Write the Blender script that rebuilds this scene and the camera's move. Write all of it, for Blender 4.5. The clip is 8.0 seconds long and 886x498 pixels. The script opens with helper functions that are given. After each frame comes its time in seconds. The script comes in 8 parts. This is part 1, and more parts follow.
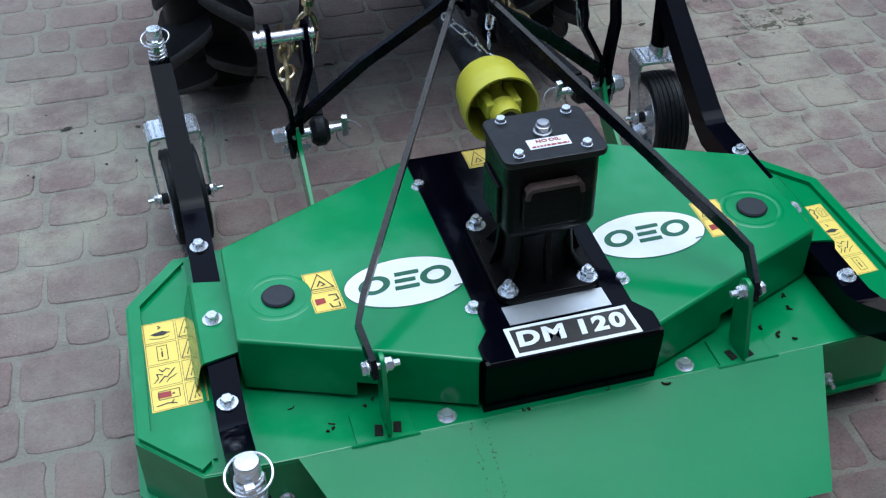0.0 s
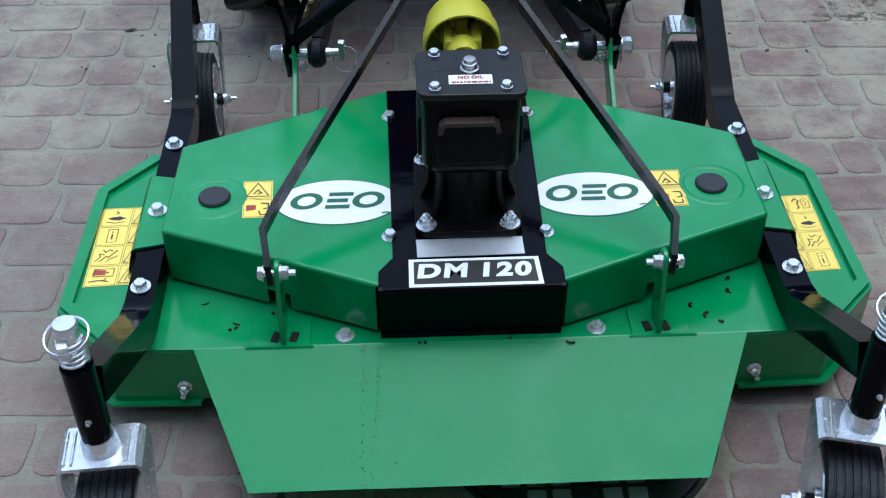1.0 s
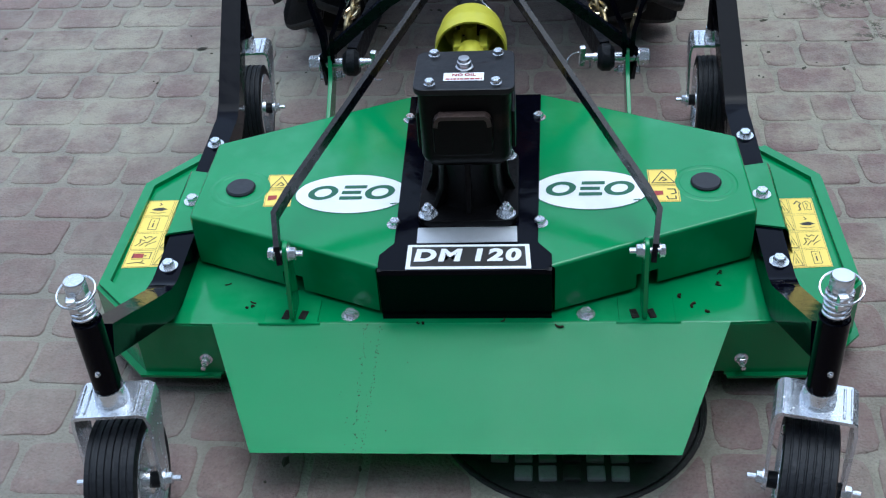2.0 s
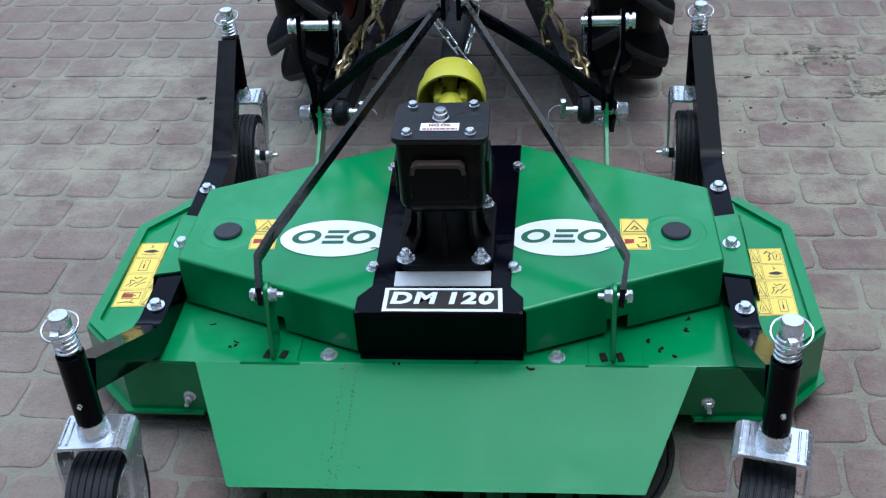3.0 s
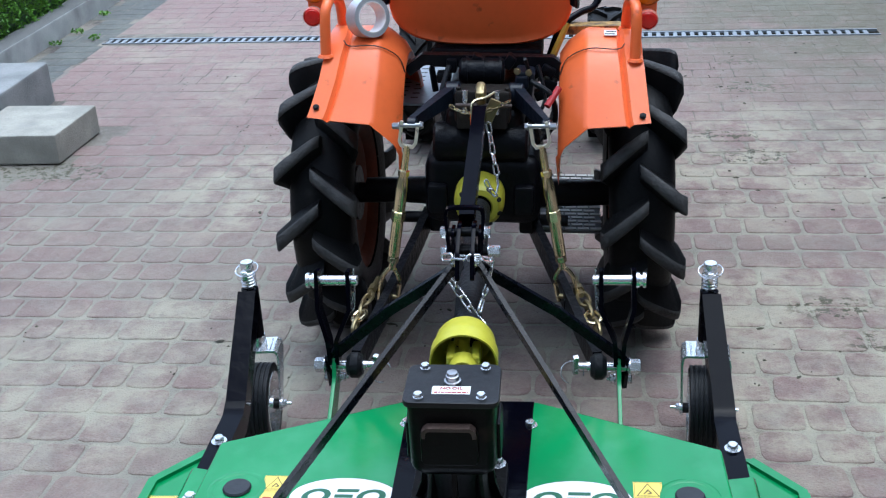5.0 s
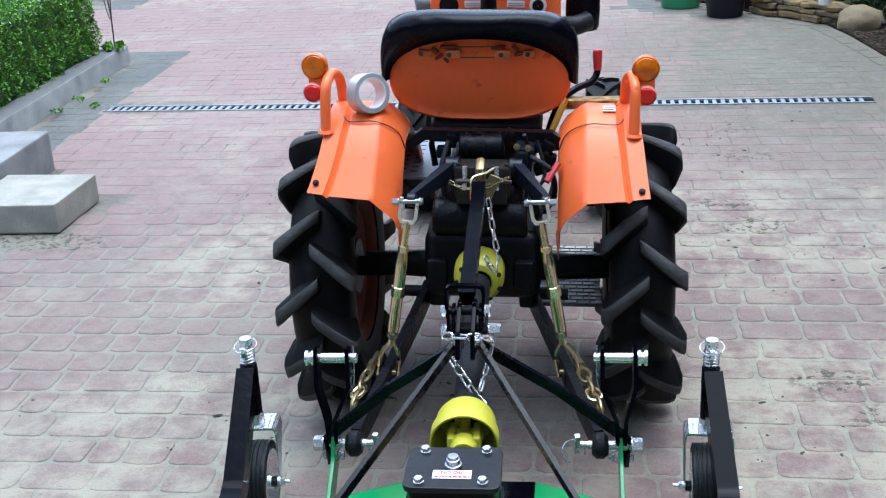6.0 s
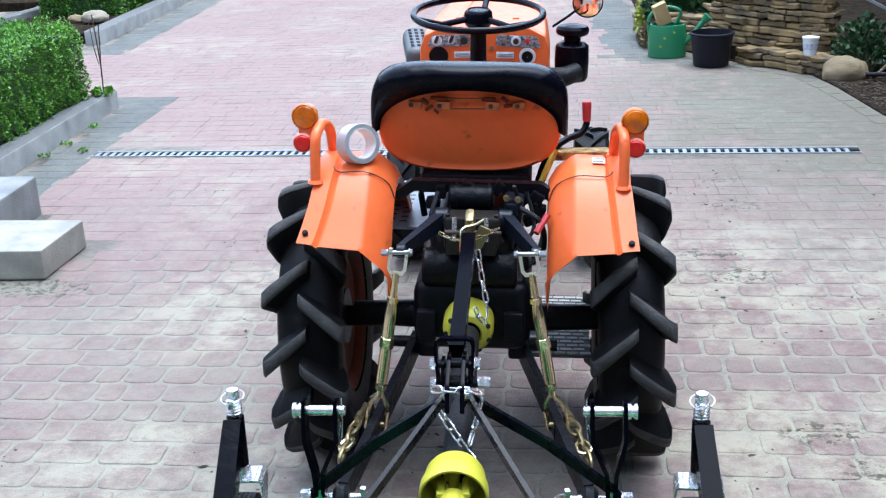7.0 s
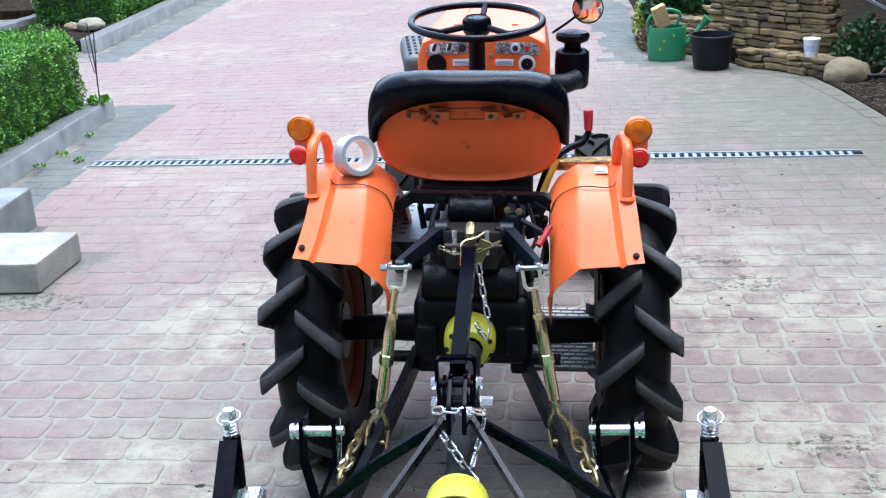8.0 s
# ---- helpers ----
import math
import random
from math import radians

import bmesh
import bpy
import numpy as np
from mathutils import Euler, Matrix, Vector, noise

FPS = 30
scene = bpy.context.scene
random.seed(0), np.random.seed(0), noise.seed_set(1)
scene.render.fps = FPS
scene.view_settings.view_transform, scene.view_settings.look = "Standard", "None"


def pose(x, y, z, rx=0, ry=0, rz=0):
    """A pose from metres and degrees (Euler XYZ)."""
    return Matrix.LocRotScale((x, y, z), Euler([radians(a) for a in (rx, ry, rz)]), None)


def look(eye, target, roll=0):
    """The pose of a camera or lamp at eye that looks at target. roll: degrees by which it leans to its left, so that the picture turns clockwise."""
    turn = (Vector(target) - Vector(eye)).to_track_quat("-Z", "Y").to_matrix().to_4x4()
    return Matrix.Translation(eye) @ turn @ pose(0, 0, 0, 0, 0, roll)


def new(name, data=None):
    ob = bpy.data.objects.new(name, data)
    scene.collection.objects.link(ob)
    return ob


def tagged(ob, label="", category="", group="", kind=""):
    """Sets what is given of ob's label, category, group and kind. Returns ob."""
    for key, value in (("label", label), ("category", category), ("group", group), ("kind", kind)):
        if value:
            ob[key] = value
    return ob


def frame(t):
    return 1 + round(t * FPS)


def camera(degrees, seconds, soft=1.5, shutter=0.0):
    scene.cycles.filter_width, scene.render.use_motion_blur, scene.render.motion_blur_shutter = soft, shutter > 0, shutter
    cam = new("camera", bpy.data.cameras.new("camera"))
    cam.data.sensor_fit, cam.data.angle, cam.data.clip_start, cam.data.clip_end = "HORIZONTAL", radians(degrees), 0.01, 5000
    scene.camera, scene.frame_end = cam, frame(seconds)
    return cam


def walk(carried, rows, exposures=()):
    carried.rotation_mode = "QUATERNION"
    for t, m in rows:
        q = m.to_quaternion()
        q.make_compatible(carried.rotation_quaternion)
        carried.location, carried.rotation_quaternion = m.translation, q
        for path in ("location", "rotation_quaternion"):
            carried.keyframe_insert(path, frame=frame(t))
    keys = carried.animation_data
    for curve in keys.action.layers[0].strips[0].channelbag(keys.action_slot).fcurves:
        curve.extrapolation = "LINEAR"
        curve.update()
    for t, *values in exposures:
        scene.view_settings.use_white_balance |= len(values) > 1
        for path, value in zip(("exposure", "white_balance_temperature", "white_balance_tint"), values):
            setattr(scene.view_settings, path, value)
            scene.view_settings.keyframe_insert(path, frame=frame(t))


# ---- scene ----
# Camera: eye, heading to the left of +y, pitch and lean.
def aim(x, y, z, yaw, pitch, lean):
    return pose(x, y, z, 0, 0, yaw) @ pose(0, 0, 0, 90 + pitch) @ pose(0, 0, 0, 0, 0, lean)


PATH = [
    (0, -0.514, -1.383, 1.476, -15.13, -39.28, -0.75),
    (0.5, -0.287, -1.522, 1.469, -3.90, -40.09, -1.30),
    (1, -0.088, -1.508, 1.436, -1.99, -40.58, -0.38),
    (1.2, -0.051, -1.522, 1.439, 0.62, -39.35, -2.66),
    (2.3, 0.155, -1.698, 1.440, 6.24, -38.08, -3.86),
    (2.5, 0.165, -1.703, 1.441, 5.85, -38.73, -3.49),
    (3, 0.184, -1.725, 1.467, 6.46, -35.47, -3.71),
    (3.5, 0.191, -1.719, 1.491, 6.76, -31.14, -3.23),
    (4, 0.189, -1.714, 1.503, 6.57, -28.56, -2.91),
    (4.5, 0.191, -1.701, 1.514, 6.75, -26.98, -2.48),
    (5, 0.198, -1.700, 1.535, 6.81, -24.56, -3.07),
    (6.5, 0.189, -1.668, 1.573, 6.45, -20.62, -2.98),
    (7, 0.186, -1.666, 1.578, 5.71, -19.45, -2.43),
    (7.5, 0.186, -1.664, 1.583, 5.41, -18.55, -2.40),
    (8, 0.181, -1.600, 1.582, 5.71, -19.32, -2.97),
]
cam = camera(41.95, 8.0, soft=1.2)
walk(cam, [(t, aim(*p)) for t, *p in PATH],
     exposures=[(0.0, 0.68, 5400, 3), (2.5, 0.75, 5400, 3), (4.0, 0.85, 5450, 3), (5.0, 1.12, 5500, 4), (6.5, 1.62, 5520, 5), (8.0, 1.78, 5520, 5)])

# ---- light: bright overcast sky, broad soft sun ----
world = bpy.data.worlds.new("sky")
world.use_nodes = True
scene.world = world
wn, wl = world.node_tree.nodes, world.node_tree.links
sky = wn.new("ShaderNodeTexSky")
sky.sky_type = "NISHITA"
sky.sun_disc = False
sky.sun_elevation, sky.sun_rotation = radians(80), radians(40)
sky.air_density, sky.dust_density, sky.ozone_density = 1.0, 2.0, 1.0
sat = wn.new("ShaderNodeHueSaturation")
sat.inputs["Saturation"].default_value = 0.55
wl.new(sky.outputs[0], sat.inputs["Color"])
wl.new(sat.outputs[0], wn["Background"].inputs[0])
wn["Background"].inputs[1].default_value = 0.19
sun = new("sun", bpy.data.lights.new("sun", "SUN"))
sun.data.energy, sun.data.angle, sun.data.color = 0.95, radians(55), (1.0, 0.985, 0.97)
sun.matrix_world = look((0.45, 0.53, 4.0), (0, 0, 0))

# ---- materials ----
def mat(name, base, rough=0.5, metal=0.0, second=None, scale=6.0, grain=60.0, amount=0.5, bump=0.1,
        spots=None, spot_level=0.62, spot_scale=3.0, coat=0.0, random_mix=0.0, rough_var=0.12, spec=0.5, fine=0.35):
    """A surface with two scales of variation, an optional layer of dust or rust, and fine relief."""
    m = bpy.data.materials.new(name)
    m.use_nodes = True
    n, l = m.node_tree.nodes, m.node_tree.links
    b = n["Principled BSDF"]
    geo = n.new("ShaderNodeNewGeometry")
    co = geo.outputs["Position"]

    def tex(s, detail=4.0, off=0.0):
        t = n.new("ShaderNodeTexNoise")
        t.inputs["Scale"].default_value, t.inputs["Detail"].default_value = s, detail
        if off:
            mp = n.new("ShaderNodeMapping")
            mp.inputs["Location"].default_value = (off, off * 0.7, off * 1.3)
            l.new(co, mp.inputs[0])
            l.new(mp.outputs[0], t.inputs["Vector"])
        else:
            l.new(co, t.inputs["Vector"])
        return t.outputs["Fac"]

    def ramp(v, lo, hi):
        r = n.new("ShaderNodeMapRange")
        r.inputs["From Min"].default_value, r.inputs["From Max"].default_value = lo, hi
        l.new(v, r.inputs["Value"])
        return r.outputs["Result"]

    def mix(f, a, c):
        x = n.new("ShaderNodeMix")
        x.data_type = "RGBA"
        for i, v in ((0, f), (6, a), (7, c)):
            if isinstance(v, (int, float)):
                x.inputs[i].default_value = v
            elif isinstance(v, tuple):
                x.inputs[i].default_value = (*v, 1)
            else:
                l.new(v, x.inputs[i])
        return x.outputs[2]

    def times(v, k):
        x = n.new("ShaderNodeMath")
        x.operation = "MULTIPLY"
        l.new(v, x.inputs[0])
        x.inputs[1].default_value = k
        return x.outputs[0]

    second = second or tuple(v * 0.7 for v in base)
    big, small = tex(scale), tex(grain, 6.0, 3.1)
    col = mix(times(ramp(big, 0.35, 0.68), amount), base, second)
    if random_mix:
        add = n.new("ShaderNodeMath")
        add.operation = "ADD"
        l.new(n.new("ShaderNodeObjectInfo").outputs["Random"], add.inputs[0])
        l.new(geo.outputs["Random Per Island"], add.inputs[1])
        fract = n.new("ShaderNodeMath")
        fract.operation = "FRACT"
        l.new(add.outputs[0], fract.inputs[0])
        rnd = fract.outputs[0]
        col = mix(times(rnd, random_mix), col, tuple(min(1, v * 1.45 + 0.01) for v in second))
    col = mix(times(ramp(small, 0.45, 0.75), amount * fine), col, tuple(v * 0.55 for v in base))
    if spots:
        col = mix(times(ramp(tex(spot_scale, 8.0, 7.7), spot_level, spot_level + 0.14), 0.9), col, spots)
    l.new(col, b.inputs["Base Color"])
    r = n.new("ShaderNodeMath")
    r.operation = "MULTIPLY_ADD"
    l.new(small, r.inputs[0])
    r.inputs[1].default_value, r.inputs[2].default_value = rough_var * 2, rough - rough_var
    r.use_clamp = True
    l.new(r.outputs[0], b.inputs["Roughness"])
    b.inputs["Metallic"].default_value = metal
    b.inputs["Specular IOR Level"].default_value = spec
    if coat:
        b.inputs["Coat Weight"].default_value = coat
        b.inputs["Coat Roughness"].default_value = 0.12
    if bump:
        bp = n.new("ShaderNodeBump")
        bp.inputs["Strength"].default_value, bp.inputs["Distance"].default_value = bump, 0.01
        l.new(small, bp.inputs["Height"])
        l.new(bp.outputs[0], b.inputs["Normal"])
    return m


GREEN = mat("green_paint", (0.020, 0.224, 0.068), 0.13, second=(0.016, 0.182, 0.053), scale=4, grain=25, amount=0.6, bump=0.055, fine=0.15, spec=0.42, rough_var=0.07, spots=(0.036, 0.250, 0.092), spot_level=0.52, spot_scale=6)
BLACK = mat("black_paint", (0.0010, 0.0011, 0.0036), 0.10, second=(0.0016, 0.0016, 0.0034), grain=30, bump=0.05, spec=0.075, rough_var=0.06)
TUBE_BLACK = mat("glossy_black_paint", (0.0014, 0.0014, 0.0035), 0.16, second=(0.003, 0.003, 0.006), scale=25, grain=40, bump=0.04, spec=0.035, rough_var=0.08)
WORN_LIT_EDGE = mat("worn_lit_edge", (0.030, 0.032, 0.042), 0.22, second=(0.006, 0.006, 0.010), scale=22, grain=60, amount=0.95, bump=0.05, spec=0.5)
WORN_BLACK = mat("worn_black_paint", (0.003, 0.0036, 0.008), 0.28, second=(0.006, 0.006, 0.008), scale=20, grain=60, bump=0.06, spec=0.17, spots=(0.16, 0.17, 0.19), spot_level=0.70, spot_scale=17)
CAST = mat("black_casting", spec=0.11, base=(0.0025, 0.0025, 0.0028), rough=0.33, second=(0.005, 0.004, 0.004), grain=90, bump=0.14, spots=(0.025, 0.015, 0.011), spot_level=0.63, spot_scale=14)
LID = mat("dusty_black_lid", (0.004, 0.004, 0.005), 0.34, second=(0.010, 0.010, 0.011), scale=14, grain=70, amount=0.9, bump=0.1, spec=0.30, spots=(0.04, 0.035, 0.033), spot_level=0.68, spot_scale=16)
FOOT_DARK = mat("black_patch", (0.010, 0.010, 0.009), 0.8, second=(0.022, 0.020, 0.016), scale=40, grain=120, amount=0.9, bump=0.5, spec=0.15)
RUSTY = mat("rusty_casting", (0.055, 0.032, 0.024), 0.65, second=(0.03, 0.02, 0.017), grain=90, bump=0.4)
ZINC = mat("zinc_plate", (0.78, 0.80, 0.83), 0.24, 0.8, second=(0.62, 0.64, 0.66), scale=20, grain=80, bump=0.06)
YZINC = mat("yellow_zinc", (0.80, 0.67, 0.41), 0.19, 0.95, second=(0.58, 0.52, 0.33), scale=14, grain=40, bump=0.02, fine=0.12)
PALE_ZINC = mat("pale_zinc", (0.86, 0.81, 0.66), 0.30, 0.5, second=(0.72, 0.66, 0.50), scale=30, grain=60, bump=0.04)
OLDZINC = mat("tarnished_zinc", (0.34, 0.27, 0.14), 0.36, 0.9, second=(0.20, 0.17, 0.11), scale=40, grain=90, bump=0.15)
WORN_TYRE = mat("worn_tyre_rubber", spec=0.25, base=(0.052, 0.051, 0.050), rough=0.66, second=(0.022, 0.022, 0.023), scale=16, grain=110, amount=0.8, bump=0.35)
RUBBER = mat("rubber", spec=0.25, base=(0.008, 0.009, 0.011), rough=0.5, second=(0.016, 0.017, 0.020), scale=20, grain=120, bump=0.25, spots=(0.055, 0.056, 0.058), spot_level=0.66, spot_scale=26)
TYRE = mat("tyre_rubber", spec=0.12, base=(0.0048, 0.0050, 0.0058), rough=0.50, second=(0.014, 0.0142, 0.015), scale=11, grain=120, bump=0.12, spots=(0.022, 0.021, 0.020), spot_level=0.66, spot_scale=9)
ORANGE = mat("orange_paint", (0.86, 0.166, 0.042), 0.34, second=(0.80, 0.140, 0.034), scale=5, grain=45, amount=0.6, bump=0.05, fine=0.2, spec=0.42, spots=(0.30, 0.062, 0.020), spot_level=0.645, spot_scale=30)
# orange darkened for the rims' shade, also used for rusty hinge stubs
RUST_SHADE_ORANGE = mat("rusty_shaded_orange", (0.16, 0.028, 0.008), 0.7, second=(0.05, 0.014, 0.008), scale=14, grain=60, bump=0.15, spec=0.3)
YELLOW_PLASTIC = mat("yellow_plastic", (0.50, 0.47, 0.035), 0.42, second=(0.42, 0.40, 0.04), scale=8, grain=50, bump=0.08)
IRON = mat("greasy_iron", spec=0.17, base=(0.003, 0.0036, 0.0058), rough=0.38, second=(0.007, 0.007, 0.009), scale=12, grain=70, bump=0.3, spots=(0.045, 0.038, 0.028), spot_level=0.68, spot_scale=12)
NAVY = mat("blue_black_paint", (0.005, 0.008, 0.015), 0.36, second=(0.010, 0.014, 0.024), scale=14, grain=70, bump=0.12, spec=0.25, spots=(0.04, 0.04, 0.045), spot_level=0.66, spot_scale=14)
VINYL = mat("black_vinyl", spec=0.12, base=(0.002, 0.002, 0.005), rough=0.24, second=(0.005, 0.005, 0.010), scale=10, grain=150, bump=0.06)
STICK_Y = mat("yellow_sticker", (0.84, 0.63, 0.115), 0.45, second=(0.78, 0.57, 0.09), grain=40, bump=0.0, amount=0.3)
STICK_W = mat("white_sticker", (0.80, 0.81, 0.82), 0.42, second=(0.72, 0.74, 0.75), grain=40, bump=0.0, amount=0.3)
INK = mat("black_ink", (0.02, 0.018, 0.016), 0.5, grain=30, bump=0.0, amount=0.3)
FADED_INK = mat("faded_ink", (0.22, 0.15, 0.045), 0.5, grain=30, bump=0.0, amount=0.3)
RED_INK = mat("red_ink", (0.30, 0.025, 0.02), 0.5, grain=30, bump=0.0, amount=0.3)
GREEN_INK = mat("dark_green_ink", (0.010, 0.105, 0.050), 0.45, grain=30, bump=0.0, amount=0.3)
SILVER = mat("silver_plate", (0.66, 0.68, 0.70), 0.42, 0.8, second=(0.56, 0.58, 0.60), grain=60, bump=0.03)
CAP = mat("black_plastic", spec=0.3, base=(0.022, 0.024, 0.030), rough=0.5, grain=100, bump=0.05)
AMBER = mat("amber_lens", (0.82, 0.20, 0.0), 0.05, second=(0.30, 0.040, 0.0), spec=0.7, scale=26, grain=160, amount=1.0, bump=0.06)
AMBER_RIM = mat("amber_rim", (0.66, 0.17, 0.02), 0.25, second=(0.6, 0.18, 0.04), scale=60, grain=160, bump=0.1)
WORN_ORANGE = mat("scuffed_orange", (0.62, 0.15, 0.035), 0.5, second=(0.30, 0.085, 0.03), scale=40, grain=120, amount=0.9, bump=0.2)
RED_RIM = mat("red_rim", (0.78, 0.26, 0.20), 0.25, second=(0.6, 0.1, 0.08), scale=60, grain=160, bump=0.1)
RED_LENS = mat("red_lens", (0.72, 0.016, 0.012), 0.16, second=(0.50, 0.01, 0.01), scale=60, grain=160, bump=0.1)
RED_GRIP = mat("red_grip", (0.42, 0.03, 0.035), 0.42, grain=60)
TAPE = mat("duct_tape", (0.52, 0.54, 0.56), 0.34, 0.35, second=(0.45, 0.47, 0.5), grain=70, bump=0.06)
TAPE_CORE = mat("cardboard_core", (0.80, 0.78, 0.76), 0.7, grain=70)
MIRROR = mat("mirror_glass", (0.86, 0.87, 0.88), 0.05, 1.0, grain=5, bump=0.0, amount=0.1, rough_var=0.02)


def ground_mat(name, base, second, random_mix, bump, dust_gain=1.0, specks=1.0, worn=None, rosy=None):
    """Paving surface: grain, per-stone tint, drifted dust that lies over stones and joints alike, dark crumbs."""
    m = mat(name, base, 0.84, second=second, scale=17, grain=190, amount=0.85, bump=bump, random_mix=random_mix, fine=0.75)
    n, l = m.node_tree.nodes, m.node_tree.links
    b = n["Principled BSDF"]
    col = b.inputs["Base Color"].links[0].from_socket
    co = n.new("ShaderNodeNewGeometry").outputs["Position"]

    def noise_at(scale, detail, lo, hi, shift, rough=0.6):
        mp = n.new("ShaderNodeMapping")
        mp.inputs["Location"].default_value = (shift, shift * 1.7, 0)
        l.new(co, mp.inputs[0])
        t = n.new("ShaderNodeTexNoise")
        t.inputs["Scale"].default_value, t.inputs["Detail"].default_value, t.inputs["Roughness"].default_value = scale, detail, rough
        l.new(mp.outputs[0], t.inputs["Vector"])
        r = n.new("ShaderNodeMapRange")
        r.inputs["From Min"].default_value, r.inputs["From Max"].default_value = lo, hi
        l.new(t.outputs["Fac"], r.inputs["Value"])
        return r.outputs["Result"]

    def op(kind, a, c):
        x = n.new("ShaderNodeMath")
        x.operation = kind
        for i, v in ((0, a), (1, c)):
            if isinstance(v, float):
                x.inputs[i].default_value = v
            else:
                l.new(v, x.inputs[i])
        x.use_clamp = True
        return x.outputs[0]

    def lay(f, colour):
        x = n.new("ShaderNodeMix")
        x.data_type = "RGBA"
        l.new(f, x.inputs[0])
        l.new(lay.col, x.inputs[6])
        x.inputs[7].default_value = (*colour, 1)
        lay.col = x.outputs[2]
    lay.col = col
    if worn:  # joints washed out and dark further up the yard; shade of open ones painted in
        xyz = n.new("ShaderNodeSeparateXYZ")
        l.new(co, xyz.inputs[0])
        far = n.new("ShaderNodeMapRange")
        far.inputs["From Min"].default_value, far.inputs["From Max"].default_value = 2.0, 3.6
        l.new(xyz.outputs["Y"], far.inputs["Value"])
        lay(op("MULTIPLY", far.outputs["Result"], 0.85), worn)
        trodden = n.new("ShaderNodeMapRange")
        trodden.inputs["From Min"].default_value, trodden.inputs["From Max"].default_value = 0.2, -0.6
        l.new(xyz.outputs["X"], trodden.inputs["Value"])
        lay(op("MULTIPLY", trodden.outputs["Result"], 0.60), (0.190, 0.174, 0.142))
        # patches of shadow in open joints, put into the sand's colour
        lay(op("MULTIPLY", far.outputs["Result"], noise_at(2.2, 6.0, 0.44, 0.56, 83.0, 0.75)), (0.060, 0.048, 0.040))
    if rosy:  # paler, pinker stones up the yard
        xyz = n.new("ShaderNodeSeparateXYZ")
        l.new(co, xyz.inputs[0])
        far = n.new("ShaderNodeMapRange")
        far.inputs["From Min"].default_value, far.inputs["From Max"].default_value = 2.0, 4.4
        l.new(xyz.outputs["Y"], far.inputs["Value"])
        lay(op("MULTIPLY", far.outputs["Result"], 0.50), rosy)
    broad = noise_at(0.75, 3.0, 0.47, 0.70, 4.3)
    # places where sand was swept or washed together
    for x, y, r, k in ((0.90, 1.23, 0.55, 2.6), (0.97, 0.86, 0.45, 2.0), (0.75, 0.62, 0.40, 1.6), (-0.95, 0.92, 0.60, 1.5), (-0.95, 0.60, 0.45, 1.0), (-0.72, 1.02, 0.45, 1.2), (1.15, 2.40, 1.10, 1.5), (-0.75, 2.1, 0.8, 1.2)):
        mp = n.new("ShaderNodeMapping")
        mp.vector_type = "POINT"
        mp.inputs["Location"].default_value = (-x / r, -y / (r * 0.7), 0)
        mp.inputs["Scale"].default_value = (1 / r, 1 / (r * 0.7), 0)
        l.new(co, mp.inputs[0])
        g = n.new("ShaderNodeTexGradient")
        g.gradient_type = "SPHERICAL"
        l.new(mp.outputs[0], g.inputs[0])
        broad = op("ADD", broad, op("MULTIPLY", g.outputs["Fac"], k))
    mid = noise_at(5.5, 6.0, 0.42, 0.58, 9.1, 0.7)
    lay(op("MULTIPLY", op("MULTIPLY", broad, mid), 0.66 * dust_gain), (0.365, 0.342, 0.250))
    lay(op("MULTIPLY", noise_at(2.6, 8.0, 0.57, 0.70, 2.2, 0.75), 0.28 * dust_gain), (0.395, 0.375, 0.295))
    # grey traffic film on the side of the kerbs
    xyz = n.new("ShaderNodeSeparateXYZ")
    l.new(co, xyz.inputs[0])
    side = n.new("ShaderNodeMapRange")
    side.inputs["From Min"].default_value, side.inputs["From Max"].default_value = 0.35, -0.75
    l.new(xyz.outputs["X"], side.inputs["Value"])
    near = n.new("ShaderNodeMapRange")
    near.inputs["From Min"].default_value, near.inputs["From Max"].default_value = 3.6, 1.6
    l.new(xyz.outputs["Y"], near.inputs["Value"])
    lay(op("MULTIPLY", op("MULTIPLY", side.outputs["Result"], near.outputs["Result"]), op("MULTIPLY", noise_at(3.0, 6.0, 0.30, 0.62, 37.0, 0.7), 0.24)), (0.196, 0.190, 0.150))
    # smears of damp dirt and dead moss
    smear = None
    for x, y, r in ((0.81, 2.70, 0.16), (0.88, 2.46, 0.18), (1.0, 3.35, 0.20), (1.02, 3.75, 0.16), (0.93, 1.24, 0.15), (1.05, 1.04, 0.16), (-1.35, 0.55, 0.20), (-1.75, 2.36, 0.22), (-1.98, 2.40, 0.26), (0.55, 0.62, 0.10)):
        mp = n.new("ShaderNodeMapping")
        mp.inputs["Location"].default_value = (-x / r, -y / (r * 0.6), 0)
        mp.inputs["Scale"].default_value = (1 / r, 1 / (r * 0.6), 0)
        l.new(co, mp.inputs[0])
        g = n.new("ShaderNodeTexGradient")
        g.gradient_type = "SPHERICAL"
        l.new(mp.outputs[0], g.inputs[0])
        smear = g.outputs["Fac"] if smear is None else op("ADD", smear, g.outputs["Fac"])
    lay(op("MULTIPLY", op("MULTIPLY", smear, noise_at(30.0, 5.0, 0.52, 0.58, 13.0, 0.7)), 2.6), (0.060, 0.056, 0.030))
    # algae on the damp side towards the stone wall, its shade painted in
    mp = n.new("ShaderNodeMapping")
    mp.inputs["Location"].default_value = (-2.1 / 2.2, -5.2 / 3.0, 0)
    mp.inputs["Scale"].default_value = (1 / 2.2, 1 / 3.0, 0)
    l.new(co, mp.inputs[0])
    g = n.new("ShaderNodeTexGradient")
    g.gradient_type = "SPHERICAL"
    l.new(mp.outputs[0], g.inputs[0])
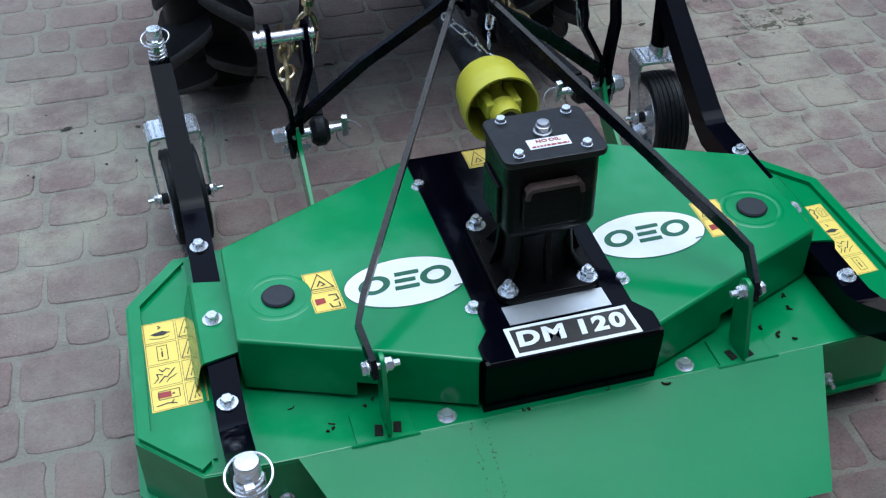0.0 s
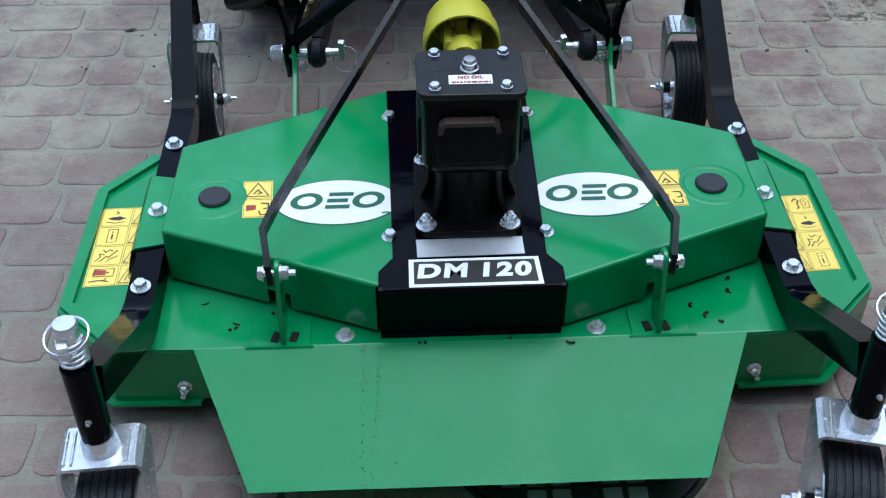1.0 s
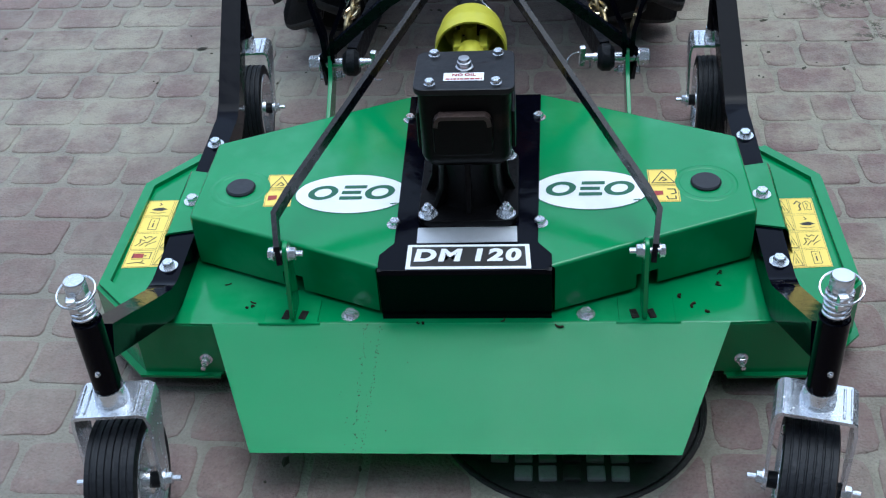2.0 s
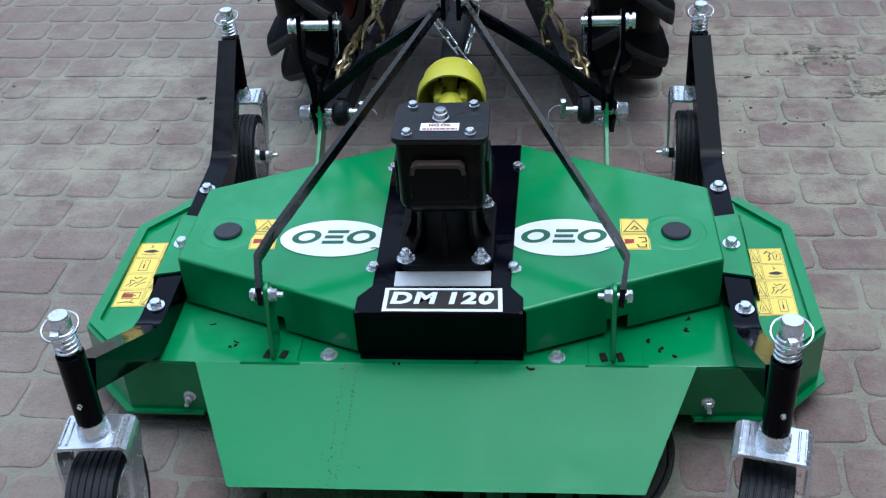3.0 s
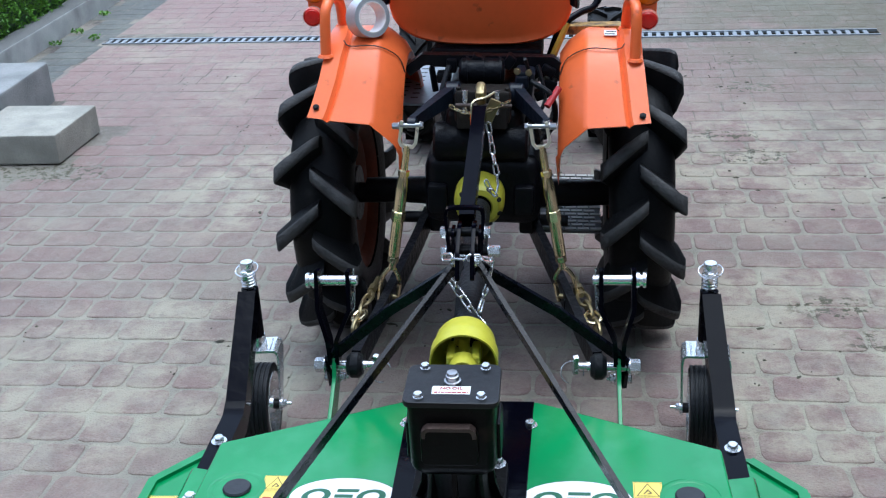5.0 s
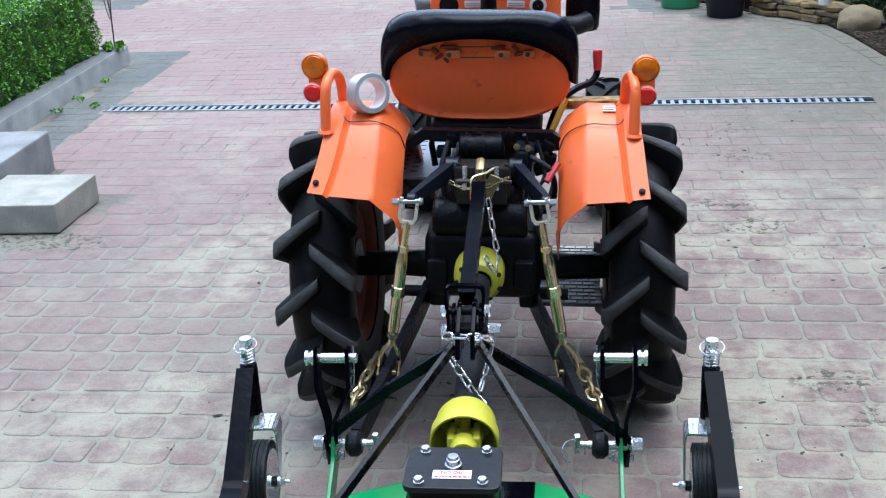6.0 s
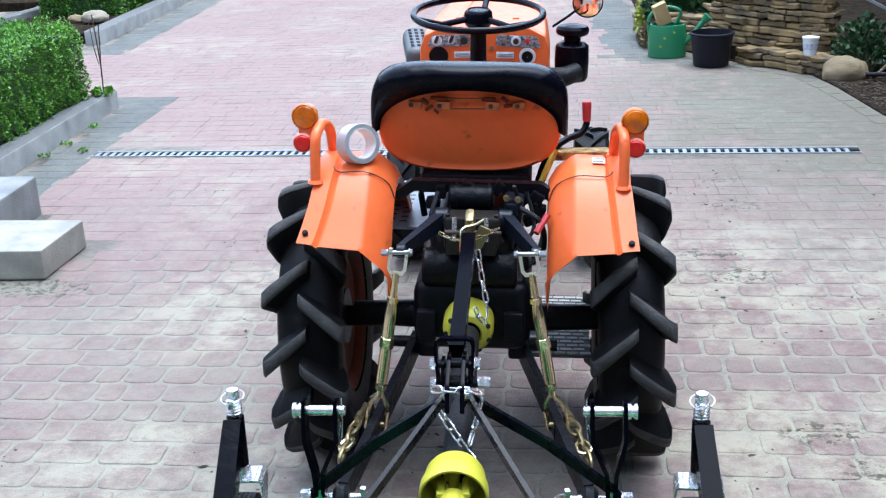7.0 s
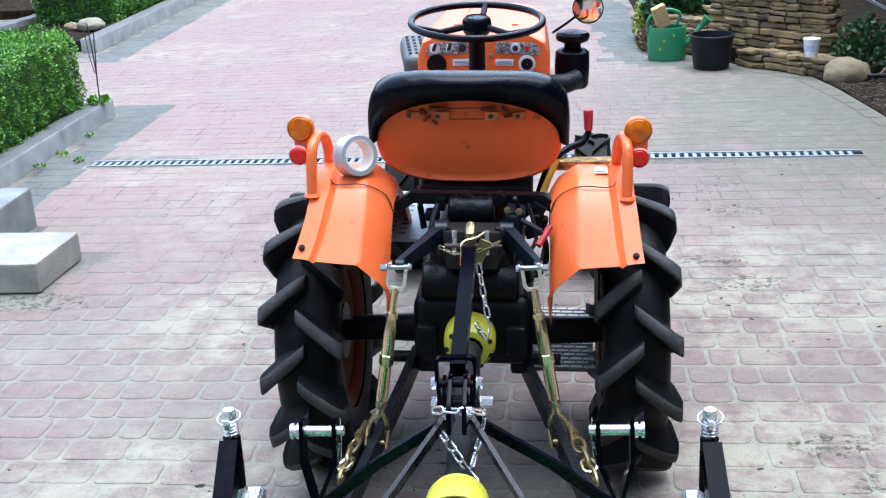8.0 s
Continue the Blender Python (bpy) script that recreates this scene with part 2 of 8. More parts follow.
    lay(op("MULTIPLY", op("MULTIPLY", g.outputs["Fac"], noise_at(4.0, 6.0, 0.26, 0.56, 71.0, 0.7)), 2.1), (0.138, 0.124, 0.090))
    # pits, mortar flecks and blotches
    lay(op("MULTIPLY", noise_at(34.0, 6.0, 0.54, 0.66, 41.0, 0.75), 0.20), (0.33, 0.305, 0.255))
    lay(op("MULTIPLY", noise_at(22.0, 6.0, 0.56, 0.68, 53.0, 0.75), 0.42), (0.105, 0.078, 0.070))
    lay(op("MULTIPLY", noise_at(9.0, 8.0, 0.48, 0.62, 61.0, 0.75), 0.34 * dust_gain), (0.250, 0.236, 0.196))
    # greenish film and brown stains
    lay(op("MULTIPLY", noise_at(1.5, 6.0, 0.52, 0.70, 17.0), 0.26), (0.20, 0.215, 0.165))
    lay(op("MULTIPLY", noise_at(3.4, 6.0, 0.56, 0.72, 23.0), 0.45), (0.135, 0.098, 0.085))
    lay(op("MULTIPLY", op("MULTIPLY", noise_at(60.0, 3.0, 0.68, 0.73, 31.0), noise_at(2.0, 2.0, 0.42, 0.62, 5.0)), 0.8 * specks), (0.060, 0.050, 0.038))
    l.new(lay.col, b.inputs["Base Color"])
    return m


BRICK = ground_mat("concrete_paver", (0.204, 0.140, 0.124), (0.146, 0.096, 0.086), 0.40, 0.50, rosy=(0.318, 0.213, 0.197))
GREY_BRICK = ground_mat("grey_paver", (0.108, 0.114, 0.108), (0.078, 0.083, 0.078), 0.40, 0.35, 0.4)
SAND = ground_mat("joint_sand", (0.262, 0.240, 0.188), (0.170, 0.155, 0.120), 0.0, 0.6, worn=(0.190, 0.145, 0.130))
CONCRETE = mat("concrete", (0.35, 0.335, 0.285), 0.85, second=(0.22, 0.215, 0.185), scale=9, grain=120, amount=0.8, bump=0.35, spots=(0.25, 0.25, 0.235), spot_level=0.64, spot_scale=4)
KERB = mat("kerb_concrete", (0.43, 0.435, 0.415), 0.85, second=(0.25, 0.255, 0.245), scale=6, grain=120, amount=0.8, bump=0.35, spots=(0.20, 0.215, 0.20), spot_level=0.60, spot_scale=5)
OLD_CONCRETE = mat("old_concrete", (0.25, 0.255, 0.25), 0.88, second=(0.15, 0.155, 0.155), scale=7, grain=110, amount=0.8, bump=0.35, spots=(0.19, 0.20, 0.19), spot_level=0.6, spot_scale=5)
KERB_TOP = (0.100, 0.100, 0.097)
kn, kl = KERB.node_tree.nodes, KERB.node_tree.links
# faces that look up are mixed to a darker grey
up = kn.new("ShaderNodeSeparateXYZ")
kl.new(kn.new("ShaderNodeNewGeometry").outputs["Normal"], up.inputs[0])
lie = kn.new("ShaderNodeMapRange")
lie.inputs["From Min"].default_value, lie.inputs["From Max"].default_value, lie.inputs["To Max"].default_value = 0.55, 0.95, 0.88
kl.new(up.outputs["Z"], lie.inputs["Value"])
top_mix = kn.new("ShaderNodeMix")
top_mix.data_type = "RGBA"
kl.new(lie.outputs["Result"], top_mix.inputs[0])
kl.new(kn["Principled BSDF"].inputs["Base Color"].links[0].from_socket, top_mix.inputs[6])
top_mix.inputs[7].default_value = (*KERB_TOP, 1)
kl.new(top_mix.outputs[2], kn["Principled BSDF"].inputs["Base Color"])
SOIL = mat("soil", (0.013, 0.0095, 0.0065), 0.95, spec=0.05, second=(0.046, 0.035, 0.023), scale=14, grain=60, amount=0.9, bump=0.9)
GALV = mat("galvanised_grate", (0.27, 0.295, 0.32), 0.5, 0.4, second=(0.30, 0.32, 0.34), scale=15, grain=70, bump=0.05)
DARK = mat("dark_channel", (0.006, 0.006, 0.007), 0.9, grain=40)
STONE = mat("sandstone", (0.40, 0.275, 0.105), 0.9, second=(0.085, 0.062, 0.040), scale=7, grain=60, amount=1.0, bump=1.0, random_mix=0.85, spots=(0.070, 0.058, 0.046), spot_level=0.56, spot_scale=9, fine=0.8)
BOULDER = mat("boulder", (0.25, 0.19, 0.105), 0.88, second=(0.15, 0.115, 0.075), scale=8, grain=90, bump=0.5)
CANGREEN = mat("green_can_plastic", (0.030, 0.20, 0.085), 0.42, second=(0.026, 0.17, 0.07), grain=60, bump=0.08)
BUCKET = mat("black_bucket_plastic", spec=0.2, base=(0.007, 0.007, 0.013), rough=0.5, second=(0.015, 0.015, 0.019), grain=60, bump=0.1)
WHITE = mat("white_plastic", (0.74, 0.75, 0.76), 0.4, grain=60, bump=0.04)
WOOD = mat("pale_wood", (0.46, 0.33, 0.15), 0.7, second=(0.35, 0.24, 0.1), scale=20, grain=140, bump=0.2)
LEAF = mat("box_leaf", (0.165, 0.36, 0.034), 0.5, second=(0.060, 0.165, 0.016), scale=14, grain=60, amount=0.9, bump=0.0, fine=0.2)
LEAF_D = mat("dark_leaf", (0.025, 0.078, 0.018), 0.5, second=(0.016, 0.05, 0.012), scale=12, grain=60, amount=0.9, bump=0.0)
LEAF_Y = mat("yellow_leaf", (0.30, 0.34, 0.04), 0.55, second=(0.20, 0.26, 0.03), scale=12, grain=60, bump=0.0)
TWIG = mat("twig", (0.09, 0.06, 0.04), 0.85, grain=60)
STEEL = mat("bare_steel", (0.42, 0.43, 0.45), 0.35, 0.9, second=(0.3, 0.31, 0.32), grain=80, bump=0.08)
GUARD = mat("dark_guard", (0.10, 0.105, 0.11), 0.5, 0.2, second=(0.07, 0.075, 0.08), grain=60, bump=0.15)
TREAD = mat("worn_tread_steel", (0.50, 0.49, 0.46), 0.5, 0.0, second=(0.28, 0.26, 0.23), grain=60, bump=0.2)
PLATE = mat("grey_foot_plate", (0.35, 0.38, 0.42), 0.45, 0.1, second=(0.25, 0.275, 0.31), grain=60, bump=0.15)
DULL_BLOCK = mat("dull_block", (0.12, 0.12, 0.11), 0.9, second=(0.08, 0.085, 0.075), scale=2, grain=40)
CASTCOVER = mat("manhole_iron", (0.014, 0.0135, 0.0135), 0.6, 0.3, second=(0.05, 0.047, 0.044), grain=80, bump=0.4)


# ---- building helpers ----
def thing(name, at, label, category, group="", kind=""):
    ob = new(name)
    ob.location = at
    ob.empty_display_size = 0.05
    return tagged(ob, label, category, group, kind)


def offset(ob):
    while ob.parent:
        ob = ob.parent
    return Vector(ob.location)


def part(name, bm, material, parent, label="", smooth=35):
    """One mesh, built in world places, under a thing or a part (or on its own)."""
    me = bpy.data.meshes.new(name)
    if parent:
        bmesh.ops.translate(bm, verts=bm.verts, vec=-offset(parent))
    bm.normal_update()
    bm.to_mesh(me)
    bm.free()
    for m in material if isinstance(material, (list, tuple)) else [material]:
        me.materials.append(m)
    if smooth:
        me.polygons.foreach_set("use_smooth", [True] * len(me.polygons))
        me.set_sharp_from_angle(angle=radians(smooth))
    ob = new(name, me)
    if smooth:  # flat faces stay flat beside their rounded edges
        wn = ob.modifiers.new("weighted_normal", "WEIGHTED_NORMAL")
        wn.keep_sharp, wn.weight = True, 60
    if parent:
        ob.parent = parent
    return tagged(ob, label)


def paint_edges(ob, width):
    """Gives the rounded edges of a bar or tube, up to a width, rubbed, shinier paint with highlights put in."""
    ob.data.materials.append(WORN_LIT_EDGE)
    for p in ob.data.polygons:
        at = [ob.data.vertices[i].co for i in p.vertices]
        if p.area / max((a - b).length for a, b in zip(at, at[1:] + at[:1])) < width:
            p.material_index = 1


def B():
    return bmesh.new()


def bevel(bm, w, segments=2):
    es = [e for e in bm.edges if len(e.link_faces) == 2 and e.calc_face_angle(0) > 0.5]
    bmesh.ops.bevel(bm, geom=es, offset=w, segments=segments, affect="EDGES", profile=0.5, clamp_overlap=True)
    return bm


def merge(bm, other, m=None):
    if m is not None:
        bmesh.ops.transform(other, matrix=m, verts=other.verts)
    me = bpy.data.meshes.new("t")
    other.to_mesh(me)
    other.free()
    bm.from_mesh(me)
    bpy.data.meshes.remove(me)
    return bm


def box(bm, c, size, turn=(0, 0, 0), bev=0.0, segments=2):
    t = bm if not bev else B()
    m = pose(*c, *turn) @ Matrix.Diagonal((*size, 1))
    bmesh.ops.create_cube(t, size=1.0, matrix=m)
    if bev:
        bevel(t, bev, segments)
        merge(bm, t)
    return bm


def along(p0, p1, up=(0, 0, 1)):
    """A frame at p0 whose z goes to p1 and whose y is near up."""
    p0, p1 = Vector(p0), Vector(p1)
    z = (p1 - p0).normalized()
    y = Vector(up) - z * z.dot(Vector(up))
    if y.length < 1e-4:
        y = Vector((0, 1, 0)) - z * z.y
    if y.length < 1e-4:
        y = Vector((1, 0, 0))
    y.normalize()
    x = y.cross(z)
    m = Matrix((x, y, z)).transposed().to_4x4()
    m.translation = p0
    return m


def lathe(bm, profile, m, seg=20, closed=False):
    """Turns a profile of (radius, height) round the z of the frame m."""
    rings = []
    for r, h in profile:
        if r < 1e-5:
            rings.append([bm.verts.new(m @ Vector((0, 0, h)))])
        else:
            rings.append([bm.verts.new(m @ Vector((r * math.cos(a), r * math.sin(a), h)))
                          for a in (2 * math.pi * i / seg for i in range(seg))])
    pairs = list(zip(rings, rings[1:]))
    if closed:
        pairs.append((rings[-1], rings[0]))
    for a, b in pairs:
        for i in range(seg):
            j = (i + 1) % seg
            if len(a) == 1 and len(b) == 1:
                break
            if len(a) == 1:
                bm.faces.new((a[0], b[j], b[i]))
            elif len(b) == 1:
                bm.faces.new((a[i], a[j], b[0]))
            else:
                bm.faces.new((a[i], a[j], b[j], b[i]))
    return bm


def cyl(bm, p0, p1, r0, r1=None, seg=16, bev=0.0):
    r1 = r0 if r1 is None else r1
    h = (Vector(p1) - Vector(p0)).length
    pr = [(0, 0), (r0, 0), (r1, h), (0, h)]
    if bev:
        pr = [(0, 0), (r0 - bev, 0), (r0, bev), (r1, h - bev), (r1 - bev, h), (0, h)]
    return lathe(bm, pr, along(p0, p1), seg)


def pipe(bm, p0, p1, ro, ri, seg=20):
    h = (Vector(p1) - Vector(p0)).length
    return lathe(bm, [(ri, 0), (ro, 0), (ro, h), (ri, h)], along(p0, p1), seg, True)


def sweep(bm, pts, section, up=(0, 0, 1), closed=False, caps=True):
    """Carries a closed section of (across, up) along a line of points."""
    pts = [Vector(p) for p in pts]
    n, rings = len(pts), []
    for i, p in enumerate(pts):
        if closed:
            d = (pts[(i + 1) % n] - pts[i - 1]).normalized()
            k = 1.0
        else:
            a = (p - pts[i - 1]).normalized() if i else None
            b = (pts[i + 1] - p).normalized() if i < n - 1 else None
            d = (a + b).normalized() if a and b else (a or b)
            k = 1 / max(0.5, d.dot(a)) if a and b else 1.0
        m = along(p, p + d, up)
        rings.append([bm.verts.new(m @ Vector((u, v * k, 0))) for u, v in section])
    s = len(section)
    for i in range(n if closed else n - 1):
        a, b = rings[i], rings[(i + 1) % n]
        for j in range(s):
            bm.faces.new((a[j], a[(j + 1) % s], b[(j + 1) % s], b[j]))
    if caps and not closed:
        bm.faces.new(rings[0][::-1])
        bm.faces.new(rings[-1])
    return bm


def rnd_section(r, seg=8):
    return [(r * math.cos(2 * math.pi * i / seg), r * math.sin(2 * math.pi * i / seg)) for i in range(seg)]


def rect(w, h):
    return [(-w / 2, -h / 2), (w / 2, -h / 2), (w / 2, h / 2), (-w / 2, h / 2)]


def rod(bm, pts, r, seg=8, closed=False):
    return sweep(bm, pts, rnd_section(r, seg), (0.03, 0.05, 1), closed)


def bar(bm, pts, w, h, up=(0, 0, 1), bev=0.0):
    t = B()
    sweep(t, pts, rect(w, h), up)
    if bev:
        bevel(t, bev, 2)
    return merge(bm, t)


def prism(bm, poly, z0, z1, m=None, bev=0.0):
    t = B()
    lo = [t.verts.new((x, y, z0)) for x, y in poly]
    hi = [t.verts.new((x, y, z1)) for x, y in poly]
    k = len(poly)
    t.faces.new(lo[::-1])
    t.faces.new(hi)
    for i in range(k):
        t.faces.new((lo[i], lo[(i + 1) % k], hi[(i + 1) % k], hi[i]))
    bmesh.ops.recalc_face_normals(t, faces=t.faces)
    if bev:
        bevel(t, bev, 2)
    return merge(bm, t, m)


def curve(pts, steps=6):
    """A smooth line through the points."""
    pts = [Vector(p) for p in pts]
    out = []
    for i in range(len(pts) - 1):
        p0, p1, p2, p3 = pts[max(i - 1, 0)], pts[i], pts[i + 1], pts[min(i + 2, len(pts) - 1)]
        for k in range(steps):
            t = k / steps
            out.append(0.5 * (2 * p1 + (p2 - p0) * t + (2 * p0 - 5 * p1 + 4 * p2 - p3) * t * t + (3 * p1 - p0 - 3 * p2 + p3) * t ** 3))
    return out + [pts[-1]]


def round_poly(pts, r, steps=4):
    """A polygon with rounded corners."""
    out, n = [], len(pts)
    for i in range(n):
        p, a, b = Vector(pts[i]), Vector(pts[i - 1]), Vector(pts[(i + 1) % n])
        da, db = (a - p), (b - p)
        k = min(r, da.length * 0.45, db.length * 0.45)
        s, e = p + da.normalized() * k, p + db.normalized() * k
        for j in range(steps + 1):
            t = j / steps
            q = s * (1 - t) ** 2 + p * 2 * t * (1 - t) + e * t * t
            out.append((q.x, q.y))
    return out


def bolt(bm, p, axis=(0, 0, 1), r=0.009, h=0.008, washer=1.45, stud=0.0):
    """A hexagon head on a washer, with an optional stud end."""
    p, a = Vector(p), Vector(axis).normalized()
    m = along(p, p + a)
    lathe(bm, [(0, 0), (r * washer, 0), (r * washer, 0.0018), (r * 0.9, 0.0022), (0, 0.0022)], m, 16)
    lathe(bm, [(0, 0.002), (r, 0.002), (r, 0.002 + h * 0.85), (r * 0.86, 0.002 + h), (0, 0.002 + h)], m, 6)
    if stud:
        lathe(bm, [(0, h), (r * 0.5, h), (r * 0.5, h + stud), (0, h + stud + 0.001)], m, 10)
    return bm


def link_chain(bm, pts, length=0.024, width=0.013, wire=0.0022):
    """Chain links laid along a line of points, each turned a quarter from the last."""
    pts = [Vector(p) for p in pts]
    total = sum((b - a).length for a, b in zip(pts, pts[1:]))
    count = max(2, int(total / (length * 0.78)))

    def at(s):
        for a, b in zip(pts, pts[1:]):
            d = (b - a).length
            if s <= d:
                return a + (b - a) * (s / d)
            s -= d
        return pts[-1]
    for i in range(count):
        a, b = at(total * i / count), at(total * (i + 1) / count)
        mid, d = (a + b) / 2, (b - a).normalized()
        m = along(mid - d * 0.0001, mid + d, (0.2, 0.5, 1))
        m = m @ pose(0, 0, 0, 0, 0, 35 if i % 2 else 100)
        ring = []
        for k in range(12):
            t = 2 * math.pi * k / 12
            x, z = math.cos(t) * (width / 2 - wire), math.sin(t) * (width / 2 - wire)
            z += (length / 2 - width / 2) * (1 if math.sin(t) >= 0 else -1)
            ring.append(m @ Vector((x, 0, z)))
        sweep(bm, ring, rnd_section(wire, 6), m.to_3x3() @ Vector((0, 1, 0)), True)
    return bm


def flat(bm, poly, z, m=None):
    t = B()
    t.faces.new([t.verts.new((x, y, z)) for x, y in poly])
    bmesh.ops.recalc_face_normals(t, faces=t.faces)
    return merge(bm, t, m)


def text_mesh(body, size, m, bold=0.0, thick=0.0006, shear=0.0, space=1.0):
    """Built-in lettering as a mesh."""
    cu = bpy.data.curves.new("lettering", "FONT")
    cu.body, cu.size, cu.align_x, cu.align_y = body, size, "CENTER", "CENTER"
    cu.offset, cu.extrude, cu.shear, cu.space_character = bold, thick, shear, space
    cu.space_word = 0.55
    ob = bpy.data.objects.new("lettering", cu)
    scene.collection.objects.link(ob)
    dg = bpy.context.evaluated_depsgraph_get()
    me = bpy.data.meshes.new_from_object(ob.evaluated_get(dg))
    bpy.data.objects.remove(ob)
    bm = B()
    bm.from_mesh(me)
    bpy.data.meshes.remove(me)
    bmesh.ops.transform(bm, matrix=m, verts=bm.verts)
    return bm


# ---- the yard: ground, kerbs, drain, manhole ----
def loop(bm, pts):
    vs = [bm.verts.new(p) for p in pts]
    return [bm.edges.new((vs[i], vs[(i + 1) % len(vs)])) for i in range(len(vs))]


DRAIN_A, DRAIN_B = Vector((-2.36, 4.42, 0)), Vector((1.76, 4.24, 0))
bm = B()
zg = -0.0030
edges = loop(bm, [(-45, -41, zg), (45, -41, zg), (45, 49, zg), (-45, 49, zg)])
edges += loop(bm, [(0.17 + 0.23 * math.cos(a), -0.262 + 0.23 * math.sin(a), zg) for a in (2 * math.pi * i / 48 for i in range(48))])
across = Vector((0.0022, 0.05, 0))
edges += loop(bm, [tuple(p + Vector((0, 0, zg))) for p in (DRAIN_A - across, DRAIN_B - across, DRAIN_B + across, DRAIN_A + across)])
bmesh.ops.triangle_fill(bm, edges=edges, use_beauty=True)
bmesh.ops.recalc_face_normals(bm, faces=bm.faces)
tagged(part("ground", bm, SAND, None), "sandy ground between and under the paving stones", "ground", kind="structure")

DARK_BLOCK = mat("dark_block", (0.007, 0.006, 0.005), 0.95, spec=0.1, second=(0.012, 0.012, 0.008), scale=4, grain=40)
# plain walls added out of sight to close the yard and block low sky
for nm, c, size in (("wall_west", (-8.0, 5, 1.6), (0.3, 24, 3.2)), ("wall_east", (3.9, 6, 2.4), (0.3, 23, 4.8)), ("wall_south", (0, -4.0, 2.3), (15, 0.3, 4.6)), ("wall_north", (0, 17.5, 1.5), (15, 0.3, 3.0))):
    bm = B()
    box(bm, c, size)
    tagged(part(nm, bm, DARK_BLOCK if nm == "wall_east" else DULL_BLOCK, None), "plain wall added to block low sky", "wall", kind="structure")


def drain_channel():
    root = thing("drain", (DRAIN_A + DRAIN_B) / 2, "galvanised slotted drain channel set across the paving", "drain", kind="structure")
    d = (DRAIN_B - DRAIN_A).normalized()
    n = Vector((-d.y, d.x, 0))
    bm = B()
    bar(bm, [DRAIN_A + Vector((0, 0, -0.034)), DRAIN_B + Vector((0, 0, -0.034))], 0.10, 0.012)
    part("channel", bm, DARK, root)
    for side in (-1, 1):
        bm = B()
        bar(bm, [DRAIN_A + n * side * 0.050 + Vector((0, 0, -0.003)), DRAIN_B + n * side * 0.050 + Vector((0, 0, -0.003))], 0.014, 0.012, bev=0.002)
        part("edge_rail", bm, GALV, root)
    total = (DRAIN_B - DRAIN_A).length
    bm = B()
    box(bm, (0, 0, 0), (0.022, 0.086, 0.008), bev=0.002, segments=1)
    me = bpy.data.meshes.new("slat")
    bm.to_mesh(me)
    bm.free()
    me.materials.append(GALV)
    turn = math.degrees(math.atan2(d.y, d.x))
    for i in range(int(total / 0.043)):
        ob = new("slat", me)
        ob.parent = root
        ob.matrix_local = Matrix.Translation(-Vector(root.location)) @ pose(*(DRAIN_A + d * (0.02 + i * 0.043) + Vector((0, 0, -0.004))), 0, 0, turn)


drain_channel()


def slab(name, poly, z0, z1, material, label, category, bev=0.012):
    bm = B()
    prism(bm, poly, z0, z1, bev=bev)
    for v in bm.verts:
        v.co += Vector(noise.noise_vector(v.co * 5)) * 0.004
    return tagged(part(name, bm, material, None), label, category, kind="structure")


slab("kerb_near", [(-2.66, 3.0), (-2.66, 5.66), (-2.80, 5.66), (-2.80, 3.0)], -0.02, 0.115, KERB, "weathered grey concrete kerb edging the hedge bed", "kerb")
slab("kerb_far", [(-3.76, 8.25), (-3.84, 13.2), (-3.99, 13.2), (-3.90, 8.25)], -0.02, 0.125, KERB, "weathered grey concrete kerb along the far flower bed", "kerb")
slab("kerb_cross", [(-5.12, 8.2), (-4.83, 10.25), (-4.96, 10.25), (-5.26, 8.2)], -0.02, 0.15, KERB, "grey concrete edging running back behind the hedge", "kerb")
slab("landing", [(-2.20, 1.5), (-2.20, 3.34), (-4.2, 3.34), (-4.2, 1.5)], -0.02, 0.185, OLD_CONCRETE, "raised grey concrete landing at the yard's edge", "landing", 0.015)
slab("concrete_step", [(-1.815, 2.455), (-1.795, 2.85), (-2.195, 2.86), (-2.195, 2.455)], 0.0, 0.123, CONCRETE, "pale concrete step block lying on the paving", "step", 0.01)
slab("bed_soil", [(-2.80, 3.34), (-2.80, 5.60), (-6.0, 5.60), (-6.0, 3.34)], -0.02, 0.07, SOIL, "dark soil of the hedge bed", "soil", 0.01)
slab("bed_soil_back", [(-5.05, 10.75), (-4.95, 14.5), (-9.0, 14.5), (-9.0, 10.6)], -0.02, 0.09, SOIL, "dark soil behind the paved path", "soil", 0.01)
slab("bed_soil_far", [(-3.92, 8.35), (-4.0, 13.2), (-4.90, 13.2), (-4.86, 10.2), (-5.08, 8.4)], -0.02, 0.09, SOIL, "dark soil of the far flower bed", "soil", 0.01)
slab("bed_soil_right", [(2.08, 5.0), (2.3, 4.35), (4.5, 4.2), (5.0, 12.5), (1.0, 12.5), (1.0, 9.2), (1.02, 7.5), (1.5, 6.75), (1.93, 6.2), (2.0, 5.8)], -0.02, 0.008, SOIL, "dark soil strewn with twigs beside the stone wall", "soil", 0.01)


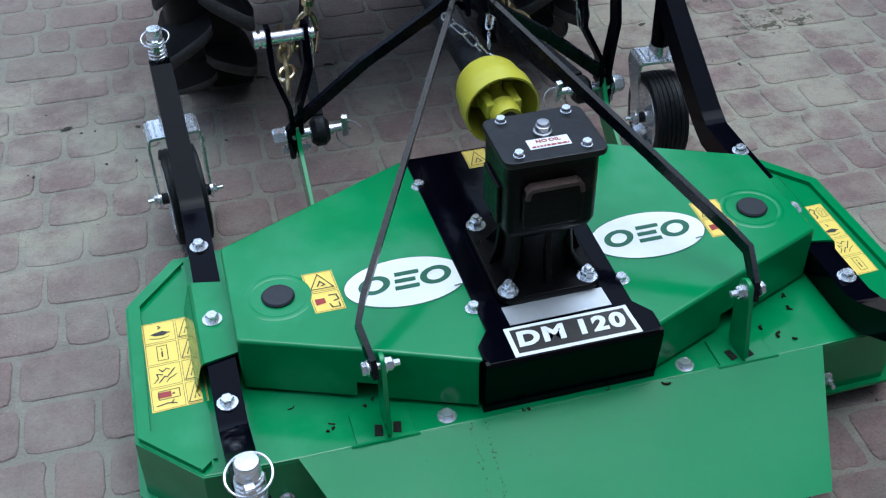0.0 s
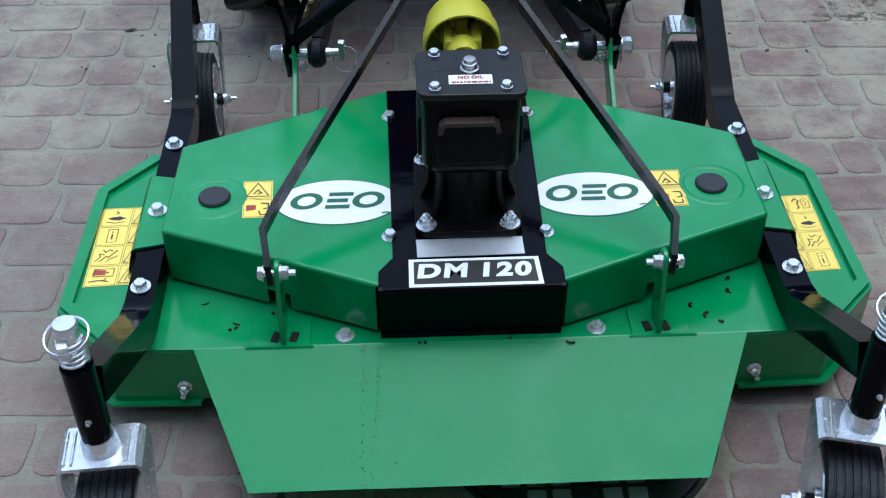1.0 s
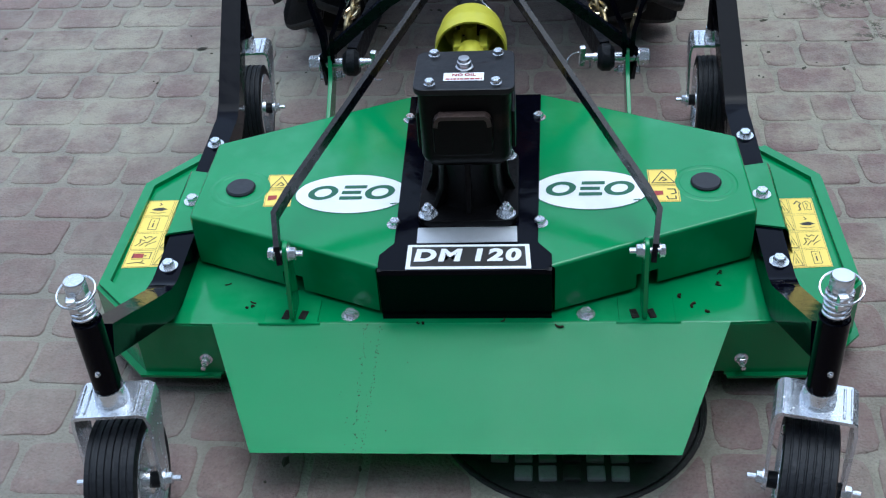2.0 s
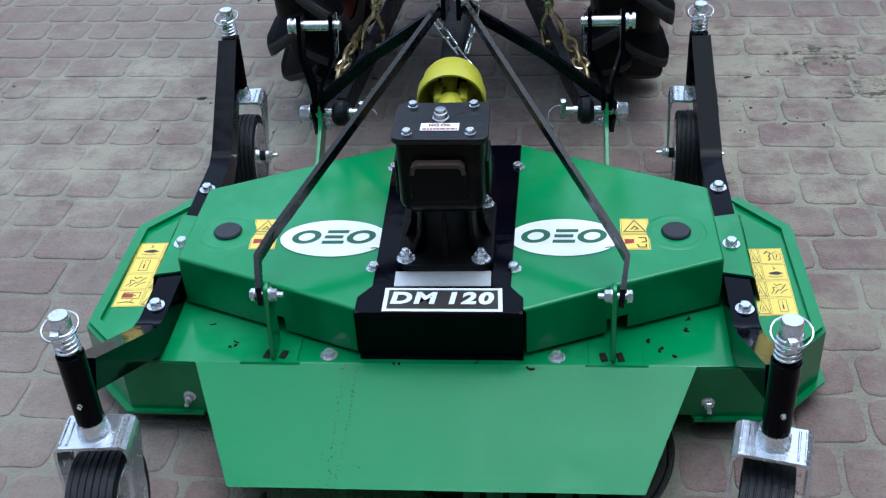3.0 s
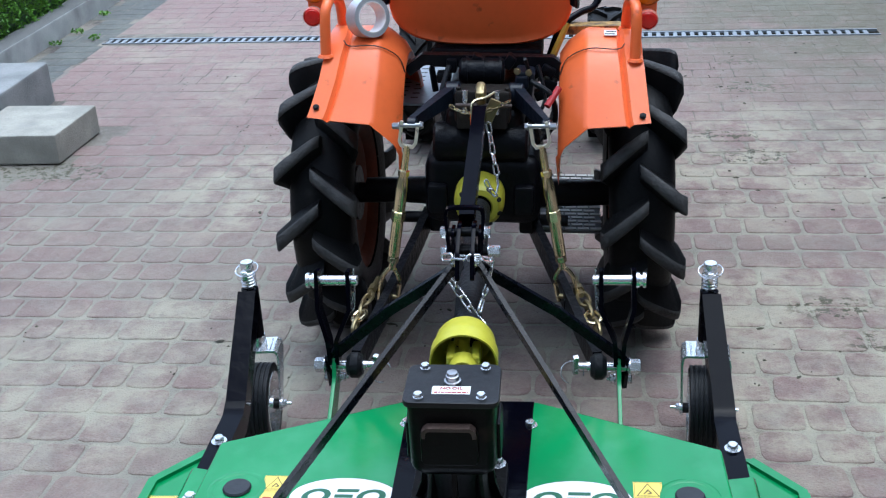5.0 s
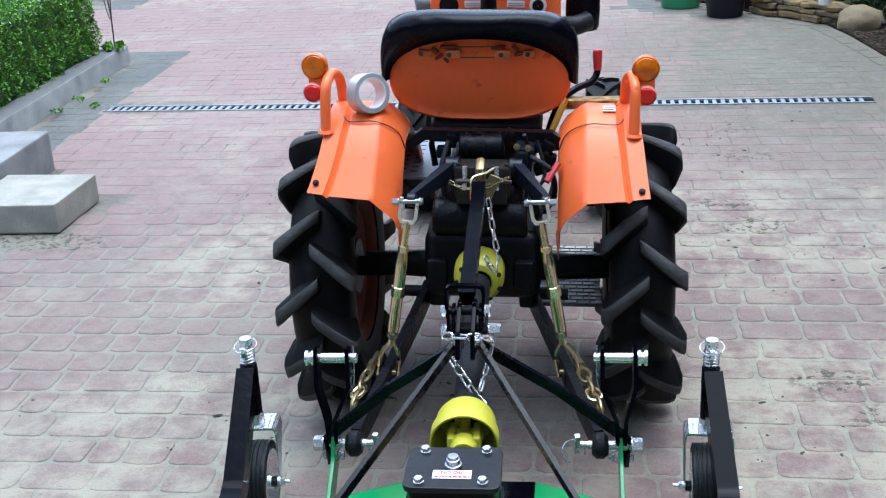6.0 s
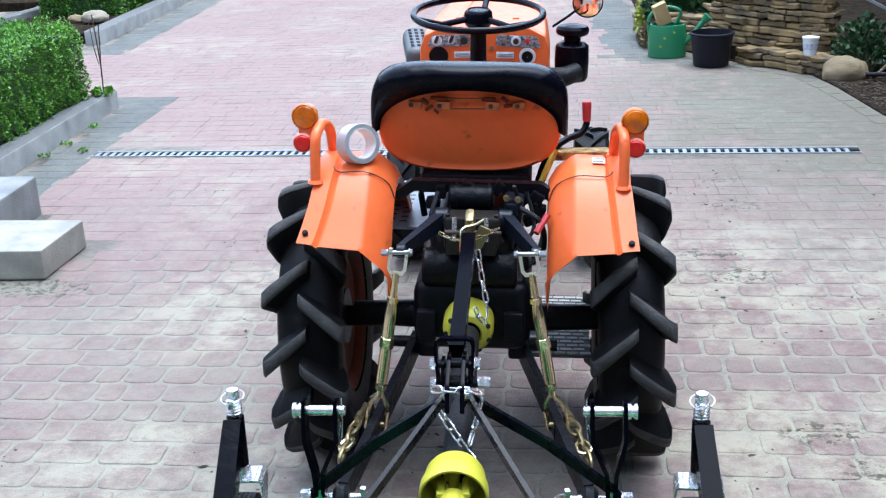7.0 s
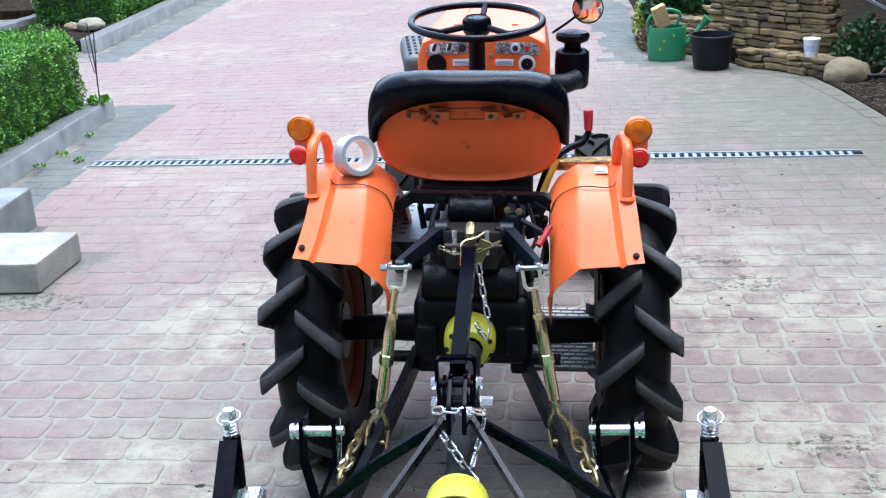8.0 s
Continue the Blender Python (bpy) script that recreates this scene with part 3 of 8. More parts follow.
def manhole():
    cx, cy, r = 0.17, -0.262, 0.232
    root = thing("manhole_cover", (cx, cy, 0), "round cast-iron manhole cover with concrete-filled squares", "manhole cover", kind="structure")
    bm = B()
    m = pose(cx, cy, 0)
    lathe(bm, [(r - 0.010, -0.03), (r, -0.03), (r, -0.001), (r - 0.002, 0.001), (r - 0.004, 0.001), (r - 0.005, -0.003), (r - 0.007, -0.003), (r - 0.010, -0.004)], m, 56, True)
    part("rim", bm, CASTCOVER, root)
    bm = B()
    lathe(bm, [(0, -0.010), (r - 0.026, -0.010), (r - 0.024, -0.003), (r - 0.013, -0.003), (r - 0.012, -0.03)], m, 48)
    part("plate", bm, CASTCOVER, root)
    for i in range(-5, 6):
        for j in range(-5, 6):
            x, y = i * 0.039, j * 0.039
            if math.hypot(x, y) + 0.02 < r - 0.024:
                bm = B()
                box(bm, (cx + x, cy + y, -0.009), (0.029, 0.029, 0.012), (0, 0, random.uniform(-3, 3)), bev=0.002, segments=1)
                filled = (i * 3 + j * 5) % 7 not in (1, 6)
                part("concrete_insert" if filled else "raised_square", bm, OLD_CONCRETE if filled else CASTCOVER, root, smooth=0)


manhole()


# ---- planting and the right-hand corner ----
def leaves(bm, count, place, size, spread=1.0):
    """Small folded leaves at the places that place() gives, with an outward way."""
    for _ in range(count):
        p, out = place()
        d = (out + Vector((random.gauss(0, 0.6), random.gauss(0, 0.6), random.gauss(0.25, 0.5))) * spread).normalized()
        s = size * random.uniform(0.65, 1.3)
        m = along(p, p + d, (random.uniform(-1, 1), random.uniform(-1, 1), 1))
        a = bm.verts.new(m @ Vector((0, 0, 0)))
        b = bm.verts.new(m @ Vector((s * 0.42, s * 0.10, s * 0.5)))
        c = bm.verts.new(m @ Vector((0, 0, s)))
        e = bm.verts.new(m @ Vector((-s * 0.42, s * 0.10, s * 0.5)))
        bm.faces.new((a, b, c))
        bm.faces.new((a, c, e))


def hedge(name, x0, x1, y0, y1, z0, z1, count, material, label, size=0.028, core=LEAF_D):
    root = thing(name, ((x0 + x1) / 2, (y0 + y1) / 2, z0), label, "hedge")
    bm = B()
    # solid dark green core behind the leaves
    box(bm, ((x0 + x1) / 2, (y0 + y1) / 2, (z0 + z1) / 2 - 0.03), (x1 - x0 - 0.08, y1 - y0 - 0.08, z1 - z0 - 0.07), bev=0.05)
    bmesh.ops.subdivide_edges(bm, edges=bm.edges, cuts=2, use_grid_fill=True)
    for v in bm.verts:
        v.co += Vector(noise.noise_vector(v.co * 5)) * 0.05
    part("dark_core", bm, core, root)
    bm = B()

    def place():
        k = random.random()
        x, y, z = random.uniform(x0, x1), random.uniform(y0, y1), random.uniform(z0, z1)
        if k < 0.38:
            z, out = z1, Vector((0, 0, 1))
        elif k < 0.72:
            x, out = x1, Vector((1, 0, 0))
        else:
            y, out = (y1, Vector((0, 1, 0))) if random.random() < 0.45 else (y0, Vector((0, -1, 0)))
        # rounded shoulders and an uneven clipped face
        p = Vector((x, y, z))
        c = Vector((min(max(x, x0 + 0.10), x1 - 0.10), min(max(y, y0 + 0.10), y1 - 0.10), min(z, z1 - 0.10)))
        if (p - c).length > 0.10:
            p = c + (p - c).normalized() * 0.10
        lump = noise.noise(Vector((p.x * 13, p.y * 13, p.z * 6))) * 0.055 + noise.noise(p * 21) * 0.025
        return p + out * (lump - random.random() ** 2 * 0.06), out
    leaves(bm, count, place, size)
    tagged(part("foliage", bm, material, root, smooth=0), kind="stuff")
    return root


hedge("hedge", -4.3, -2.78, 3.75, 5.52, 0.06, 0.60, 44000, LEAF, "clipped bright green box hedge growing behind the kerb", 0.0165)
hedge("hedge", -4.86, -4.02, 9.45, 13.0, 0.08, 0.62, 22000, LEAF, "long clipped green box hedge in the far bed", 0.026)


def boulder(at, size, label, material=BOULDER, seed=0):
    bm = B()
    bmesh.ops.create_icosphere(bm, subdivisions=4, radius=1.0)
    for v in bm.verts:
        k = 1 + 0.16 * noise.noise(v.co * 1.4 + Vector((seed, 3, 7))) + 0.05 * noise.noise(v.co * 4 + Vector((seed, 0, 0)))
        v.co = Vector((v.co.x * size[0] * k, v.co.y * size[1] * k, max(v.co.z, -0.5) * size[2] * k)) + Vector(at)
    return tagged(part("boulder", bm, material, None, smooth=60), label, "stone")


boulder((2.11, 6.05, 0.045), (0.150, 0.125, 0.100), "rounded tan boulder at the foot of the stone wall", seed=2)
boulder((-4.07, 8.98, 0.14), (0.135, 0.11, 0.070), "smooth pale boulder at the corner of the far bed", mat("pale_boulder", (0.30, 0.26, 0.19), 0.85, second=(0.21, 0.18, 0.13), scale=10, grain=90, bump=0.4), 5)
boulder((-4.29, 9.05, 0.115), (0.075, 0.07, 0.05), "small tan stone beside a larger boulder", seed=9)


def sapling(at):
    bm = B()
    rod(bm, curve([at, (at[0] + 0.01, at[1], 0.3), (at[0] - 0.005, at[1], 0.62)], 4), 0.0045, 6)
    rod(bm, curve([(at[0] + 0.005, at[1], 0.22), (at[0] + 0.020, at[1], 0.40), (at[0] + 0.030, at[1], 0.56)], 4), 0.004, 6)
    rod(bm, curve([(at[0], at[1], 0.3), (at[0] - 0.020, at[1], 0.42), (at[0] - 0.030, at[1], 0.58)], 4), 0.003, 6)
    tagged(part("bare_sapling", bm, TWIG, None), "thin bare brown sapling beside the clipped hedge", "plant")


sapling((-2.72, 5.56, 0.05))


def weed(at, r, count, material, label, size=0.03):
    bm = B()
    at = Vector(at)

    def place():
        a, k = random.uniform(0, 6.283), random.random() ** 0.5
        out = Vector((math.cos(a) * k, math.sin(a) * k, 0.7))
        return at + Vector((math.cos(a) * k * r, math.sin(a) * k * r, random.random() * r * 0.6)), out
    leaves(bm, count, place, size)
    tagged(part("weed", bm, material, None, smooth=0), label, "plant")


for p in ((-2.62, 4.35, 0), (-2.60, 4.62, 0), (-2.44, 4.47, 0), (-2.60, 5.05, 0), (-2.58, 3.72, 0)):
    weed(p, 0.032, 36, LEAF, "small green weed growing at the kerb's foot", 0.016)
weed((-2.71, 5.50, 0.1), 0.06, 60, LEAF, "pale green leafy plant on the end of the kerb", 0.045)


def shrub(name, at, size, count, material, label, leaf=0.04):
    root = thing(name, at, label, "shrub")
    bm = B()
    for i in range(9):
        a = i * 2.4
        e = Vector((math.cos(a) * size[0] * 0.7, math.sin(a) * size[1] * 0.7, size[2] * random.uniform(0.5, 0.9)))
        rod(bm, curve([at, Vector(at) + e * 0.5 + Vector((0, 0, 0.04)), Vector(at) + e], 3), 0.006, 5)
    part("branches", bm, TWIG, root)
    bm = B()

    def place():
        a, b = random.uniform(0, 6.283), random.random()
        out = Vector((math.cos(a) * math.sqrt(1 - b * b), math.sin(a) * math.sqrt(1 - b * b), b))
        k = 0.55 + 0.45 * random.random() + 0.25 * noise.noise(out * 2.5 + Vector(at))
        return Vector(at) + Vector((out.x * size[0], out.y * size[1], out.z * size[2])) * k, out
    leaves(bm, count, place, leaf)
    tagged(part("foliage", bm, material, root, smooth=0), kind="stuff")


shrub("low_shrub", (2.27, 6.28, 0.02), (0.20, 0.17, 0.34), 900, LEAF_D, "dark green low shrub in the soil beside the stone wall")
shrub("juniper", (1.30, 7.75, 0.20), (0.36, 0.35, 0.26), 3500, LEAF_D, "spreading dark green juniper on top of the stone wall", 0.05)
shrub("yellow_shrub", (1.00, 7.95, 0.05), (0.11, 0.22, 0.30), 700, LEAF_Y, "yellow-green leafy perennial at the wall's far end", 0.05)

shrub("dry_grass", (0.99, 7.62, 0.0), (0.10, 0.42, 0.16), 1500, mat("straw", (0.20, 0.15, 0.075), 0.8, second=(0.10, 0.075, 0.04), grain=60, bump=0.0, random_mix=0.5), "brown dry grass hanging over the paving's edge", 0.035)

LEDGE = [(1.46, 6.72), (1.62, 6.53), (1.78, 6.36), (1.92, 6.22), (1.99, 6.17)]
MAIN = [(1.22, 7.45), (1.40, 7.10), (1.58, 6.84), (1.80, 6.62), (1.98, 6.46), (2.08, 6.43), (2.17, 6.52), (2.22, 6.80), (2.26, 7.6)]
RUBBLE = [(0.95, 9.0), (0.95, 8.0), (0.97, 7.55), (1.06, 7.32), (1.22, 7.16), (1.42, 7.02)]


def stone_wall():
    root = thing("stone_wall", (1.4, 6.9, 0), "dry-laid wall of flat tan sandstone slabs", "wall", kind="structure")

    def course(line, base, layers, depth, lean, low=()):
        pts = curve([(x, y, 0) for x, y in line], 8)
        lens = [0.0]
        for a, b in zip(pts, pts[1:]):
            lens.append(lens[-1] + (b - a).length)

        def at(s):
            for i in range(len(pts) - 1):
                if s <= lens[i + 1]:
                    d = (pts[i + 1] - pts[i]).normalized()
                    return pts[i] + d * (s - lens[i]), d
            return pts[-1], (pts[-1] - pts[-2]).normalized()
        z = base
        for k in range(layers):
            h = random.uniform(0.028, 0.060)
            s = random.uniform(0, 0.08)
            while s < lens[-1]:
                w = random.choice((random.uniform(0.07, 0.13), random.uniform(0.11, 0.24)))
                p, d = at(s + w / 2)
                n = Vector((d.y, -d.x, 0))
                if not low or low(s / lens[-1], k / layers):
                    split = random.random() < 0.18 and h > 0.045
                    for z0, hh in ((z, h * 0.5), (z + h * 0.5, h * 0.5)) if split else ((z, h * random.uniform(0.86, 1.02)),):
                        bm = B()
                        c = p - n * (depth * 0.5 + lean * k + random.uniform(-0.030, 0.030))
                        bmesh.ops.create_cube(bm, size=1.0, matrix=Matrix.Translation((c.x, c.y, z0 + hh / 2)) @ Matrix.Rotation(math.atan2(d.y, d.x) + random.uniform(-0.12, 0.12), 4, "Z") @ Matrix.Rotation(random.uniform(-0.05, 0.05), 4, "Y") @ Matrix.Diagonal((w * 0.95, depth, hh * 0.84, 1)))
                        bmesh.ops.subdivide_edges(bm, edges=[e for e in bm.edges if e.calc_length() > 0.05], cuts=2, use_grid_fill=True)
                        bevel(bm, hh * 0.13, 1)
                        for v in bm.verts:
                            v.co += Vector(noise.noise_vector(v.co * 16)) * 0.012 + Vector(noise.noise_vector(v.co * 45)) * 0.005
                        part("stone", bm, STONE, root, smooth=25)
                s += w
            z += h
    course(LEDGE, 0.0, 3, 0.15, 0.004)
    course(RUBBLE, 0.0, 6, 0.20, 0.012, lambda s, k: k < 0.45 + 0.5 * s + 0.5 * noise.noise(Vector((s * 9, 2, 0))))
    course(MAIN, 0.0, 17, 0.20, 0.006, lambda s, k: k < 0.30 + 3.2 * s)


stone_wall()
# dark backing added behind the stones, the shade of their gaps as colour
bm = B()
sweep(bm, [(x + 0.16, y + 0.12, 0.06) for x, y in RUBBLE[1:]], rect(0.12, 0.12))
sweep(bm, [(x + 0.11, y + 0.12, 0.30) for x, y in MAIN[2:5]], rect(0.12, 0.56))
sweep(bm, [(x + 0.06, y + 0.12, 0.055) for x, y in LEDGE], rect(0.10, 0.10))
tagged(part("wall_fill", bm, SOIL, None), "dark backing added behind the dry stones to darken their gaps", "soil", kind="structure")
bm = B()
bar(bm, [(2.20, 6.85, 0.52), (2.62, 6.80, 0.30)], 0.05, 0.018, bev=0.003)
tagged(part("weathered_board", bm, PLATE, None), "weathered grey board leaning behind the shrub", "board")


def watering_can():
    x, y = 1.05, 7.02
    root = thing("watering_can", (x, y, 0), "green plastic watering can with small orange marks", "watering can")
    bm = B()
    t = B()
    lathe(t, [(0, 0.0), (0.118, 0.0), (0.126, 0.012), (0.128, 0.16), (0.122, 0.225), (0.116, 0.24), (0.108, 0.24), (0.114, 0.20), (0.116, 0.10), (0.0, 0.02)], Matrix(), 28)
    merge(bm, t, pose(x, y, 0) @ Matrix.Diagonal((1.1, 0.85, 1, 1)))
    part("body", bm, CANGREEN, root)
    bm = B()
    rod(bm, curve([(x + 0.10, y - 0.02, 0.08), (x + 0.17, y - 0.04, 0.15), (x + 0.26, y - 0.06, 0.27)], 5), 0.020, 10)
    cyl(bm, (x + 0.25, y - 0.058, 0.255), (x + 0.285, y - 0.066, 0.30), 0.022, 0.038, 14)
    part("spout", bm, CANGREEN, root)
    bm = B()
    rod(bm, curve([(x + 0.06, y, 0.24), (x + 0.09, y, 0.33), (x - 0.02, y, 0.36), (x - 0.13, y, 0.30), (x - 0.13, y, 0.15)], 5), 0.014, 10)
    part("handle", bm, CANGREEN, root)
    for dx, dz in ((-0.03, 0.15), (0.04, 0.19), (-0.06, 0.09)):
        bm = B()
        lathe(bm, [(0, 0), (0.009, 0), (0.008, 0.003), (0, 0.004)], along((x + dx, y - 0.107, dz), (x + dx, y - 0.3, dz)), 10)
        part("flower_mark", bm, LEAF_Y, root)


watering_can()
bm = B()
box(bm, (1.00, 6.98, 0.32), (0.10, 0.06, 0.16), (8, -22, 12), bev=0.004)
tagged(part("wooden_block", bm, WOOD, None), "pale wooden block stuck into the watering can", "wood")


def bucket():
    x, y = 1.32, 6.63
    root = thing("bucket", (x, y, 0), "black plastic builder's bucket standing on the paving", "bucket")
    bm = B()
    lathe(bm, [(0, 0.0), (0.118, 0.0), (0.122, 0.006), (0.150, 0.232), (0.144, 0.232), (0.116, 0.012), (0, 0.012)], pose(x, y, 0), 36)
    part("tub", bm, BUCKET, root)
    bm = B()
    lathe(bm, [(0.148, 0.218), (0.156, 0.221), (0.158, 0.232), (0.154, 0.237), (0.145, 0.237), (0.145, 0.230)], pose(x, y, 0), 36, True)
    part("rim", bm, BUCKET, root)


bucket()


def tub():
    x, y, z = 1.905, 6.185, 0.140
    root = thing("plastic_tub", (x, y, z), "small white plastic tub standing on the wall's stones", "tub")
    bm = B()
    lathe(bm, [(0, 0), (0.040, 0), (0.052, 0.105), (0.056, 0.107), (0.056, 0.118), (0, 0.118)], pose(x, y, z), 24)
    part("body", bm, WHITE, root)
    bm = B()
    lathe(bm, [(0.0455, 0.035), (0.0505, 0.078), (0.0495, 0.078), (0.0445, 0.035)], pose(x, y, z), 24, True)
    part("printed_band", bm, mat("blue_print", (0.58, 0.61, 0.68), 0.5, second=(0.30, 0.34, 0.48), scale=60, grain=120, amount=0.9), root)


tub()
bm = B()
rod(bm, [(2.20, 5.90, 0.055), (2.50, 5.86, 0.060)], 0.014, 10)
tagged(part("pipe_end", bm, BUCKET, None), "short black pipe lying in the soil", "pipe")
bm = B()
rod(bm, curve([(2.25, 5.9, 0.03), (2.42, 6.05, 0.12), (2.62, 6.1, 0.2)], 4), 0.012, 8)
tagged(part("branch", bm, TWIG, None), "dark bent branch lying in the soil", "branch")
for i in range(26):
    a = random.uniform(0, 6.28)
    p = Vector((random.uniform(2.08, 2.75), random.uniform(4.85, 5.85), 0.014))
    q = p + Vector((math.cos(a), math.sin(a), 0)) * random.uniform(0.06, 0.22)
    bm = B()
    rod(bm, [p, (p + q) / 2 + Vector((0.01, 0.01, 0.01)), q], 0.0024, 5)
    tagged(part("twig", bm, TWIG if i % 4 else WOOD, None), "thin dry twig lying on the soil", "twig", "twigs on the soil")

# ---- the finishing mower ----
mower = thing("finishing_mower", (0, 0, 0), "green finishing mower with black arms, hitched behind a tractor", "mower")
DECK, HOOD = 0.160, 0.268
WING = [(0.565, 0.275), (0.653, 0.168), (0.658, -0.142), (0.568, -0.236)]


def mirror(pts, s):
    return [(p[0] * s, *p[1:]) for p in pts]


def deck():
    bm = B()
    right = [(0.25, 0.300), *WING, (0.43, -0.240)]
    prism(bm, right + [(-x, y) for x, y in right[::-1]], DECK - 0.010, DECK, bev=0.003)
    base = part("deck_plate", bm, GREEN, mower)
    for s in (-1, 1):
        bm = B()
        line = mirror([(0.30, 0.297, 0), *[(x, y, 0) for x, y in WING], (0.43, -0.238, 0)], s)
        wall = [(x, y, 0.098) for x, y, _ in line]
        sweep(bm, wall, rect(0.005, 0.112))
        part("skirt", bm, GREEN, base)
        bm = B()
        sweep(bm, [(x * 1.008, y * 1.01, 0.044) for x, y, _ in line], rect(0.020, 0.005))
        part("skirt_flange", bm, GREEN, base)
        bm = B()
        inner = [(0.556, 0.262), (0.640, 0.161), (0.645, -0.137), (0.561, -0.222)]
        bar(bm, mirror([(x, y, DECK + 0.002) for x, y in inner], s), 0.020, 0.012, bev=0.003)
        part("wing_rim", bm, GREEN, base)
        # seam strip and weld beads where the side wing joins the deck
        bm = B()
        bar(bm, mirror([(0.548, -0.21, DECK + 0.002), (0.550, 0.25, DECK + 0.002)], s), 0.006, 0.006, bev=0.002)
        part("weld_seam", bm, GREEN, base)
        bm = B()
        bolt(bm, (s * 0.455, -0.2405, 0.080), (0, -1, 0), 0.0085, 0.010, 1.35, 0.016)
        part("bolt", bm, ZINC, base)
        bm = B()
        bolt(bm, (s * 0.197, -0.221, DECK), r=0.0105, h=0.009)
        part("bolt", bm, ZINC, base)
    bm = B()
    box(bm, (0, -0.239, 0.103), (0.86, 0.005, 0.105))
    part("front_wall", bm, GREEN, base)


deck()


def hood(s):
    top = [(0.118, 0.306), (0.150, 0.303), (0.483, 0.150), (0.487, -0.080), (0.146, -0.219), (0.118, -0.219)]
    th = 0.004
    bm = B()
    # the top sheet, with a faint fold where its front corner dips
    fold = [(0.118, -0.120), (0.300, -0.147)]
    pts = {i: bm.verts.new((s * x, y, HOOD - (0.004 if i in (4, 5) else 0))) for i, (x, y) in enumerate(top)}
    f0 = bm.verts.new((s * fold[0][0], fold[0][1], HOOD))
    f1 = bm.verts.new((s * 0.318, -0.149, HOOD))
    bm.faces.new((pts[0], pts[1], pts[2], pts[3], f1, f0))
    bm.faces.new((f0, f1, pts[4], pts[5]))
    bmesh.ops.recalc_face_normals(bm, faces=bm.faces)
    for f in bm.faces:
        if f.normal.z < 0:
            f.normal_flip()
    edge = [(1, 2), (2, 3)]
    low = 0.169

    def wall(a, b, za=HOOD, zb=HOOD):
        bm.faces.new((a, b, bm.verts.new((b.co.x, b.co.y, low)), bm.verts.new((a.co.x, a.co.y, low))))
    for i, j in edge:
        wall(pts[i], pts[j])
    # front wall with the notch behind the brace bracket
    a, b = pts[3], pts[4]

    def at(k, z):
        p = a.co.lerp(b.co, k)
        return bm.verts.new((p.x, p.y, z))
    k1, k2 = 0.49, 0.60
    bm.faces.new((a, f1, at((a.co - f1.co).length / (a.co - b.co).length, 0.198), at(k1, 0.198), at(k1, low), at(0, low)))
    bm.faces.new((f1, b, at(1, low), at(k2, low), at(k2, 0.198), at((a.co - f1.co).length / (a.co - b.co).length, 0.198)))
    bmesh.ops.remove_doubles(bm, verts=bm.verts, dist=0.0004)
    bmesh.ops.recalc_face_normals(bm, faces=bm.faces)
    es = [e for e in bm.edges if len(e.link_faces) == 2 and e.calc_face_angle(0) > 0.5]
    bmesh.ops.bevel(bm, geom=es, offset=0.006, segments=3, affect="EDGES", profile=0.5)
    ext = bmesh.ops.solidify(bm, geom=list(bm.faces), thickness=th)
    ob = part("hood", bm, GREEN, mower, smooth=30)
    bm = B()
    lathe(bm, [(0.0, 0.0), (0.0255, 0.0), (0.0265, 0.003), (0.024, 0.006), (0, 0.0065)], pose(s * 0.41, 0, HOOD), 32)
    part("spindle_cap", bm, CAP, ob, "flat black plastic spindle cap")
    bm = B()
    lathe(bm, [(0.044, 0.0), (0.0495, 0.0016), (0.055, 0.0)], pose(s * 0.41, 0, HOOD), 40)
    part("pressed_ring", bm, GREEN, ob)
    for y in (-0.112, 0.222):
        bm = B()
        bolt(bm, (s * 0.1225, y, HOOD), r=0.0095, h=0.009)
        part("bolt", bm, ZINC, ob)
    # green clamp plate over the arm
    bm = B()
    prof = [(0.560, 0.161), (0.546, 0.212), (0.540, 0.217), (0.484, 0.217)]
    prof += [(x + 0.001, z - 0.004) for x, z in prof[::-1]]
    y0, y1 = -0.062, 0.135
    lo = [bm.verts.new((s * x, y0 + (0.012 if x < 0.53 else 0), z)) for x, z in prof]
    hi = [bm.verts.new((s * x, y1 - (0.012 if x < 0.53 else 0), z)) for x, z in prof]
    k = len(prof)
    for i in range(k):
        bm.faces.new((lo[i], lo[(i + 1) % k], hi[(i + 1) % k], hi[i]))
    bm.faces.new(lo[::-1])
    bm.faces.new(hi)
    bmesh.ops.recalc_face_normals(bm, faces=bm.faces)
    part("arm_clamp", bm, GREEN, ob)
    return ob


hood_right, hood_left = hood(1), hood(-1)


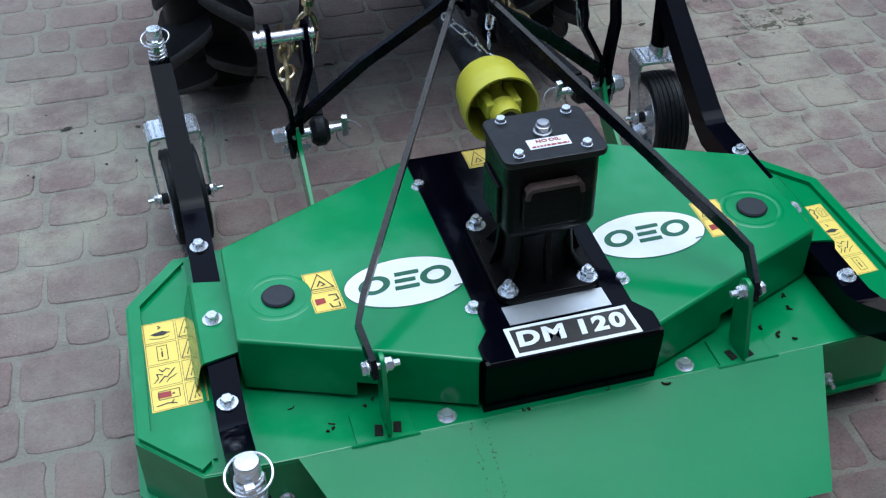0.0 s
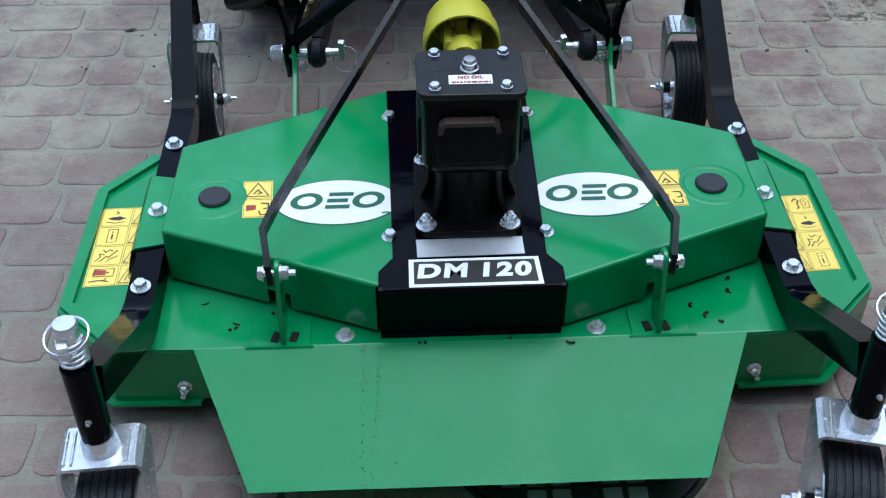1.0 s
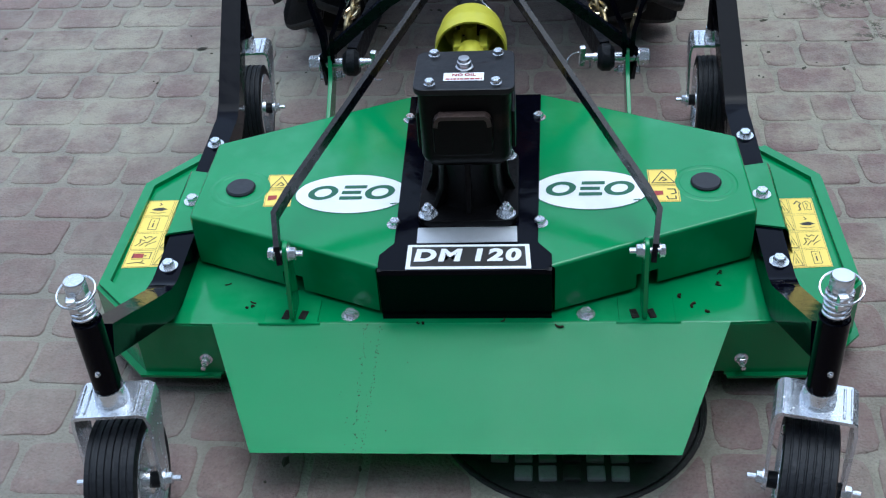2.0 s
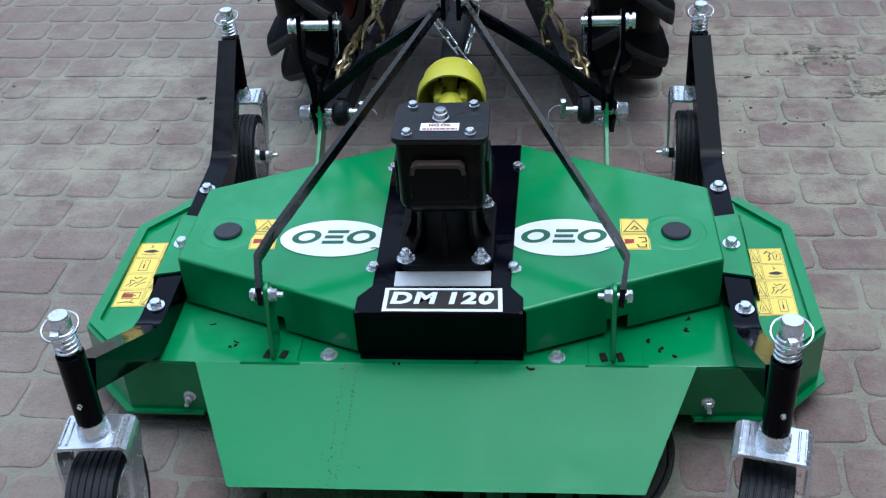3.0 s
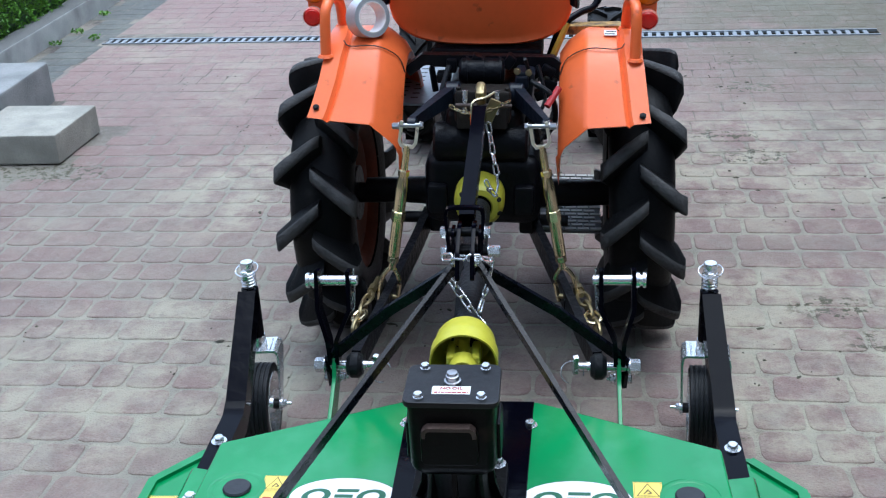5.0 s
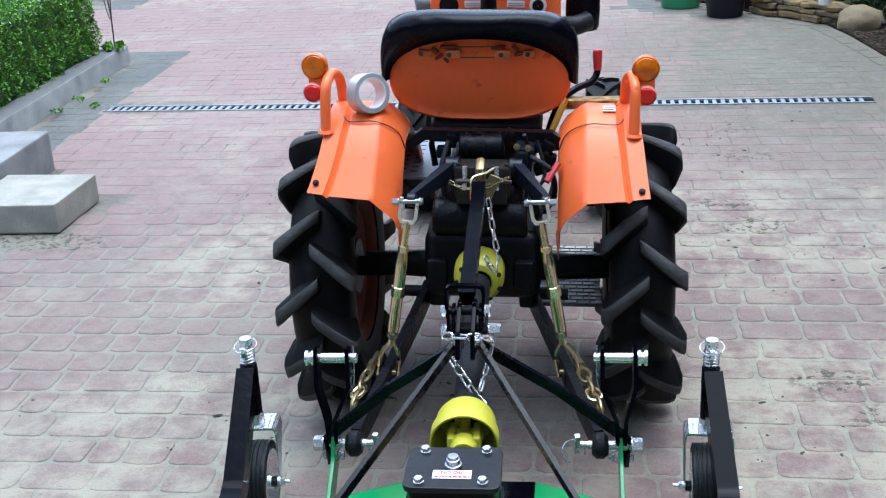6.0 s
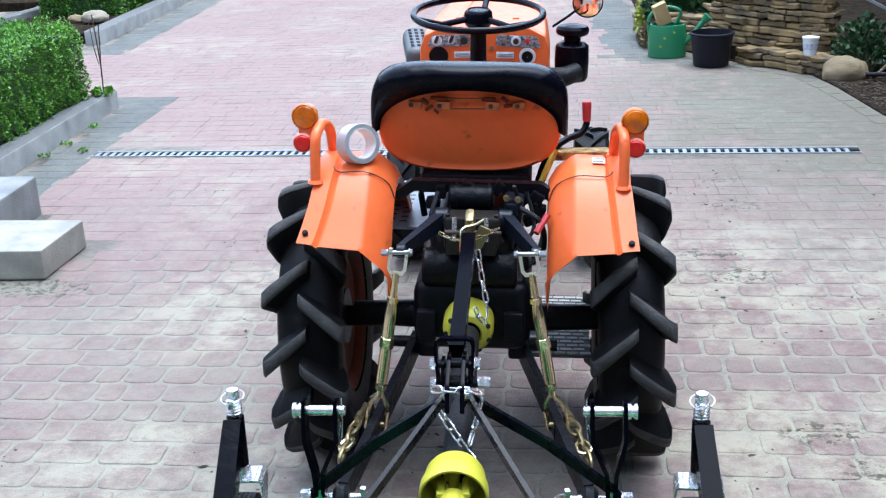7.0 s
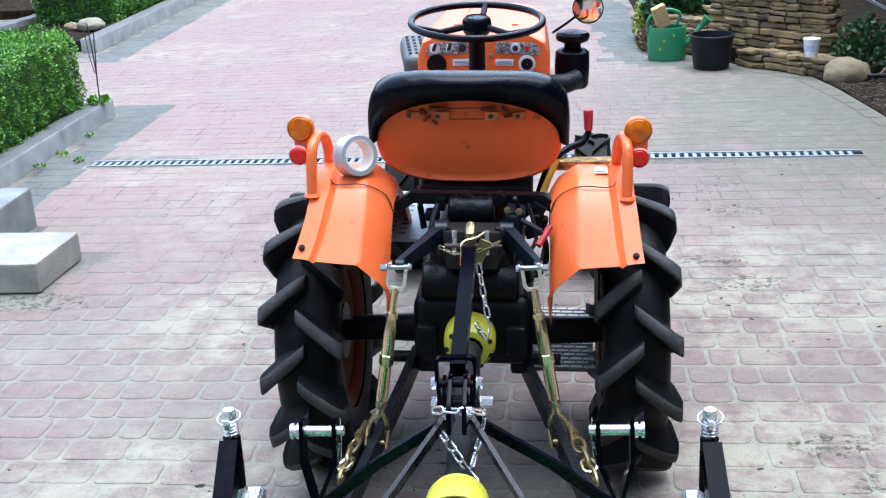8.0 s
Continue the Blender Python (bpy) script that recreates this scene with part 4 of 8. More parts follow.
def centre_plate():
    bm = B()
    half = [(0.128, 0.306), (0.119, -0.165), (0.141, -0.196), (0.141, -0.222), (0.134, -0.238)]
    prism(bm, half + [(-x, y) for x, y in half[::-1]], HOOD - 0.004, HOOD + 0.003, bev=0.002)
    t = B()
    prof = [(-0.232, HOOD + 0.0028), (-0.238, HOOD + 0.001), (-0.241, HOOD - 0.008), (-0.229, 0.158), (-0.224, 0.158), (-0.233, HOOD - 0.006)]
    lo = [t.verts.new((-0.1405, y, z)) for y, z in prof]
    hi = [t.verts.new((0.1405, y, z)) for y, z in prof]
    for i in range(6):
        t.faces.new((lo[i], lo[(i + 1) % 6], hi[(i + 1) % 6], hi[i]))
    t.faces.new(lo)
    t.faces.new(hi[::-1])
    bmesh.ops.recalc_face_normals(t, faces=t.faces)
    merge(bm, t)
    for s in (-1, 1):
        prism(bm, [(-0.238, HOOD), (-0.200, HOOD), (-0.205, 0.158), (-0.229, 0.158)], s * 0.1365, s * 0.1405, Matrix(((0, 0, 1, 0), (1, 0, 0, 0), (0, 1, 0, 0), (0, 0, 0, 1))))
    ob = part("centre_plate", bm, BLACK, mower)
    bm = B()
    prism(bm, [(-0.081, -0.168), (0.085, -0.166), (0.084, -0.124), (-0.082, -0.126)], HOOD + 0.0032, HOOD + 0.0042)
    part("blank_nameplate", bm, SILVER, ob, "plain silver nameplate")
    # model sign
    z = HOOD + 0.0035
    bm = B()
    prism(bm, [(-0.0945, -0.236), (0.1075, -0.236), (0.1045, -0.173), (-0.0945, -0.173)], z, z + 0.0008)
    sign = part("model_sign", bm, STICK_W, ob, "white-framed black sign")
    bm = B()
    prism(bm, [(-0.087, -0.2295), (0.100, -0.2295), (0.0975, -0.1795), (-0.087, -0.1795)], z + 0.0009, z + 0.0014)
    part("sign_field", bm, INK, sign)
    bm = text_mesh("DM 120", 0.0485, pose(0.003, -0.2035, z + 0.0019) @ Matrix.Diagonal((0.98, 0.86, 1, 1)), 0.0023, 0.0003, 0.10, 1.18)
    part("lettering", bm, STICK_W, sign)


centre_plate()


# ---- stickers ----
def ellipse(cx, cy, a, b, n=48):
    return [(cx + a * math.cos(2 * math.pi * i / n), cy + b * math.sin(2 * math.pi * i / n)) for i in range(n)]


def oval_badge(cx, cy, parent):
    z = HOOD + 0.0006
    bm = B()
    flat(bm, ellipse(cx, cy, 0.1015, 0.0595), z)
    base = part("oval_badge", bm, GREEN_INK, parent, "white oval badge with green emblem")
    bm = B()
    flat(bm, ellipse(cx, cy, 0.0995, 0.0575), z + 0.0004)
    part("badge_field", bm, STICK_W, base)
    # emblem: slanted ring, three bars, slanted ring
    bm = B()
    for dx in (-0.051, 0.050):
        n = 32
        out = [bm.verts.new((cx + dx + 0.026 * math.cos(a) + 0.005 * math.sin(a), cy + 0.003 + 0.0215 * math.sin(a), z + 0.0008)) for a in (2 * math.pi * i / n for i in range(n))]
        inn = [bm.verts.new((cx + dx + 0.0145 * math.cos(a) + 0.003 * math.sin(a), cy + 0.003 + 0.0125 * math.sin(a), z + 0.0008)) for a in (2 * math.pi * i / n for i in range(n))]
        for i in range(n):
            bm.faces.new((out[i], out[(i + 1) % n], inn[(i + 1) % n], inn[i]))
    for k, w in ((-1, 0.040), (0, 0.034), (1, 0.040)):
        y = cy + 0.003 + k * 0.0165
        flat(bm, [(cx - 0.018 + k * 0.003, y - 0.0048), (cx - 0.018 + w + k * 0.003, y - 0.0048), (cx - 0.017 + w + k * 0.003, y + 0.0048), (cx - 0.017 + k * 0.003, y + 0.0048)], z + 0.0008)
    part("emblem", bm, GREEN_INK, base)
    bm = B()
    flat(bm, [(cx + 0.072, cy - 0.034), (cx + 0.084, cy - 0.032), (cx + 0.083, cy - 0.029), (cx + 0.071, cy - 0.031)], z + 0.0008)
    part("small_print", bm, GREEN_INK, base)


oval_badge(0.2105, -0.017, hood_right)
oval_badge(-0.2075, -0.020, hood_left)


def stroke(bm, pts, w, z):
    """One connected line of even width; a line that ends where it began is closed."""
    pts = [Vector(p[:2]) for p in pts]
    shut = (pts[0] - pts[-1]).length < 1e-6
    if shut:
        pts.pop()
    n, sides = len(pts), []
    for i, p in enumerate(pts):
        a = (p - pts[i - 1]).normalized() if shut or i else (pts[1] - p).normalized()
        b = (pts[(i + 1) % n] - p).normalized() if shut or i < n - 1 else a
        m = Vector((-a.y - b.y, a.x + b.x))
        m = m.normalized() if m.length > 1e-3 else Vector((-a.y, a.x))
        m *= min(w / 2 / max(0.3, m.dot(Vector((-a.y, a.x)))), w)
        sides.append([bm.verts.new((p.x + k * m.x, p.y + k * m.y, z)) for k in (-1, 1)])
    for i in range(n if shut else n - 1):
        (a, b), (c, d) = sides[i], sides[(i + 1) % n]
        bm.faces.new((a, c, d, b))


# drawings of the safety labels: lines as (width, points), in a cell of 0 to 1; blots are filled
DRAWN = {
    "triangle": [(1.2, ((0.12, 0.14), (0.88, 0.14), (0.5, 0.88), (0.12, 0.14))), (1.6, ((0.36, 0.26), (0.5, 0.50), (0.62, 0.32), (0.48, 0.26)))],
    "tall_triangle": [(1.1, ((0.10, 0.10), (0.90, 0.10), (0.5, 0.90), (0.10, 0.10))), (1.3, ((0.38, 0.22), (0.5, 0.52), (0.62, 0.24)))],
    "figure": [(1.6, ((0.46, 0.82), (0.54, 0.72), (0.46, 0.66))), (0, ((0.22, 0.44), (0.34, 0.36), (0.62, 0.32), (0.70, 0.38), (0.84, 0.42), (0.70, 0.48), (0.60, 0.54), (0.48, 0.52), (0.38, 0.50))), (1.0, ((0.2, 0.26), (0.5, 0.18), (0.78, 0.24)))],
    "book": [(0.9, ((0.36, 0.18), (0.66, 0.18), (0.66, 0.84), (0.36, 0.84), (0.36, 0.18))), (2.0, ((0.50, 0.32), (0.50, 0.58))), (2.0, ((0.50, 0.66), (0.50, 0.72)))],
    "splash": [(1.4, ((0.16, 0.22), (0.30, 0.40), (0.26, 0.60), (0.44, 0.52))), (1.6, ((0.30, 0.20), (0.48, 0.44), (0.56, 0.40), (0.80, 0.74))), (1.2, ((0.52, 0.18), (0.60, 0.30), (0.84, 0.46))), (1.4, ((0.34, 0.80), (0.44, 0.66), (0.56, 0.78), (0.66, 0.70)))],
    "knot": [(2.2, ((0.22, 0.62), (0.36, 0.80), (0.50, 0.66), (0.40, 0.50), (0.44, 0.30), (0.34, 0.22))), (1.0, ((0.60, 0.24), (0.58, 0.70), (0.74, 0.80), (0.88, 0.66), (0.86, 0.26), (0.60, 0.24))), (1.2, ((0.68, 0.34), (0.76, 0.56), (0.68, 0.68)))],
    "red": [(1.0, ((0.24, 0.46), (0.84, 0.46), (0.84, 0.82), (0.24, 0.82), (0.24, 0.46))), (2.2, ((0.62, 0.64), (0.70, 0.64))), (1.6, ((0.14, 0.22), (0.46, 0.28), (0.74, 0.20))), (1.4, ((0.58, 0.26), (0.66, 0.38)))],
    "rotor": [(1.6, ((0.6, 0.75), (0.85, 0.75), (0.88, 0.5), (0.7, 0.45))), (1.6, ((0.55, 0.35), (0.6, 0.15), (0.85, 0.15), (0.85, 0.35)))],
}
TINTED = {"red": ((0.20, 0.54), (0.60, 0.52), (0.60, 0.76), (0.22, 0.78)), "rotor": ((0.12, 0.35), (0.45, 0.42), (0.45, 0.66), (0.12, 0.66))}


def warning_label(corners, cells, z, parent, name, split=0.5):
    """A yellow label: corners bottom-left, bottom-right, top-right, top-left; cells of (column, row, kind)."""
    bl, br, tr, tl = [Vector(c) for c in corners]
    bm = B()
    flat(bm, [tuple(c) for c in (bl, br, tr, tl)], z)
    base = part(name, bm, STICK_Y, parent, "yellow safety label with black pictograms")
    cols, rows = 1 + max(c[0] for c in cells), 1 + max(c[1] for c in cells)
    t = 0.030 * min((br - bl).length / cols, (tl - bl).length / rows)

    def uv(c, r, u, v):
        a = u if cols == 1 else split * u if c == 0 else split + (1 - split) * u
        b = (r + v) / rows
        return tuple((bl * (1 - a) + br * a) * (1 - b) + (tl * (1 - a) + tr * a) * b)
    for c, r, kind in cells:
        bm = B()
        stroke(bm, [uv(c, r, *p) for p in ((0.04, 0.04), (0.96, 0.04), (0.96, 0.96), (0.04, 0.96), (0.04, 0.04))], t * 0.7, z + 0.0004)
        part("cell_line", bm, FADED_INK, base)
        for width, pts in DRAWN[kind]:
            bm = B()
            if width:
                stroke(bm, [uv(c, r, *p) for p in pts], t * width, z + 0.0006)
            else:
                flat(bm, [uv(c, r, *p) for p in pts], z + 0.0006)
            part("pictogram", bm, INK, base)
        if kind in TINTED:
            bm = B()
            flat(bm, [uv(c, r, *p) for p in TINTED[kind]], z + 0.0005)
            part("red_pictogram", bm, RED_INK, base)


warning_label([(-0.022, 0.245), (0.022, 0.245), (0.022, 0.300), (-0.022, 0.300)], [(0, 0, "triangle")], HOOD + 0.0036, mower, "warning_label")
warning_label([(-0.360, -0.055), (-0.312, -0.055), (-0.317, 0.042), (-0.366, 0.042)], [(0, 0, "rotor"), (0, 1, "triangle")], HOOD + 0.0006, hood_left, "warning_label")
warning_label([(0.311, -0.055), (0.362, -0.055), (0.363, 0.042), (0.312, 0.042)], [(0, 0, "rotor"), (0, 1, "triangle")], HOOD + 0.0006, hood_right, "warning_label")
warning_label([(-0.630, -0.090), (-0.543, -0.086), (-0.545, 0.118), (-0.632, 0.116)],
              [(0, 0, "red"), (0, 1, "splash"), (0, 2, "book"), (0, 3, "figure"), (1, 0, "tall_triangle"), (1, 1, "tall_triangle"), (1, 2, "tall_triangle"), (1, 3, "tall_triangle")], DECK + 0.0008, mower, "wing_label", 0.62)
warning_label([(0.551, -0.105), (0.621, -0.100), (0.622, 0.100), (0.554, 0.098)],
              [(0, 0, "tall_triangle"), (0, 1, "tall_triangle"), (0, 2, "tall_triangle"), (0, 3, "tall_triangle"), (1, 0, "book"), (1, 1, "splash"), (1, 2, "figure"), (1, 3, "knot")], DECK + 0.0008, mower, "wing_label", 0.34)


# ---- front apron ----
def apron():
    bm = B()
    a, b = Vector((0.430, -0.2425, 0.1625)), Vector((0.334, -0.466, 0.092))
    rows, cols = 8, 14
    grid = [[None] * (cols + 1) for _ in range(rows + 1)]
    for i in range(rows + 1):
        k = i / rows
        p = a.lerp(b, k)
        for j in range(cols + 1):
            u = -1 + 2 * j / cols
            grid[i][j] = bm.verts.new((p.x * u, p.y, p.z + 0.0016 * noise.noise(Vector((u * 2.2, k * 2, 4)))))
    for i in range(rows):
        for j in range(cols):
            bm.faces.new((grid[i][j], grid[i + 1][j], grid[i + 1][j + 1], grid[i][j + 1]))
    bmesh.ops.solidify(bm, geom=list(bm.faces), thickness=-0.005)
    bmesh.ops.recalc_face_normals(bm, faces=bm.faces)
    # sky sheen on the slope is put into this brighter green
    ob = part("apron", bm, mat("sky_lit_green", (0.020, 0.385, 0.120), 0.34, second=(0.018, 0.355, 0.108), scale=3, grain=14, bump=0.015, fine=0.1, spec=0.4, spots=(0.018, 0.33, 0.110), spot_level=0.66, spot_scale=9), mower)
    # a wavering trail of dirt specks
    d = (b - a).normalized()
    n = Vector((0, -d.z, d.y)) * -1
    bm = B()
    for i in range(130):
        k = random.random()
        lane = random.choice((-0.012, 0.013)) + (0.045 * random.gauss(0, 1) if i % 9 == 0 else 0)
        p = a.lerp(b, k)
        x = -0.155 + lane * (1 - 0.4 * k) + random.gauss(0, 0.002) - 0.01 * k
        c = Vector((x, p.y, p.z)) + n * 0.0008
        lathe(bm, [(0.0005 + 0.0008 * random.random() ** 2, 0), (0, 0.0006)], along(c, c + n), 6)
    tagged(part("dirt_specks", bm, DARK, ob), kind="stuff")


apron()


# ---- gearbox ----
def gearbox():
    z0 = HOOD + 0.0045
    bm = B()
    prism(bm, round_poly([(-0.083, -0.126), (0.087, -0.126), (0.087, 0.085), (-0.083, 0.085)], 0.025), z0, z0 + 0.013, bev=0.003)
    lathe(bm, [(0.066, z0 + 0.010), (0.058, z0 + 0.022), (0.054, z0 + 0.060), (0.060, z0 + 0.105), (0, z0 + 0.106)], pose(0.004, -0.030, 0), 28)
    ob = part("gearbox", bm, CAST, mower, "black cast-iron gearbox")
    for a in (45, 135, 225, 315, 0, 90, 180, 270):
        bm = B()
        prism(bm, [(0.03, z0 + 0.01), (0.088 if a % 90 else 0.078, z0 + 0.012), (0.066, z0 + 0.045), (0.060, z0 + 0.105), (0.03, z0 + 0.105)], -0.005, 0.005,
              pose(0.004, -0.03, 0, 0, 0, a) @ Matrix(((1, 0, 0, 0), (0, 0, 1, 0), (0, 1, 0, 0), (0, 0, 0, 1))), bev=0.002)
        part("rib", bm, CAST, ob)
    bm = B()
    t = B()
    ring = [(-0.070, -0.100), (0.078, -0.100), (0.078, 0.022), (-0.070, 0.022)]
    layers = []
    for z, k in ((0.372, 0.80), (0.382, 0.94), (0.395, 1.0), (0.500, 1.0), (0.514, 1.03)):
        layers.append([t.verts.new(((x - 0.004) * k + 0.004, (y + 0.039) * k - 0.039, z)) for x, y in round_poly(ring, 0.022, 4)])
    for a, b in zip(layers, layers[1:]):
        for i in range(len(a)):
            t.faces.new((a[i], a[(i + 1) % len(a)], b[(i + 1) % len(a)], b[i]))
    t.faces.new(layers[0][::-1])
    t.faces.new(layers[-1])
    merge(bm, t)
    # ribs of the casting at the sides
    for x in (-0.072, 0.080):
        box(bm, (x, -0.039, 0.43), (0.008, 0.07, 0.07), bev=0.003)
    cyl(bm, (0.005, 0.01, 0.450), (0.005, 0.070, 0.450), 0.044, 0.036, 28, 0.004)
    cyl(bm, (0.005, 0.06, 0.450), (0.005, 0.150, 0.450), 0.016, 0.016, 18)
    part("casing", bm, CAST, ob)
    bm = B()
    prism(bm, round_poly([(-0.0755, -0.106), (0.0855, -0.108), (0.0835, 0.020), (-0.0755, 0.018)], 0.018), 0.5145, 0.5255, bev=0.0025)
    part("lid", bm, LID, ob)
    bm = B()
    prism(bm, round_poly([(-0.047, 0.405), (0.049, 0.405), (0.049, 0.476), (-0.047, 0.476)], 0.012), 0.098, 0.112,
          Matrix(((1, 0, 0, 0), (0, 0, -1, 0), (0, 1, 0, 0), (0, 0, 0, 1))), bev=0.004)
    part("inspection_boss", bm, CAST, ob)
    bm = B()
    bar(bm, [(-0.042, -0.1085, 0.462), (-0.040, -0.1085, 0.474), (-0.034, -0.1085, 0.479), (0.036, -0.1085, 0.479), (0.042, -0.1085, 0.474), (0.044, -0.1085, 0.462)], 0.007, 0.016, (0, 1, 0), bev=0.002)
    part("boss_edge", bm, RUSTY, ob, "rust-brown raw edge")
    for x, y in ((-0.049, -0.089), (0.0555, -0.089), (-0.047, 0.004), (0.057, 0.004)):
        bm = B()
        bolt(bm, (x, y, 0.5255), r=0.0078, h=0.007, washer=1.12)
        part("bolt", bm, ZINC, ob)
    bm = B()
    lathe(bm, [(0, 0), (0.0145, 0), (0.0145, 0.004), (0.0115, 0.005), (0.0115, 0.013), (0.009, 0.014), (0.009, 0.019), (0, 0.020)], pose(0.004, -0.040, 0.5255), 14)
    part("breather", bm, STEEL, ob)
    bm = B()
    prism(bm, [(-0.028, -0.0795), (0.036, -0.080), (0.036, -0.0555), (-0.028, -0.055)], 0.5258, 0.5264)
    lab = part("oil_label", bm, STICK_W, ob, "white label with red lettering")
    bm = text_mesh("NO OIL", 0.0105, pose(0.004, -0.0630, 0.5268), 0.0005, 0.0001, 0, 1.1)
    part("lettering", bm, RED_INK, lab)
    bm = B()
    x = -0.024
    while x < 0.032:
        w = random.uniform(0.003, 0.008)
        flat(bm, [(x, -0.0775), (min(x + w, 0.033), -0.0775), (min(x + w, 0.033), -0.0730), (x, -0.0730)], 0.5268)
        x += w + 0.0015
    part("print_bars", bm, RED_INK, lab)
    for x in (-0.065, 0.066):
        for y in (-0.107, 0.066):
            bm = B()
            bolt(bm, (x, y, z0 + 0.013), r=0.0118, h=0.012, washer=1.40, stud=0.009)
            part("bolt", bm, ZINC, ob)


gearbox()


# ---- arms and castors ----
def castor(x, y, turn, parent, trail=0.034, size=1.0):
    """Tube, sprung pin, zinc fork and ribbed wheel; turn in degrees."""
    fit = Matrix.Translation((x, y, 0)) @ Matrix.Scale(size, 4) @ Matrix.Translation((-x, -y, 0))

    def cpart(name, bm, material, under, label=""):
        bmesh.ops.transform(bm, matrix=fit, verts=bm.verts)
        return part(name, bm, material, under, label)
    bm = B()
    lathe(bm, [(0.0, 0.272), (0.019, 0.272), (0.0210, 0.274), (0.0210, 0.402), (0.0195, 0.4035), (0.012, 0.4035)], pose(x, y, 0), 24)
    ob = cpart("castor", bm, BLACK, parent, "black sleeve with zinc fork and black wheel")
    bm = B()
    bolt(bm, (x + 0.002, y - 0.0206, 0.318), (0, -1, 0), 0.0035, 0.004, 1.2)
    cpart("grease_nipple", bm, ZINC, ob)
    bm = B()
    lathe(bm, [(0, 0.40), (0.0112, 0.40), (0.0112, 0.450), (0.0155, 0.451), (0.0155, 0.471), (0.0138, 0.4735), (0, 0.474)], pose(x, y, 0), 20)
    cpart("pin", bm, ZINC, ob)
    bm = B()
    lathe(bm, [(0, 0.244), (0.0255, 0.244), (0.0225, 0.273), (0, 0.273)], pose(x, y, 0), 22)
    cpart("collar", bm, ZINC, ob)
    bm = B()
    pts = [Vector((x + 0.0165 * math.cos(a), y + 0.0165 * math.sin(a), 0.407 + 0.041 * a / (2 * math.pi * 5))) for a in (2 * math.pi * 5 * i / 100 for i in range(101))]
    rod(bm, pts, 0.0024, 7)
    cpart("spring", bm, ZINC, ob)
    bm = B()
    m = pose(x, y - 0.004, 0.455, 14, -6, 0)
    rod(bm, [m @ Vector((0.0275 * math.cos(a), 0.0275 * math.sin(a), 0)) for a in (2 * math.pi * i / 40 for i in range(40))], 0.0017, 6, True)
    box(bm, (x - 0.002, y - 0.021, 0.445), (0.013, 0.010, 0.026), (8, 0, 12), bev=0.002)
    cpart("lynch_pin", bm, ZINC, ob)
    m = pose(x, y, 0, 0, 0, turn)
    bm = B()
    t = B()
    prof = [(-0.056, 0.095), (-0.058, 0.222), (-0.055, 0.240), (-0.047, 0.246), (0.047, 0.246), (0.055, 0.240), (0.058, 0.222), (0.056, 0.095)]
    inner = [(u * 0.91, v - (0.006 if abs(u) < 0.05 else 0.002)) for u, v in prof]
    a0, a1, b0, b1 = [], [], [], []
    for (u, v), (p, q) in zip(prof, inner):
        w = 0.036 if v > 0.2 else 0.014
        c = 0.0 if v > 0.2 else -trail
        a0.append(t.verts.new((u, c - w, v)))
        a1.append(t.verts.new((u, c + w, v)))
        b0.append(t.verts.new((p, c - w, q)))
        b1.append(t.verts.new((p, c + w, q)))
    for i in range(len(prof) - 1):
        t.faces.new((a0[i], a0[i + 1], a1[i + 1], a1[i]))
        t.faces.new((b0[i], b1[i], b1[i + 1], b0[i + 1]))
        t.faces.new((a0[i], b0[i], b0[i + 1], a0[i + 1]))
        t.faces.new((a1[i], a1[i + 1], b1[i + 1], b1[i]))
    for i in (0, -1):
        t.faces.new((a0[i], a1[i], b1[i], b0[i]))
    bmesh.ops.recalc_face_normals(t, faces=t.faces)
    for s in (-1, 1):
        lathe(t, [(0, 0), (0.018, 0), (0.018, 0.005), (0, 0.005)], along((s * 0.0515, -trail, 0.105), (s * 0.06, -trail, 0.105)), 16)
        for u in (0.036, 0.046):
            box(t, (s * u, 0, 0.2465), (0.004, 0.060, 0.004), bev=0.0012, segments=1)
    merge(bm, t, m)
    cpart("fork", bm, ZINC, ob, "bright zinc-plated fork")
    for s in (-1, 1):
        bm = B()
        bolt(bm, m @ Vector((s * 0.0565, -trail, 0.105)), m.to_3x3() @ Vector((s, 0, 0)), 0.0095, 0.009, 1.6, 0.014)
        cpart("axle_nut", bm, ZINC, ob)
    wm = m @ Matrix.Translation((0, -trail, 0.1045)) @ Matrix.Rotation(radians(90), 4, "Y") @ Matrix.Diagonal((1.05, 1.05, 1.08, 1))
    prof = [(0.072, -0.029), (0.078, -0.034), (0.090, -0.0355), (0.097, -0.033)]
    n = 7
    for i in range(n):
        c = -0.030 + 0.060 * i / (n - 1)
        prof += [(0.0995 - 0.0005 * abs(i - 3), c - 0.0032), (0.0995 - 0.0005 * abs(i - 3), c + 0.0032)]
        if i < n - 1:
            prof += [(0.0968, c + 0.0042), (0.0968, c + 0.0060)]
    prof += [(0.097, 0.033), (0.090, 0.0355), (0.078, 0.034), (0.072, 0.029)]
    bm = B()
    lathe(bm, prof, wm, 44)
    cpart("wheel_tyre", bm, RUBBER, ob)
    bm = B()
    lathe(bm, [(0.012, -0.034), (0.020, -0.034), (0.024, -0.014), (0.058, -0.014), (0.070, -0.031), (0.077, -0.036), (0.079, -0.034), (0.072, -0.022),
               (0.072, 0.022), (0.079, 0.034), (0.077, 0.036), (0.070, 0.031), (0.058, 0.014), (0.024, 0.014), (0.020, 0.034), (0.012, 0.034)], wm, 32)
    cpart("wheel_rim", bm, ZINC, ob)
    bm = B()
    lathe(bm, [(0, -0.050), (0.012, -0.050), (0.012, 0.050), (0, 0.050)], wm, 14)
    cpart("hub", bm, RUBBER, ob)


